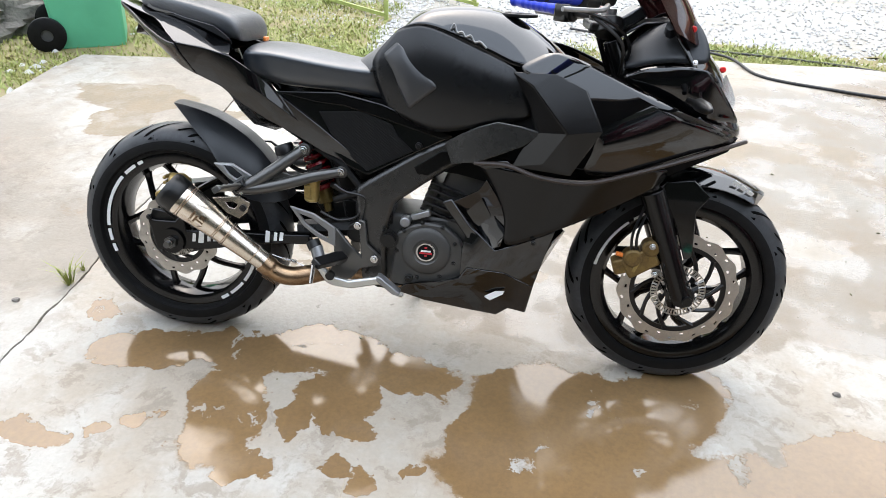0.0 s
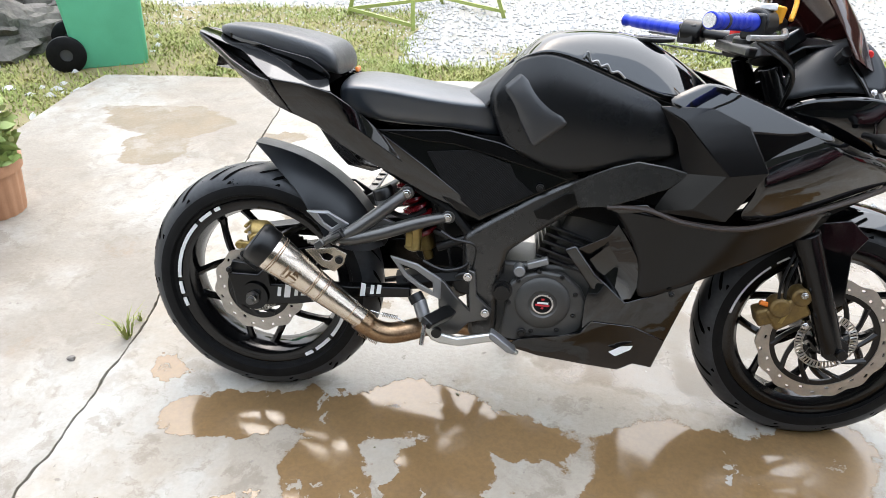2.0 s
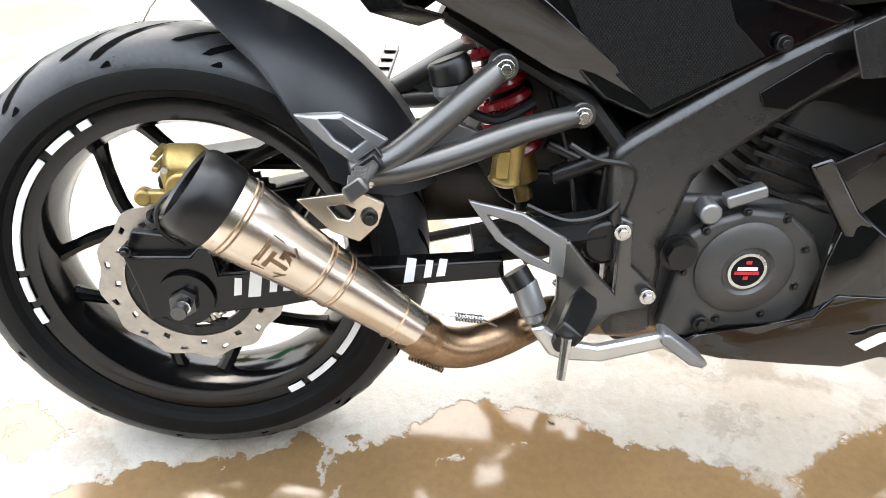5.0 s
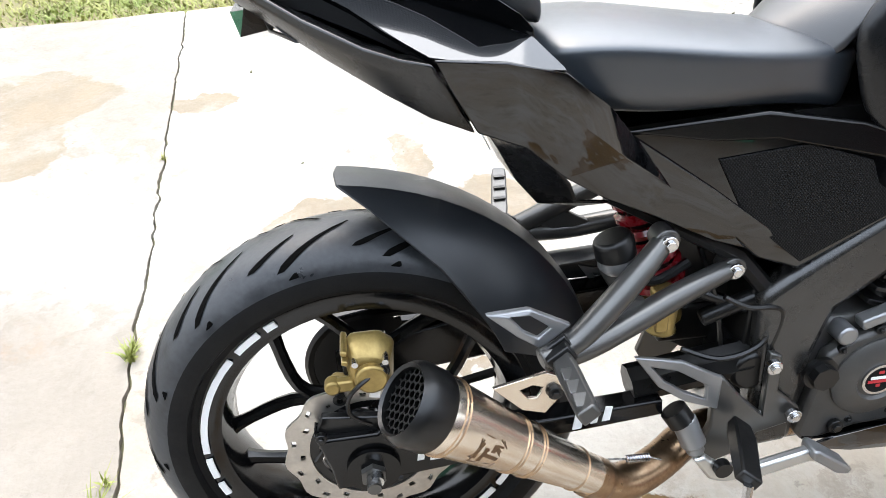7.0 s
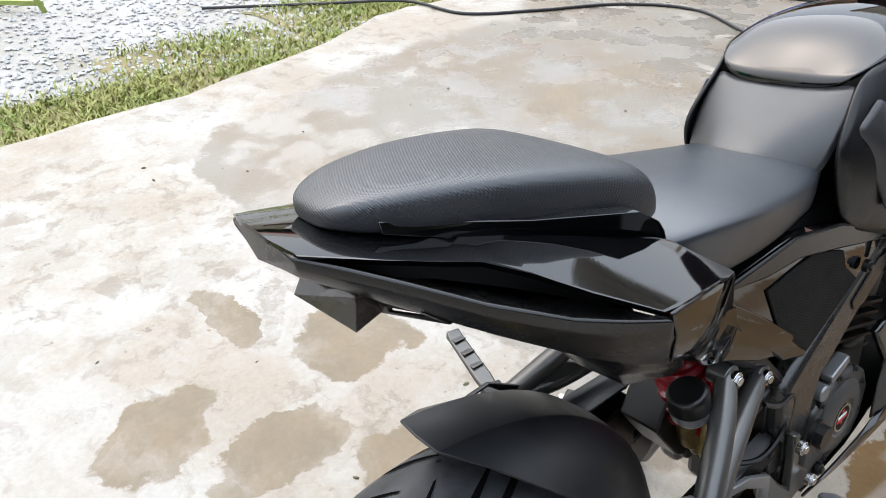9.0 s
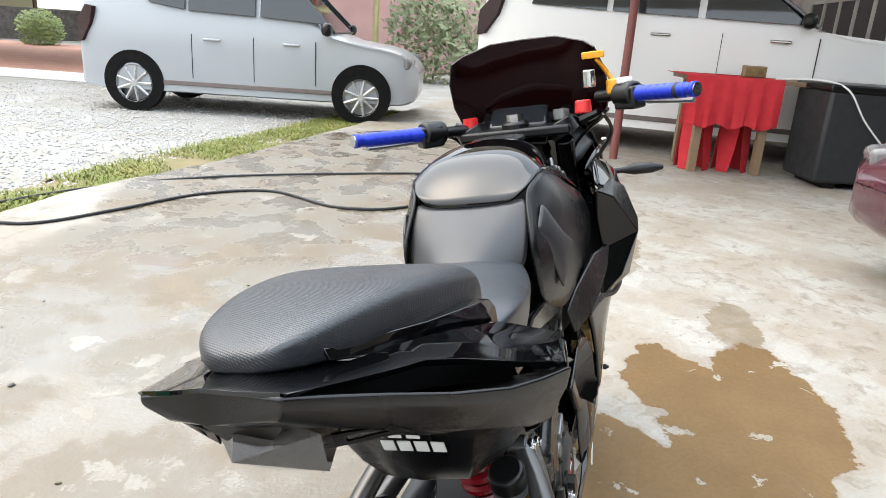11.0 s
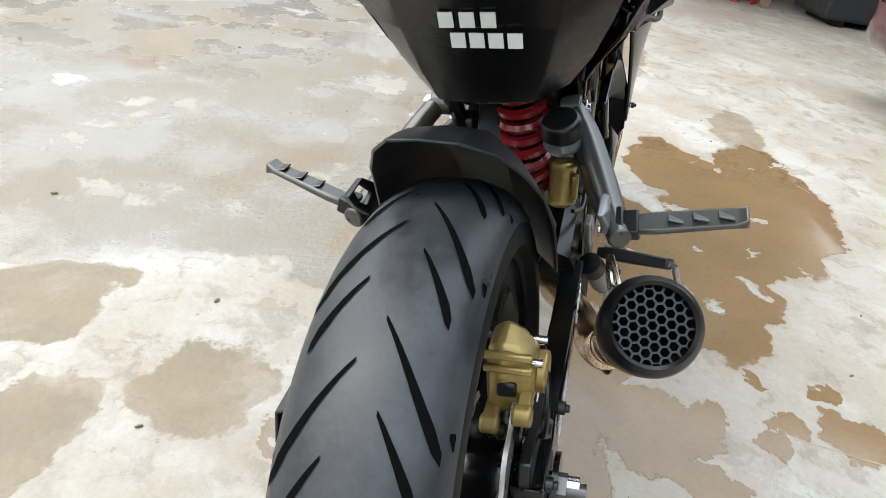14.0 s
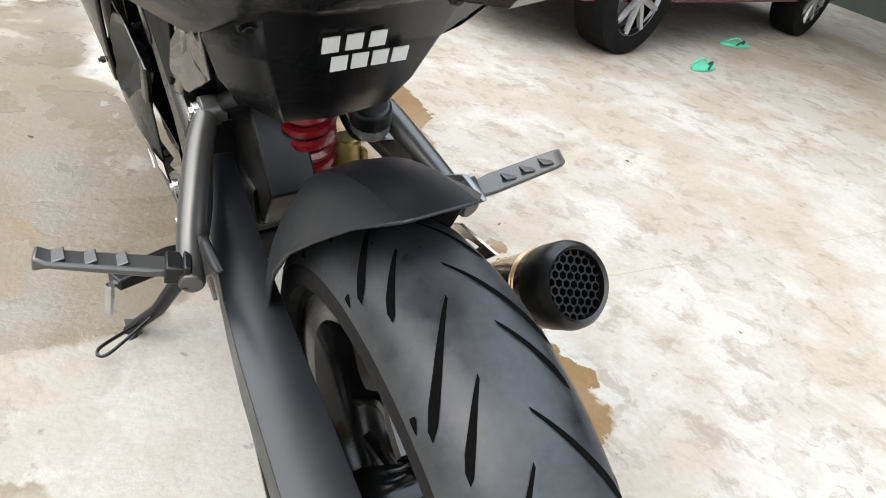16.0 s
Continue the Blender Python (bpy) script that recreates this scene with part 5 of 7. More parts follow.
caliper = part("rear_caliper", loft([[(-0.02, -0.052, 0.412), (0.03, -0.052, 0.408), (0.034, -0.052, 0.462), (0.018, -0.052, 0.474), (-0.014, -0.052, 0.474), (-0.024, -0.052, 0.45)],
                                     [(-0.022, -0.064, 0.404), (0.032, -0.064, 0.402), (0.037, -0.064, 0.466), (0.02, -0.064, 0.482), (-0.018, -0.064, 0.481), (-0.028, -0.064, 0.452)],
                                     [(-0.02, -0.08, 0.41), (0.03, -0.08, 0.41), (0.033, -0.08, 0.462), (0.018, -0.08, 0.476), (-0.016, -0.08, 0.476), (-0.024, -0.08, 0.45)],
                                     [(-0.014, -0.095, 0.418), (0.024, -0.095, 0.418), (0.026, -0.095, 0.45), (0.014, -0.095, 0.462), (-0.012, -0.095, 0.462), (-0.018, -0.095, 0.446)]], closed=True, caps=True), GOLD, bike, "gold painted brake caliper", 0.004)
for zz in (0.458, 0.472):
    part("caliper_rib", at(block(0.008, 0.044, 0.007), -0.024, -0.072, zz, 0, 20, 0), GOLD, caliper, "", 0.002)
part("caliper_window", at(block(0.014, 0.018, 0.016), -0.021, -0.071, 0.437), BLACKMETAL, caliper, "dark pad window", 0.003)
part("piston_housing", at(drum(0.02, 0.012, 28), 0.006, -0.099, 0.438), GOLD, caliper, "", 0.003)
part("caliper_lug", join(at(block(0.03, 0.014, 0.016), -0.03, -0.088, 0.424), at(drum(0.01, 0.018, 18), -0.042, -0.088, 0.424)), GOLD, caliper, "", 0.003)
part("caliper_lug", join(at(block(0.03, 0.014, 0.014), -0.026, -0.058, 0.408), at(drum(0.009, 0.018, 18), -0.038, -0.058, 0.406)), GOLD, caliper, "", 0.003)
part("pin_bellows", at(lathe([(0.004, -0.016), (0.009, -0.014), (0.006, -0.009), (0.009, -0.005), (0.006, 0.0), (0.009, 0.005), (0.006, 0.009), (0.009, 0.014), (0.004, 0.016)], 18), -0.036, -0.072, 0.398), BLACKMETAL, caliper, "black rubber pin bellows")
for dx in (0.024, -0.012):
    part("pad_pin", at(drum(0.004, 0.06, 12), dx, -0.071, 0.46), CHROME, caliper, "steel pad pin")
part("caliper_mark", at(block(0.013, 0.001, 0.013), 0.008, -0.0955, 0.411, 0, 12, 0), WHITE, caliper)
part("bleed_hose", tube(smooth_path([(0.02, -0.094, 0.444), (0.0, -0.104, 0.44), (-0.022, -0.108, 0.42), (-0.024, -0.106, 0.39), (0.0, -0.1, 0.365)]), 0.0028, 6), BLACKMETAL, caliper)
bolt(caliper, (0.02, -0.092, 0.446), 0.009, "black bleed screw", material=BLACKMETAL)
part("caliper_bracket", slabbed([(-0.07, -0.1, 0.36), (-0.06, -0.1, 0.385), (0.02, -0.1, 0.375), (0.045, -0.1, 0.385), (0.045, -0.1, 0.35), (-0.03, -0.1, 0.33)], (0, 0.012, 0)), BLACKMETAL, bike, "", 0.002)
for dx, dz in ((-0.062, 0.368), (0.036, 0.372)):
    bolt(arm, (dx, -0.112, dz), 0.007, "black bolt", material=BLACKMETAL)

# left arm with chain case, sprocket and chain
left = [((-0.05, 0.095, 0.34), (-0.05, 0.15, 0.34), (-0.05, 0.15, 0.295), (-0.05, 0.095, 0.295)),
        ((0.0, 0.09, 0.345), (0.0, 0.152, 0.345), (0.0, 0.152, 0.28), (0.0, 0.09, 0.28)),
        ((0.2, 0.085, 0.395), (0.2, 0.132, 0.395), (0.2, 0.132, 0.31), (0.2, 0.085, 0.31)),
        ((0.42, 0.08, 0.42), (0.42, 0.115, 0.42), (0.42, 0.115, 0.33), (0.42, 0.08, 0.33))]
part("swing_arm", loft(left, closed=True, caps=True), SATIN, bike, "black left swing arm", 0.004)
guard = [((-0.06, 0.082, 0.405), (-0.06, 0.118, 0.41), (-0.06, 0.146, 0.4), (-0.06, 0.152, 0.36)),
         ((0.12, 0.078, 0.44), (0.12, 0.108, 0.447), (0.12, 0.138, 0.437), (0.12, 0.143, 0.385)),
         ((0.2, 0.076, 0.455), (0.2, 0.104, 0.46), (0.2, 0.132, 0.45), (0.2, 0.136, 0.4)),
         ((0.43, 0.058, 0.485), (0.43, 0.082, 0.488), (0.43, 0.103, 0.48), (0.43, 0.107, 0.42))]
part("chain_guard", thick(loft(guard), 0.003), MATT, bike, "matt black chain guard", 0.001)
teeth = []
for k in range(84):
    a = k * math.tau / 84
    teeth.append((0.088 + (0.006 if k % 2 else 0), a))
part("sprocket", slabbed([(r * math.cos(a), 0.098, 0.307 + r * math.sin(a)) for r, a in teeth], (0, 0.006, 0)), BLACKMETAL, rear_wheel)
chain = [(0.09 * math.cos(radians(a)), 0.102, 0.307 + 0.09 * math.sin(radians(a))) for a in range(80, 285, 8)]
part("chain", tube(chain + [(0.5, 0.102, 0.33), (0.52, 0.102, 0.37), (0.5, 0.102, 0.4)], 0.008, 6, closed=True), BLACKMETAL, bike, "dark oily drive chain")
part("axle_block", at(join(drum(0.033, 0.006, 36), at(drum(0.017, 0.02, 6), 0, 0.012, 0)), 0, 0.158, 0.312), BLACKMETAL, bike)

# rear hugger
cols = ((0.0, 0.357, 92.5, 22), (0.03, 0.354, 92, 22), (0.056, 0.332, 86, 23), (0.074, 0.306, 79, 25), (0.086, 0.282, 70, 30), (0.094, 0.256, 60, 40))
rows = []
for k in range(15):
    u = k / 14
    half = []
    for y, r, a0, a1 in cols:
        a = radians(a0 + (a1 - a0) * u)
        rr = r - 0.034 * u ** 0.8
        half.append((rr * math.cos(a), -y, 0.307 + rr * math.sin(a)))
    rows.append(half)
part("hugger", thick(loft(mirrored_rows(rows)), 0.003), MATT, bike, "matt black rear wheel hugger", 0.001, 28)

# exhaust
E0, E1 = Vector((0.041, -0.193, 0.478)), Vector((0.266, -0.156, 0.291))
part("end_cap", aimed(lathe([(0.0365, -0.004), (0.04, -0.007), (0.0455, 0.0), (0.0475, 0.008), (0.0465, 0.034), (0.045, 0.037), (0.04, 0.036), (0.0365, 0.03)], 56), E0, E1), BLACKMETAL, bike, "black exhaust end cap")
muffler = part("muffler", aimed(lathe([(0.0438, 0.035), (0.0445, 0.04), (0.0435, 0.058), (0.0395, 0.1), (0.0345, 0.15), (0.0325, 0.178), (0.0265, 0.265), (0.0255, 0.288), (0.025, 0.296), (0.02, 0.296), (0.03, 0.18), (0.0425, 0.05)], 56), E0, E1), STEEL, bike, "brushed steel exhaust muffler")
for d, r in ((0.05, 0.044), (0.0555, 0.0437), (0.152, 0.0344), (0.157, 0.034), (0.179, 0.0324), (0.184, 0.032), (0.265, 0.0265)):
    part("weld_band", aimed(lathe([(r - 0.002, d - 0.0025), (r + 0.0015, d), (r - 0.002, d + 0.0025)], 48), E0, E1), TINT, muffler, "straw-tinted weld bead")
bm = bmesh.new()
cell = 0.0098
for i in range(-6, 7):
    for j in range(-6, 7):
        cx, cy = cell * (i + 0.5 * (j % 2)), cell * 0.866 * j
        if math.hypot(cx, cy) < 0.0355:
            o = [bm.verts.new((cx + cell * 0.577 * math.sin(k * math.pi / 3), 0.004, cy + cell * 0.577 * math.cos(k * math.pi / 3))) for k in range(6)]
            n = [bm.verts.new((cx + cell * 0.455 * math.sin(k * math.pi / 3), 0.004, cy + cell * 0.455 * math.cos(k * math.pi / 3))) for k in range(6)]
            for k in range(6):
                bm.faces.new((o[k], o[(k + 1) % 6], n[(k + 1) % 6], n[k]))
bmesh.ops.remove_doubles(bm, verts=bm.verts[:], dist=1e-4)
part("exhaust_mesh", aimed(thick(bm, 0.002), E0, E1), BLACKMETAL, bike, "black honeycomb mesh in the exhaust mouth")
part("exhaust_core", aimed(lathe([(0.0, 0.09), (0.026, 0.09), (0.0365, 0.03), (0.0375, 0.03), (0.027, 0.095), (0.0, 0.095)], 32, closed=False), E0, E1), DARK, bike)
PIPE = smooth_path([(0.262, -0.153, 0.289), (0.282, -0.149, 0.272), (0.306, -0.143, 0.255), (0.338, -0.132, 0.247), (0.382, -0.112, 0.25), (0.428, -0.085, 0.256), (0.48, -0.06, 0.25), (0.6, -0.05, 0.235), (0.8, -0.03, 0.235)])
part("exhaust_pipe", tube(PIPE, [0.028] * 7 + [0.0255] * (len(PIPE) - 7), 16), TINT, bike, "heat-tinted brown exhaust link pipe")
part("pipe_joint", tube([PIPE[26], PIPE[30]], 0.0255, 16), PIPE_DARK, bike)


def spring(a, b, r, turns, wire, seg=10):
    a, b = Vector(a), Vector(b)
    d = b - a
    side = d.orthogonal().normalized()
    up = d.normalized().cross(side)
    n = int(turns * seg)
    return tube([a + d * (k / n) + (side * math.cos(k * math.tau / seg) + up * math.sin(k * math.tau / seg)) * r for k in range(n + 1)], wire, 6)


part("exhaust_spring", join(spring((0.316, -0.15, 0.302), (0.35, -0.143, 0.293), 0.0045, 9, 0.0012), tube([(0.29, -0.155, 0.312), (0.316, -0.15, 0.302)], 0.0013, 6), tube([(0.35, -0.143, 0.293), (0.368, -0.14, 0.282)], 0.0013, 6)), CHROME, bike, "small steel exhaust spring")
part("exhaust_spring", join(spring((0.262, -0.158, 0.252), (0.305, -0.15, 0.226), 0.0045, 12, 0.0012)), PIPE_DARK, bike)
part("muffler_bracket", framed([(0.14, -0.165, 0.455), (0.205, -0.153, 0.46), (0.232, -0.148, 0.444), (0.225, -0.15, 0.42), (0.205, -0.156, 0.402), (0.175, -0.164, 0.418)],
                               [(0.172, -0.162, 0.446), (0.188, -0.157, 0.447), (0.202, -0.154, 0.44), (0.199, -0.155, 0.433), (0.194, -0.157, 0.428), (0.182, -0.161, 0.432)], (0, 0.005, 0)), STEEL, bike, "tan steel muffler bracket", 0.001)
bolt(bike, (0.216, -0.15, 0.431), 0.009, "black hanger bolt", material=BLACKMETAL)
# emblem on the muffler, drawn as plain bars
ax = (E1 - E0).normalized()
out = Vector((-0.35, -1.0, 0.42))
out = (out - ax * out.dot(ax)).normalized()
tan = ax.cross(out)
frame_m = Matrix((ax, tan, out)).transposed().to_4x4()
for u, v, w, h, rot in ((-0.024, 0.0, 0.0014, 0.03, 0), (-0.021, -0.0, 0.003, 0.022, 0), (-0.01, 0.0175, 0.026, 0.0013, -8), (-0.01, -0.0175, 0.026, 0.0013, 8), (0.013, 0.011, 0.026, 0.0013, -42), (0.013, -0.011, 0.026, 0.0013, 42),
                        (-0.012, 0.004, 0.005, 0.02, 0), (0.0, 0.004, 0.02, 0.005, 4), (-0.002, -0.007, 0.006, 0.01, 0), (0.006, -0.005, 0.014, 0.005, 30), (0.004, -0.011, 0.01, 0.003, 0)):
    rad = 0.0425 - 0.098 * (0.05 + u)
    lift = math.sqrt(max(0.0, rad * rad - v * v)) + 0.0006
    m = Matrix.Translation(E0 + ax * (0.108 + u) + out * lift + tan * v) @ frame_m @ pose(0, 0, 0, 0, 6, 0)
    part("emblem_bar", moved(block(w, h, 0.0012), m @ pose(0, 0, 0, -math.degrees(math.asin(v / rad)), 0, rot)), PIPE_DARK, muffler, "etched dark emblem as plain bars")

# passenger peg brackets, pegs and heel guards, both sides
for s in (1, -1):
    arms = []
    for path in ([(0.196, -0.158, 0.484), (0.235, -0.149, 0.494), (0.28, -0.131, 0.524), (0.325, -0.11, 0.558), (0.36, -0.088, 0.584)],
                 [(0.2, -0.157, 0.482), (0.245, -0.148, 0.483), (0.31, -0.125, 0.495), (0.385, -0.102, 0.516), (0.455, -0.08, 0.53)]):
        line = smooth_path(flip(path, s), 6)
        n = len(line) - 1
        arms.append(tube(line, [0.0125 + 0.003 * math.sin(math.pi * k / n) for k in range(n + 1)], 14))
    for p in ((0.359, -0.084, 0.583), (0.454, -0.075, 0.53)):
        arms.append(at(drum(0.0155, 0.026, 24), *flip([p], s)[0]))
    arms.append(slabbed(flip([(0.262, -0.138, 0.506), (0.3, -0.122, 0.532), (0.335, -0.112, 0.515), (0.3, -0.128, 0.494)], s), (0, 0.012 * s, 0)))
    bracket = part("footrest_bracket", join(*arms), BRACKET, bike, "grey cast footrest bracket with two round arms", 0.002, 50)
    part("heel_plate", framed(flip([(0.137, -0.14, 0.538), (0.186, -0.142, 0.542), (0.236, -0.14, 0.513), (0.2, -0.144, 0.487), (0.172, -0.146, 0.508)], s),
                              flip([(0.163, -0.146, 0.536), (0.186, -0.146, 0.535), (0.212, -0.142, 0.513), (0.197, -0.144, 0.502), (0.18, -0.146, 0.514)], s), (0, 0.008 * s, 0)), GREY if s > 0 else BLACKMETAL, bracket, "", 0.002)
    for p in ((0.359, -0.097, 0.583), (0.453, -0.087, 0.531)):
        bolt(bracket, flip([p], s)[0], 0.0105, axis=(0, -s, 0))
    peg_a, peg_b = flip([(0.216, -0.162, 0.492)], s)[0], flip([(0.208 if s > 0 else 0.24, -0.287, 0.516 if s > 0 else 0.53)], s)[0]
    bm = loft([[(-0.01, 0, -0.005), (0.01, 0, -0.005), (0.01, 0, 0.006), (-0.01, 0, 0.006)],
               [(-0.013, 0.034, -0.005), (0.013, 0.034, -0.005), (0.013, 0.034, 0.005), (-0.013, 0.034, 0.005)],
               [(-0.012, 0.116, -0.0035), (0.012, 0.116, -0.0035), (0.012, 0.116, 0.004), (-0.012, 0.116, 0.004)],
               [(-0.01, 0.128, -0.009), (0.01, 0.128, -0.009), (0.011, 0.128, 0.008), (-0.011, 0.128, 0.008)]], closed=True, caps=True)
    peg = part("passenger_footrest", aimed(bm, peg_a, peg_b), BRACKET, bike, "grey aluminium passenger footrest", 0.003)
    for k in range(3):
        q = Vector(peg_a).lerp(Vector(peg_b), 0.42 + 0.2 * k)
        part("grip_pad", at(block(0.019, 0.017, 0.0024), q.x, q.y, q.z + 0.0045, 9 * s, 0, 0), BRACKET, peg, "", 0.001)
    bolt(bracket, flip([(0.216, -0.16, 0.48)], s)[0], 0.007, axis=(0, 0, -1))
    part("footrest_pivot", aimed(join(at(block(0.03, 0.024, 0.02), 0, 0.004, 0), at(block(0.036, 0.008, 0.028), 0, -0.004, 0)), peg_a, peg_b), BLACKMETAL, bracket, "black footrest hinge block", 0.002)
    # rider's side: heel plate, footrest and master cylinder or stand
    rear_set = part("rider_footrest_plate", slabbed(flip([(0.424, -0.116, 0.384), (0.452, -0.116, 0.385), (0.481, -0.116, 0.349), (0.515, -0.116, 0.316), (0.508, -0.116, 0.417), (0.525, -0.116, 0.411), (0.531, -0.116, 0.352), (0.569, -0.116, 0.318), (0.559, -0.116, 0.294), (0.515, -0.116, 0.282), (0.491, -0.116, 0.251), (0.449, -0.116, 0.234), (0.432, -0.116, 0.265), (0.444, -0.116, 0.305), (0.441, -0.116, 0.345)], s), (0, 0.012 * s, 0)), BRACKET, bike, "grey cast rider footrest plate", 0.003)
    part("heel_guard", framed(flip([(0.326, -0.119, 0.437), (0.390, -0.119, 0.422), (0.447, -0.119, 0.389), (0.448, -0.119, 0.337), (0.399, -0.119, 0.358), (0.361, -0.119, 0.387)], s), flip([(0.350, -0.119, 0.419), (0.385, -0.119, 0.408), (0.427, -0.119, 0.379), (0.429, -0.119, 0.355), (0.397, -0.119, 0.373), (0.370, -0.119, 0.393)], s), (0, 0.008 * s, 0)), GREY, rear_set, "", 0.002)
    for p in ((0.508, -0.122, 0.404), (0.553, -0.122, 0.317)):
        bolt(rear_set, flip([p], s)[0], 0.0105, axis=(0, -s, 0))
    a, b = flip([(0.475, -0.13, 0.318), (0.415, -0.262, 0.335)], s)
    peg2 = part("rider_footrest", aimed(loft([[(-0.013, 0, -0.008), (0.013, 0, -0.008), (0.013, 0, 0.008), (-0.013, 0, 0.008)],
                                              [(-0.016, 0.03, -0.009), (0.016, 0.03, -0.009), (0.016, 0.03, 0.011), (-0.016, 0.03, 0.011)],
                                              [(-0.014, 0.115, -0.007), (0.014, 0.115, -0.007), (0.014, 0.115, 0.01), (-0.014, 0.115, 0.01)]], closed=True, caps=True), a, b), BLACKMETAL, bike, "black rider footrest", 0.003)
    tip = Vector(b).lerp(Vector(a), 0.18)
    part("feeler", tube([tip, tip + Vector((-0.004, -0.012 * s, -0.045))], [0.006, 0.005], 8), CHROME, peg2)
part("brake_lever", slabbed([(0.406, -0.155, 0.287), (0.432, -0.155, 0.249), (0.452, -0.155, 0.241), (0.499, -0.155, 0.238), (0.574, -0.155, 0.258), (0.631, -0.155, 0.226), (0.639, -0.155, 0.234), (0.582, -0.155, 0.275), (0.569, -0.155, 0.278), (0.493, -0.155, 0.259), (0.450, -0.155, 0.267), (0.423, -0.155, 0.290)], (0, 0.014, 0)), ALU, bike, "bare aluminium brake lever", 0.004)
part("lever_pivot", at(drum(0.012, 0.012, 16), 0.445, -0.158, 0.272), BLACKMETAL, bike)
part("lever_toe", slabbed([(0.567, -0.165, 0.285), (0.576, -0.165, 0.284), (0.630, -0.165, 0.244), (0.627, -0.165, 0.235), (0.609, -0.165, 0.239), (0.567, -0.165, 0.271)], (0, 0.03, 0)), GREY, bike, "", 0.003)
part("brake_cylinder", join(tube([(0.398, -0.125, 0.335), (0.412, -0.138, 0.3)], 0.0165, 14), tube([(0.41, -0.138, 0.302), (0.414, -0.142, 0.29)], 0.012, 12)), GREY, bike, "small grey cylinder with a black cap", 0.002)
part("cylinder_cap", tube([(0.386, -0.118, 0.346), (0.397, -0.126, 0.33)], 0.018, 14), BLACKMETAL, bike)

# shock absorber, reservoir and gear behind it
part("shock_spring", spring((0.35, -0.022, 0.61), (0.392, -0.03, 0.47), 0.0285, 7, 0.0072, 18), RED, bike, "red coil shock spring")
part("shock_body", tube([(0.345, -0.022, 0.62), (0.395, -0.03, 0.455)], 0.017, 14), BLACKMETAL, bike)
part("shock_base", join(tube([(0.39, -0.03, 0.47), (0.4, -0.032, 0.43)], 0.024, 16), tube([(0.4, -0.032, 0.43), (0.408, -0.034, 0.405)], 0.012, 12)), BRASS, bike, "brass-coloured shock lower clevis", 0.002)
part("shock_reservoir", join(tube([(0.377, -0.076, 0.505), (0.3765, -0.076, 0.498), (0.376, -0.076, 0.492), (0.373, -0.076, 0.452), (0.3725, -0.076, 0.446), (0.372, -0.076, 0.44)], [0.019, 0.0205, 0.018, 0.018, 0.0205, 0.012], 18), at(block(0.016, 0.008, 0.034), 0.366, -0.094, 0.472)), GOLD, bike, "brass-coloured shock reservoir", 0.002)
part("reservoir_cap", tube([(0.298, -0.078, 0.588), (0.3, -0.0785, 0.583), (0.305, -0.0795, 0.562)], [0.021, 0.0245, 0.0245], 20), BLACKMETAL, bike, "black fluid reservoir", 0.002)
part("reservoir_ring", tube([(0.305, -0.0795, 0.562), (0.307, -0.08, 0.552), (0.309, -0.08, 0.545)], [0.023, 0.023, 0.018], 20), GREY, bike)
part("reservoir_stalk", tube(smooth_path([(0.309, -0.08, 0.546), (0.325, -0.08, 0.53), (0.36, -0.078, 0.52), (0.4, -0.075, 0.54)]), 0.006, 8), BLACKMETAL, bike)
part("subframe_rail", join(tube([(0.3, 0.06, 0.62), (0.46, 0.085, 0.53), (0.56, 0.09, 0.42)], 0.012, 8), tube([(0.3, -0.05, 0.63), (0.46, -0.075, 0.545), (0.56, -0.085, 0.43)], 0.012, 8)), BLACKMETAL, bike)
for pts in ([(0.44, -0.1, 0.5), (0.47, -0.105, 0.485), (0.52, -0.1, 0.47), (0.515, -0.1, 0.41)], [(0.4, -0.09, 0.42), (0.45, -0.1, 0.405), (0.5, -0.1, 0.42), (0.52, -0.095, 0.46)],
            [(0.42, -0.06, 0.55), (0.45, -0.07, 0.47), (0.47, -0.07, 0.38)]):
    part("cable", tube(smooth_path(pts), 0.0035, 6), BLACKMETAL, bike)
part("linkage", join(at(block(0.12, 0.07, 0.06), 0.46, 0.01, 0.41), at(block(0.1, 0.1, 0.05), 0.52, 0.0, 0.36), at(drum(0.03, 0.2, 16), 0.5, 0, 0.375)), BLACKMETAL, bike, "", 0.006)

# engine
part("inner_shield", join(slabbed([(0.33, -0.02, 0.47), (0.4, -0.02, 0.6), (0.56, -0.02, 0.56), (0.6, -0.02, 0.32), (0.5, -0.02, 0.33), (0.38, -0.02, 0.4)], (0, 0.06, 0)), at(block(0.1, 0.16, 0.1), 0.54, 0, 0.45), tube([(0.43, -0.07, 0.45), (0.55, -0.075, 0.5)], 0.012, 8), tube([(0.42, -0.065, 0.49), (0.53, -0.07, 0.44)], 0.008, 8)), BLACKMETAL, bike, "black machinery behind the footrest plate", 0.004)
part("engine_block", join(at(block(0.26, 0.15, 0.2), 0.68, 0.0, 0.33), at(block(0.16, 0.12, 0.2), 0.78, 0, 0.47, 0, 20, 0)), GUNMETAL, bike, "", 0.01)
for k in range(5):
    part("cooling_fin", at(block(0.17, 0.15, 0.006), 0.74 + 0.006 * k, 0.0, 0.425 + 0.018 * k, 0, 18, 0), BLACKMETAL, bike, "", 0.001)
CASE = [(0.605, -0.075, 0.384), (0.635, -0.075, 0.406), (0.677, -0.075, 0.420), (0.728, -0.075, 0.415), (0.767, -0.075, 0.385), (0.789, -0.075, 0.344), (0.782, -0.075, 0.287), (0.759, -0.075, 0.257), (0.679, -0.075, 0.251), (0.606, -0.075, 0.230), (0.589, -0.075, 0.249), (0.598, -0.075, 0.323)]
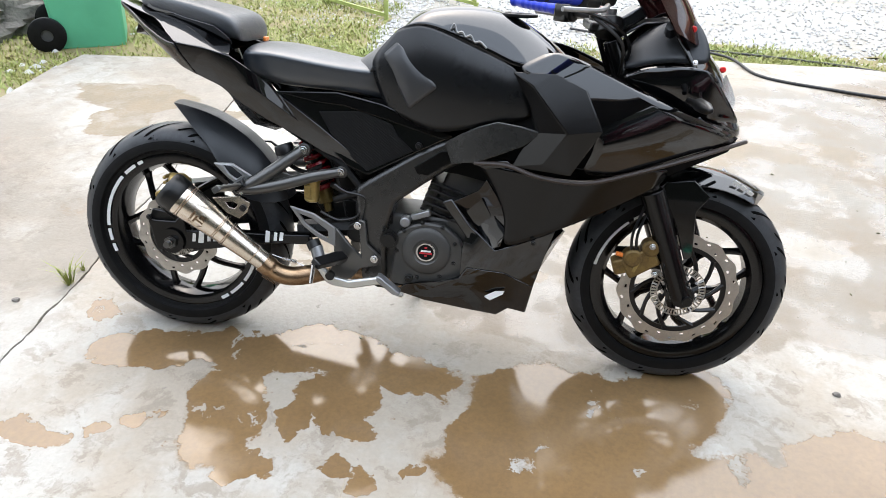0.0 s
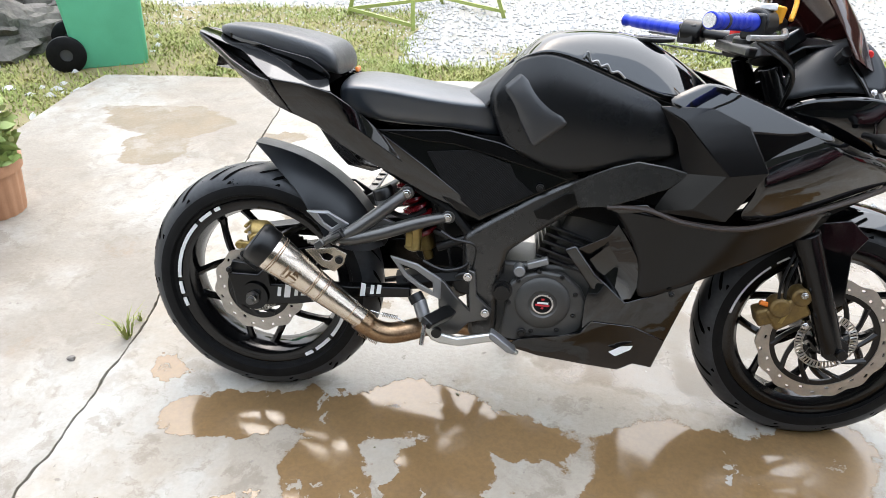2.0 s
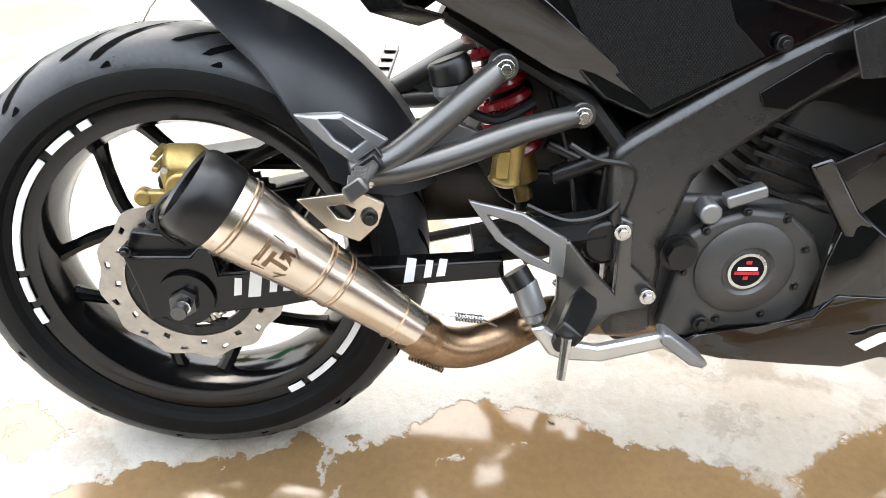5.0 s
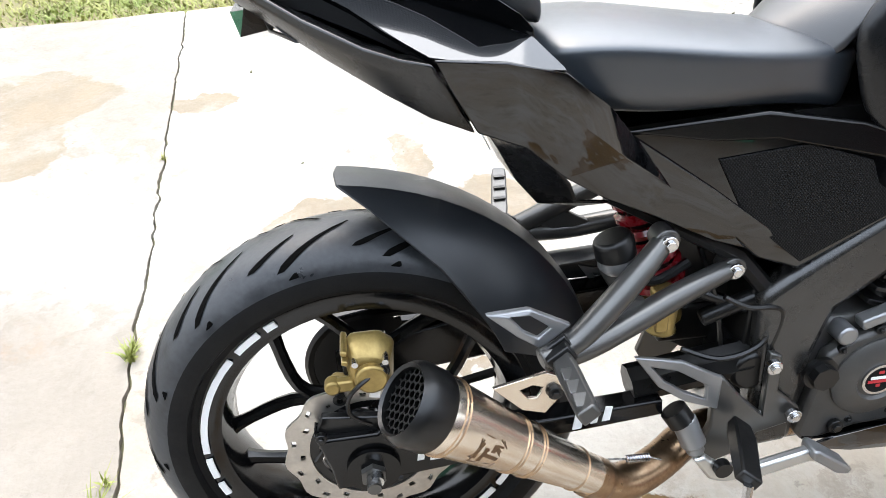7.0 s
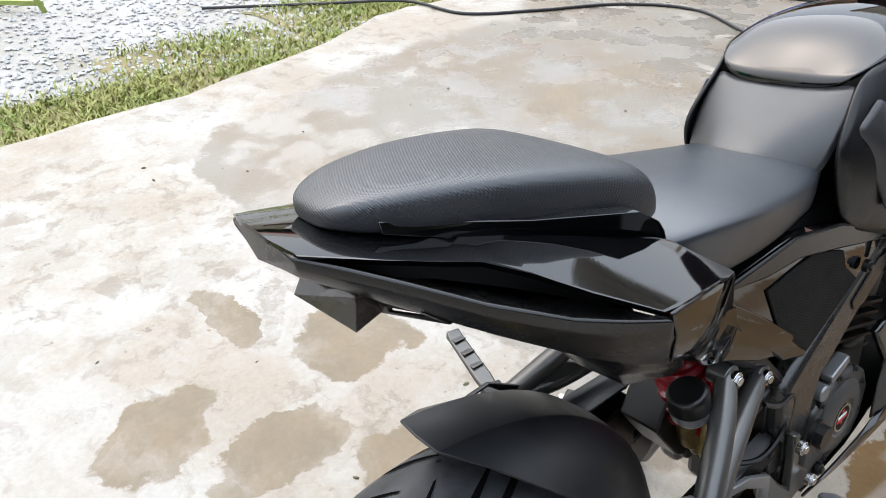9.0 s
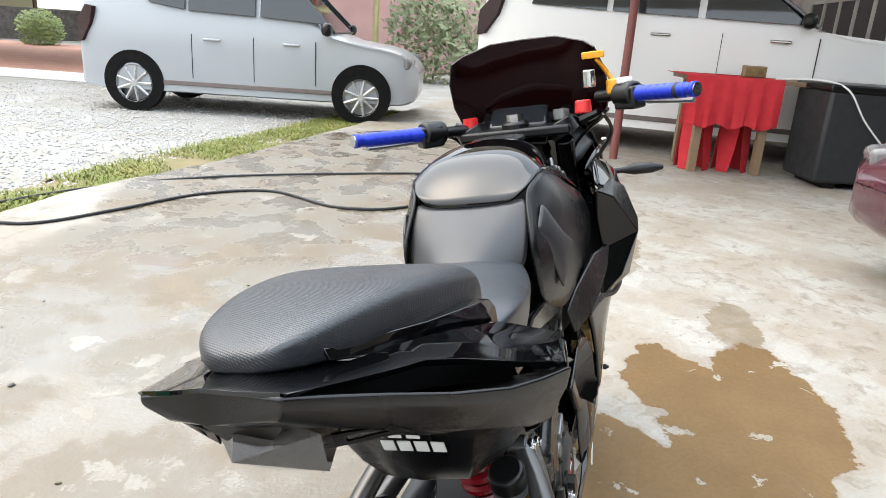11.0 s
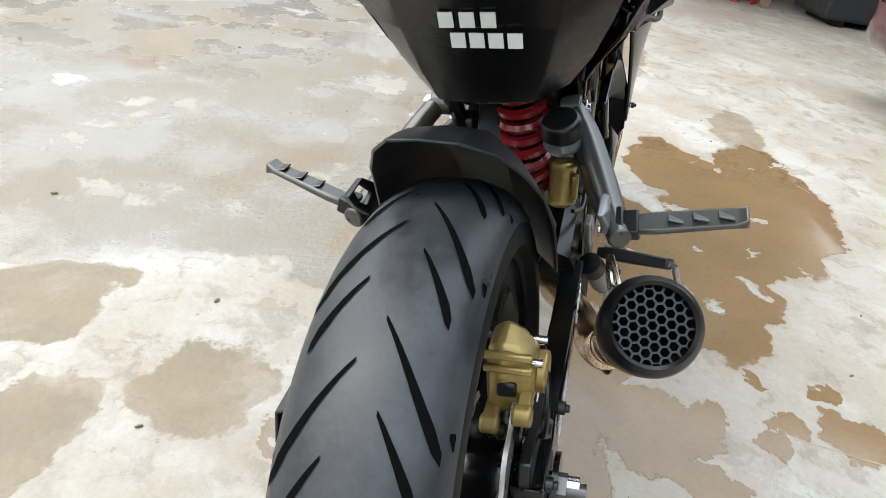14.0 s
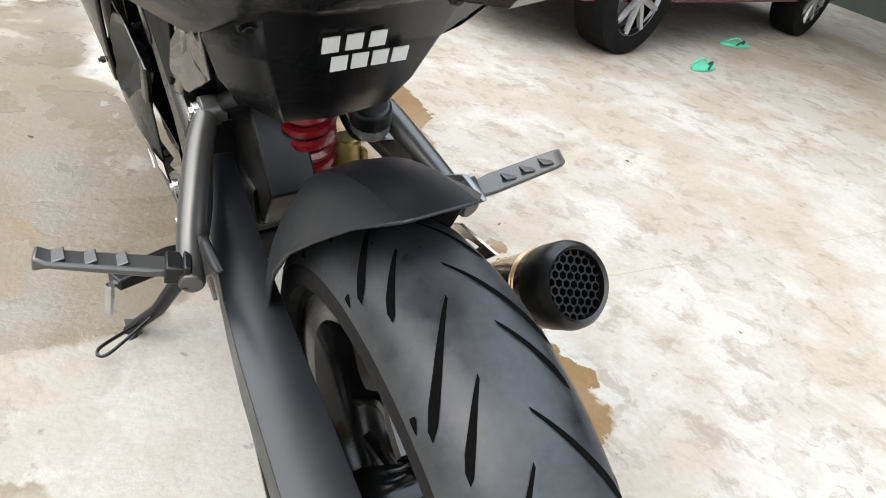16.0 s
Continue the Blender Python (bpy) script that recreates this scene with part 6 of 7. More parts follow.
case = part("clutch_cover", slabbed(CASE, (0, -0.022, 0)), GUNMETAL, bike, "dark grey round clutch cover", 0.006)
bx, bz = 0.684, 0.342
part("cover_ring", at(lathe([(0.064, 0.005), (0.064, -0.006), (0.056, -0.012), (0.034, -0.014), (0.03, -0.01), (0.0, -0.01), (0.0, 0.005)], 48, closed=False), bx, -0.094, bz), GUNMETAL, case)
badge = part("badge_ring", at(lathe([(0.021, 0.0), (0.025, 0.0), (0.025, -0.004), (0.021, -0.004)], 40), bx, -0.103, bz), CHROME, case, "chrome badge ring")
part("badge_face", at(drum(0.0212, 0.003, 36), bx, -0.1042, bz), DARK, case)
for dz, w, m in ((0.003, 0.026, WHITE), (-0.003, 0.032, BADGE_RED), (-0.01, 0.006, BADGE_RED), (0.012, 0.007, BADGE_RED)):
    part("badge_bar", at(block(w, 0.001, 0.0045), bx, -0.1062, bz + dz), m, case, "badge lettering as a plain bar")
for k, a in enumerate((20, 60, 100, 140, 185, 255, 300, 340)):
    bolt(case, (bx + 0.078 * math.cos(radians(a)), -0.09, bz + 0.078 * math.sin(radians(a))), 0.006, "dark cover bolt", material=BLACKMETAL)
bolt(case, (0.642, -0.098, 0.262), 0.011, "steel filler plug", material=BLACKMETAL)
part("engine_bracket", join(at(block(0.05, 0.02, 0.016), 0.665, -0.09, 0.438, 0, -20, 0), at(drum(0.014, 0.03, 12), 0.625, -0.085, 0.415)), GREY, bike, "", 0.003)
part("oil_cap", at(join(drum(0.018, 0.014, 8), at(drum(0.024, 0.006, 20), 0, 0.008, 0)), 0.588, -0.118, 0.37), BLACKMETAL, bike)
part("sump", at(block(0.28, 0.13, 0.06), 0.68, 0, 0.235), BLACKMETAL, bike, "", 0.012)
part("airbox", loft([[(0.5, -0.07, 0.72), (0.5, 0.07, 0.72), (0.5, 0.07, 0.56), (0.5, -0.07, 0.56)], [(0.75, -0.075, 0.72), (0.75, 0.075, 0.72), (0.75, 0.075, 0.55), (0.75, -0.075, 0.55)],
                     [(1.05, -0.1, 0.8), (1.05, 0.1, 0.8), (1.05, 0.1, 0.5), (1.05, -0.1, 0.5)]], closed=True, caps=True), DARK, bike)

# frame spars, mesh panels and trims on both sides
for s in (1, -1):
    spar = part("frame_spar", slabbed(flip([(0.490, -0.102, 0.492), (0.542, -0.102, 0.532), (0.640, -0.102, 0.598), (0.717, -0.102, 0.641), (0.843, -0.102, 0.698), (0.924, -0.102, 0.720), (0.968, -0.102, 0.700), (0.949, -0.102, 0.679), (0.851, -0.102, 0.636), (0.795, -0.102, 0.603), (0.726, -0.102, 0.562), (0.668, -0.102, 0.520), (0.596, -0.102, 0.462), (0.582, -0.102, 0.403), (0.577, -0.102, 0.364), (0.580, -0.102, 0.244), (0.515, -0.102, 0.237), (0.494, -0.102, 0.463)], s), (0, 0.04 * s, 0)), FRAME, bike, "dark grey painted frame spar", 0.012)
    part("spar_inlay", slabbed(flip([(0.643, -0.105, 0.565), (0.707, -0.105, 0.610), (0.740, -0.105, 0.616), (0.746, -0.105, 0.596), (0.679, -0.105, 0.547), (0.652, -0.105, 0.549)], s), (0, 0.003 * s, 0)), SATIN, spar, "", 0.001)
    part("spar_cover", thick(loft([flip([(0.719, -0.116, 0.637), (0.739, -0.125, 0.588)], s), flip([(0.756, -0.128, 0.662), (0.766, -0.136, 0.594)], s), flip([(0.798, -0.146, 0.687), (0.8, -0.15, 0.602)], s), flip([(0.844, -0.16, 0.705), (0.847, -0.166, 0.626)], s), flip([(0.9, -0.174, 0.701), (0.907, -0.178, 0.657)], s), flip([(0.937, -0.182, 0.694), (0.94, -0.182, 0.687)], s)]), 0.006), FRAME, spar, "dark grey pointed spar cover", 0.002, 50)
    side = part("side_panel", slabbed(flip([(0.278, -0.102, 0.720), (0.446, -0.102, 0.732), (0.559, -0.102, 0.711), (0.737, -0.102, 0.648), (0.705, -0.102, 0.632), (0.640, -0.102, 0.596), (0.525, -0.102, 0.531), (0.470, -0.102, 0.552), (0.389, -0.102, 0.625)], s), (0, 0.02 * s, 0)), GLOSS, bike, "glossy black triangular side panel", 0.004)
    part("mesh_insert", slabbed(flip([(0.401, -0.105, 0.683), (0.503, -0.105, 0.693), (0.584, -0.105, 0.667), (0.599, -0.105, 0.638), (0.640, -0.105, 0.605), (0.524, -0.105, 0.543), (0.446, -0.105, 0.605)], s), (0, 0.003 * s, 0)), MESHPAD, side, "fine black grip mesh", 0.001)
    part("trim_strip", slabbed(flip([(0.285, -0.108, 0.724), (0.447, -0.108, 0.734), (0.559, -0.108, 0.714), (0.736, -0.108, 0.652), (0.708, -0.108, 0.640), (0.573, -0.108, 0.675), (0.462, -0.108, 0.702), (0.393, -0.108, 0.705)], s), (0, 0.008 * s, 0)), SATIN, side, "satin brown-black trim strip", 0.003)
    bolt(side, flip([(0.653, -0.106, 0.62)], s)[0], 0.009, "black panel screw", axis=(0, -s, 0), material=BLACKMETAL)

# tank
SIDE = [[(0.585, -0.085, 0.886), (0.552, -0.095, 0.846), (0.524, -0.1, 0.812), (0.542, -0.1, 0.762), (0.566, -0.1, 0.705)],
        [(0.619, -0.1, 0.899), (0.614, -0.112, 0.863), (0.595, -0.122, 0.809), (0.605, -0.122, 0.745), (0.631, -0.112, 0.679)],
        [(0.657, -0.108, 0.907), (0.66, -0.125, 0.874), (0.661, -0.138, 0.815), (0.672, -0.136, 0.744), (0.69, -0.12, 0.655)],
        [(0.745, -0.118, 0.875), (0.746, -0.135, 0.85), (0.751, -0.148, 0.799), (0.759, -0.146, 0.736), (0.767, -0.135, 0.676)],
        [(0.832, -0.125, 0.842), (0.837, -0.14, 0.822), (0.843, -0.15, 0.789), (0.85, -0.15, 0.747), (0.857, -0.145, 0.702)],
        [(0.874, -0.14, 0.822), (0.888, -0.148, 0.8), (0.902, -0.155, 0.771), (0.914, -0.155, 0.744), (0.923, -0.152, 0.717)]]
CROWN = [[(0.572, 0, 0.868), (0.574, -0.04, 0.866), (0.578, -0.068, 0.872), (0.585, -0.087, 0.887)],
         [(0.618, 0, 0.925), (0.62, -0.045, 0.922), (0.62, -0.078, 0.915), (0.619, -0.102, 0.9)],
         [(0.66, 0, 0.94), (0.66, -0.05, 0.938), (0.658, -0.085, 0.93), (0.657, -0.11, 0.908)],
         [(0.735, 0, 0.949), (0.737, -0.055, 0.945), (0.74, -0.092, 0.925), (0.745, -0.12, 0.876)],
         [(0.82, 0, 0.945), (0.822, -0.06, 0.938), (0.826, -0.098, 0.9), (0.832, -0.127, 0.843)],
         [(0.875, 0, 0.925), (0.875, -0.06, 0.917), (0.875, -0.105, 0.875), (0.876, -0.14, 0.824)],
         [(0.945, 0, 0.885), (0.945, -0.055, 0.875), (0.944, -0.095, 0.855), (0.943, -0.125, 0.83)],
         [(0.99, 0, 0.85), (0.99, -0.05, 0.84), (0.99, -0.08, 0.825), (0.99, -0.1, 0.81)]]
PAD = ((0.558, -0.106, 0.831), (0.591, -0.11, 0.862), (0.696, -0.143, 0.769), (0.628, -0.129, 0.71))
tank = panel("tank_top", mirrored_rows(CROWN), GLOSS, bike, "glossy black fuel tank")
for s in (1, -1):
    panel("tank_side", [flip(r, s) for r in SIDE], TANKSIDE, bike, "satin black tank side cover")
    pad = []
    for u in range(8):
        row = []
        for v in range(8):
            p, q = u / 7, v / 7
            x, y, z = ((PAD[0][k] * (1 - q) + PAD[1][k] * q) * (1 - p) + (PAD[3][k] * (1 - q) + PAD[2][k] * q) * p for k in range(3))
            edge = min(1.0, 4.5 * min(p, 1 - p, q, 1 - q))
            row.append((x, y - 0.006 * edge - 0.003 * math.sin(math.pi * p) * math.sin(math.pi * q), z))
        pad.append(flip(row, s))
    panel("knee_pad", pad, KNEE, bike, "matt grey-black knee grip panel", 0.003, 1)
    script = [(0.715, -0.116, 0.899), (0.722, -0.114, 0.91), (0.73, -0.118, 0.892), (0.742, -0.119, 0.894), (0.75, -0.121, 0.884), (0.762, -0.121, 0.888), (0.772, -0.123, 0.874), (0.785, -0.125, 0.876), (0.8, -0.127, 0.863)]
    part("tank_script", tube(smooth_path(flip(script, s), 4), 0.0026, 6), SILVER, tank, "raised silver script as a plain wavy shape")
part("fuel_cap", at(join(at(drum(0.05, 0.008, 32), 0, 0, 0), at(drum(0.032, 0.012, 32), 0, 0, 0)), 0.86, 0, 0.935, 90, 0, 0), BLACKMETAL, bike, "", 0.002)
panel("seat_bridge", mirrored_rows([[(0.478, 0, 0.8), (0.48, -0.03, 0.8), (0.5, -0.06, 0.79), (0.52, -0.085, 0.775)], [(0.505, 0, 0.822), (0.507, -0.035, 0.82), (0.52, -0.066, 0.812), (0.536, -0.09, 0.8)], [(0.54, 0, 0.846), (0.542, -0.04, 0.845), (0.55, -0.072, 0.84), (0.56, -0.094, 0.84)], [(0.574, 0, 0.866), (0.575, -0.042, 0.866), (0.58, -0.07, 0.87), (0.588, -0.09, 0.876)]]), KNEE, bike, "matt black cover between seat and tank", 0.005)

# seats
def cushion(name, rows, material, label):
    """A padded seat lofted through half sections and rounded."""
    ob = part(name, loft(mirrored_rows(rows), closed=True, caps=True), material, bike, label, 0, 60)
    sub = ob.modifiers.new("round", "SUBSURF")
    sub.levels = sub.render_levels = 2
    return ob


def cushion_row(x, w, top, base, drop=0.012):
    return [(x, 0, top), (x, -w * 0.6, top - 0.001), (x, -w * 0.9, top - drop * 0.3), (x, -w * 0.985, top - drop), (x, -w, (top + base) / 2), (x, -w * 0.99, base), (x, -w * 0.5, base - 0.002), (x, 0, base - 0.002)]


cushion("passenger_seat", [cushion_row(-0.083, 0.012, 0.914, 0.905, 0.003), cushion_row(-0.079, 0.028, 0.92, 0.902, 0.006), cushion_row(-0.055, 0.048, 0.926, 0.895, 0.009), cushion_row(-0.02, 0.062, 0.927, 0.887, 0.01),
                           cushion_row(0.03, 0.077, 0.925, 0.874, 0.011), cushion_row(0.08, 0.089, 0.918, 0.86, 0.012), cushion_row(0.13, 0.099, 0.91, 0.848, 0.013), cushion_row(0.168, 0.105, 0.901, 0.84, 0.014), cushion_row(0.188, 0.104, 0.892, 0.836, 0.016),
                           cushion_row(0.2, 0.098, 0.874, 0.833, 0.014), cushion_row(0.205, 0.09, 0.852, 0.832, 0.008)], SEAT,
        "grey-black textured vinyl passenger seat")
def saddle_row(x, w, top, base):
    """A flat-topped section that falls off sharply at its side edge."""
    return [(x, 0, top), (x, -w * 0.55, top - 0.003), (x, -w * 0.9, top - 0.012), (x, -w * 0.985, top - 0.017), (x, -w * 1.0, top - 0.024), (x, -w * 0.97, (top + base) / 2), (x, -w * 0.93, base), (x, -w * 0.4, base - 0.002), (x, 0, base - 0.002)]


cushion("rider_seat", [saddle_row(0.2, 0.08, 0.812, 0.78), saddle_row(0.208, 0.095, 0.824, 0.765), saddle_row(0.225, 0.112, 0.831, 0.75), saddle_row(0.28, 0.122, 0.832, 0.74), saddle_row(0.34, 0.123, 0.825, 0.735), saddle_row(0.42, 0.114, 0.813, 0.733),
                       saddle_row(0.49, 0.097, 0.805, 0.728), saddle_row(0.54, 0.082, 0.802, 0.715), saddle_row(0.57, 0.07, 0.795, 0.71)], SEAT_PLAIN, "grey-black smooth vinyl rider seat")
part("seat_tab", at(block(0.008, 0.03, 0.012), 0.214, 0.05, 0.832), ORANGE, bike, "small orange tab", 0.003)

# tail: flat side wings over open intakes, and a smooth shell beneath
def wing(x, y, lift=0.0):
    return x, y, 0.907 - 0.221 * (x + 0.116) + 0.197 * (y + 0.055) + lift


def lopsided(pts, narrow):
    """The left side of the tail sits a little closer in than the right."""
    return [(x, -y * (narrow + (1 - narrow) * min(1.0, max(0.0, (x - 0.2) / 0.2))), z) for x, y, z in pts]


EDGES = (((-0.122, -0.024), (-0.1165, -0.055), -0.001, -0.004), ((-0.072, -0.036), (-0.072, -0.075), 0.0, -0.003), ((-0.03, -0.056), (-0.032, -0.093), 0.002, 0.0), ((0.0, -0.073), (-0.005, -0.105), 0.004, 0.006), ((0.03, -0.082), (0.021, -0.128), 0.003, 0.008),
         ((0.06, -0.091), (0.048, -0.158), 0.0, 0.009), ((0.09, -0.1), (0.083, -0.192), -0.002, 0.009), ((0.15, -0.114), (0.15, -0.186), -0.003, 0.006), ((0.188, -0.12), (0.205, -0.172), -0.003, 0.002))
up = []
for a, b, drop, rise in EDGES:
    p, q = wing(*a, rise), wing(*b, drop)
    dip = 0.012 * min(1.0, max(0.0, (p[0] + 0.035) / 0.06))
    half = [(p[0], 0, p[2] + 0.002 - dip), (p[0], p[1] + 0.012, p[2] + 0.001 - dip), p, (q[0], q[1] + 0.004, q[2] + 0.001), q, (q[0] + 0.002, q[1] + 0.004, q[2] - 0.006)]
    up.append(lopsided(half[:0:-1], 0.93) + half)
part("tail_cowl", thick(loft(up), 0.003), GLOSS, bike, "glossy black tail cowl with flat wings", 0.001, 14)
SHELL = (((-0.121, 0, 0.9115), (-0.1185, -0.053, 0.9055), (-0.12, -0.051, 0.899), (-0.115, -0.045, 0.886), (-0.12, 0, 0.887)),
         ((-0.09, 0, 0.88), (-0.092, -0.069, 0.894), (-0.091, -0.07, 0.884), (-0.08, -0.06, 0.863), (-0.088, 0, 0.866)),
         ((-0.06, 0, 0.862), (-0.058, -0.097, 0.878), (-0.056, -0.098, 0.867), (-0.043, -0.084, 0.841), (-0.05, 0, 0.847)),
         ((-0.02, 0, 0.845), (-0.02, -0.128, 0.859), (-0.017, -0.129, 0.847), (0.0, -0.112, 0.816), (0.0, 0, 0.823)),
         ((0.03, 0, 0.82), (0.03, -0.158, 0.838), (0.034, -0.159, 0.825), (0.05, -0.143, 0.789), (0.06, 0, 0.797)),
         ((0.06, 0, 0.805), (0.06, -0.178, 0.831), (0.068, -0.178, 0.814), (0.086, -0.16, 0.771), (0.09, 0, 0.785)),
         ((0.09, 0, 0.79), (0.085, -0.2, 0.83), (0.094, -0.193, 0.806), (0.125, -0.17, 0.757), (0.12, 0, 0.772)))
rings = [[top, lip, mid, low, bot] + lopsided([low], 0.76) + lopsided([mid, lip], 0.93) for top, lip, mid, low, bot in SHELL]
part("tail_rim", loft(rings, closed=True, caps=True), TAILPLASTIC, bike, "satin black tail shell", 0.003, 50)
core = [[(x, 0, z + 0.004), (x, y + 0.008, z), (x + 0.01, y, z - 0.03), (x + 0.02, 0, z - 0.06)] for x, y, z in ((-0.1, -0.03, 0.897), (-0.03, -0.062, 0.884), (0.02, -0.09, 0.866), (0.06, -0.118, 0.851), (0.094, -0.15, 0.838))]
part("intake_core", loft(mirrored_rows(core), closed=True, caps=True), BLACKMETAL, bike, "dark side intake")
for s in (1, -1):
    part("tail_rail", thick(loft([flip([(-0.05, -0.043, 0.907), (-0.05, -0.049, 0.906), (-0.05, -0.052, 0.897)], s), flip([(0.01, -0.062, 0.895), (0.01, -0.07, 0.892), (0.01, -0.07, 0.877)], s), flip([(0.06, -0.077, 0.884), (0.06, -0.088, 0.881), (0.06, -0.085, 0.862)], s),
                                  flip([(0.145, -0.105, 0.87), (0.15, -0.119, 0.867), (0.15, -0.106, 0.838)], s), flip([(0.17, -0.108, 0.852), (0.176, -0.118, 0.85), (0.174, -0.112, 0.834)], s), flip([(0.186, -0.106, 0.837), (0.19, -0.114, 0.835), (0.19, -0.116, 0.827)], s)]), 0.003), GLOSS, bike, "glossy black grab rail ridge", 0.0008, 30)
    flank = [[(0.087, -0.196, 0.832), (0.1, -0.192, 0.806), (0.126, -0.171, 0.758)], [(0.15, -0.187, 0.824), (0.16, -0.18, 0.785), (0.175, -0.16, 0.735)],
             [(0.206, -0.172, 0.808), (0.226, -0.162, 0.755), (0.22, -0.142, 0.693)], [(0.26, -0.14, 0.765), (0.285, -0.13, 0.705), (0.272, -0.118, 0.655)],
             [(0.3, -0.112, 0.72), (0.345, -0.108, 0.66), (0.335, -0.104, 0.622)], [(0.4, -0.108, 0.65), (0.43, -0.106, 0.6), (0.41, -0.098, 0.581)], [(0.5, -0.104, 0.575), (0.51, -0.104, 0.56), (0.5, -0.095, 0.548)]]
    part("tail_side", thick(loft([flip(r, 1) if s > 0 else lopsided(r, 0.71) for r in flank]), 0.004), GLOSS, bike, "glossy black tail side panel", 0.0015, 32)
under = [[(-0.025, 0, 0.832), (-0.022, -0.05, 0.832), (-0.005, -0.08, 0.827)], [(0.02, 0, 0.803), (0.02, -0.085, 0.804), (0.035, -0.128, 0.803)],
         [(0.09, 0, 0.775), (0.095, -0.1, 0.776), (0.105, -0.156, 0.775)], [(0.137, 0, 0.757), (0.138, -0.092, 0.759), (0.15, -0.148, 0.757)], [(0.158, 0, 0.72), (0.162, -0.084, 0.716), (0.198, -0.134, 0.72)], [(0.182, 0, 0.668), (0.188, -0.07, 0.668), (0.235, -0.112, 0.675)], [(0.212, 0, 0.63), (0.216, -0.056, 0.632), (0.25, -0.09, 0.645)], [(0.27, 0, 0.614), (0.27, -0.045, 0.618), (0.295, -0.072, 0.632)]]
undertail = part("undertail", thick(loft([lopsided(r[:0:-1], 0.79) + r for r in under]), 0.004), TAILPLASTIC, bike, "satin black undertail panel", 0.003, 50)
for s in (1, -1):
    bolt(undertail, (0.138, -0.086 * s, 0.758), 0.008, "black panel screw", axis=(-0.8, 0, -0.5), material=BLACKMETAL)
for dx, dy, r in ((0.01, -0.012, 0.009), (0.018, -0.042, 0.0115), (0.024, -0.07, 0.008)):
    part("screw_recess", aimed(lathe([(0.0, 0.0), (r * 0.6, 0.0), (r * 0.7, -0.003), (r, -0.003), (r, 0.004), (0.0, 0.004)], 24, closed=False), (dx, dy, 0.81 - 0.42 * (dx - 0.01) - 0.001), (dx + 0.45, dy, 0.81 + 0.9)), BLACKMETAL, undertail, "round dark screw recess")
# registration characters as plain bars
slope = Vector((0.41, 0, -0.91)).normalized()
for row, (cells, y0) in enumerate(((3, 0.019), (4, 0.0095))):
    for k in range(cells):
        p = Vector((0.1475, y0 - (0.0205 if row == 0 else 0.0185) * k, 0.7245)) + slope * (0.0225 * row)
        part("plate_bar", moved(block(0.0012, 0.0145, 0.0165), Matrix.Translation(p) @ pose(0, 0, 0, 0, -24.3, 0)), WHITE, undertail, "white registration character as a plain bar")
# tail lamp
lamp_rows = [[(-0.078, 0.012, 0.875), (-0.045, 0.06, 0.858), (-0.05, 0.052, 0.83), (-0.067, -0.001, 0.821), (-0.084, -0.055, 0.833), (-0.078, -0.05, 0.857)],
             [(-0.038, 0.006, 0.868), (-0.034, 0.046, 0.858), (-0.032, 0.044, 0.84), (-0.036, 0.0, 0.834), (-0.038, -0.046, 0.84), (-0.038, -0.044, 0.856)]]
lamp = part("tail_lamp", loft([[(-0.1, 0.006, 0.847)] * 6] + lamp_rows, closed=True), SMOKE, bike, "smoked faceted tail lamp", 0.001, 10)
part("lamp_back", at(block(0.008, 0.082, 0.036), -0.042, 0, 0.848), BLACKMETAL, lamp)
for dy, dz, tilt in ((0.022, 0.85, 25), (-0.022, 0.85, -25), (0.0, 0.838, 0)):
    part("reflector", at(block(0.006, 0.034, 0.014), -0.052, dy, dz, 0, 20, tilt), CHROME, lamp, "bright inner reflector")
for s in (1, -1):
    part("lamp_bracket", framed(flip([(-0.062, -0.045, 0.846), (-0.046, -0.088, 0.846), (-0.03, -0.094, 0.832), (-0.058, -0.045, 0.834)], s), flip([(-0.058, -0.056, 0.8435), (-0.046, -0.08, 0.843), (-0.038, -0.082, 0.8365), (-0.056, -0.056, 0.838)], s), (0.004, 0, 0)), BLACKMETAL, lamp, "", 0.0005)

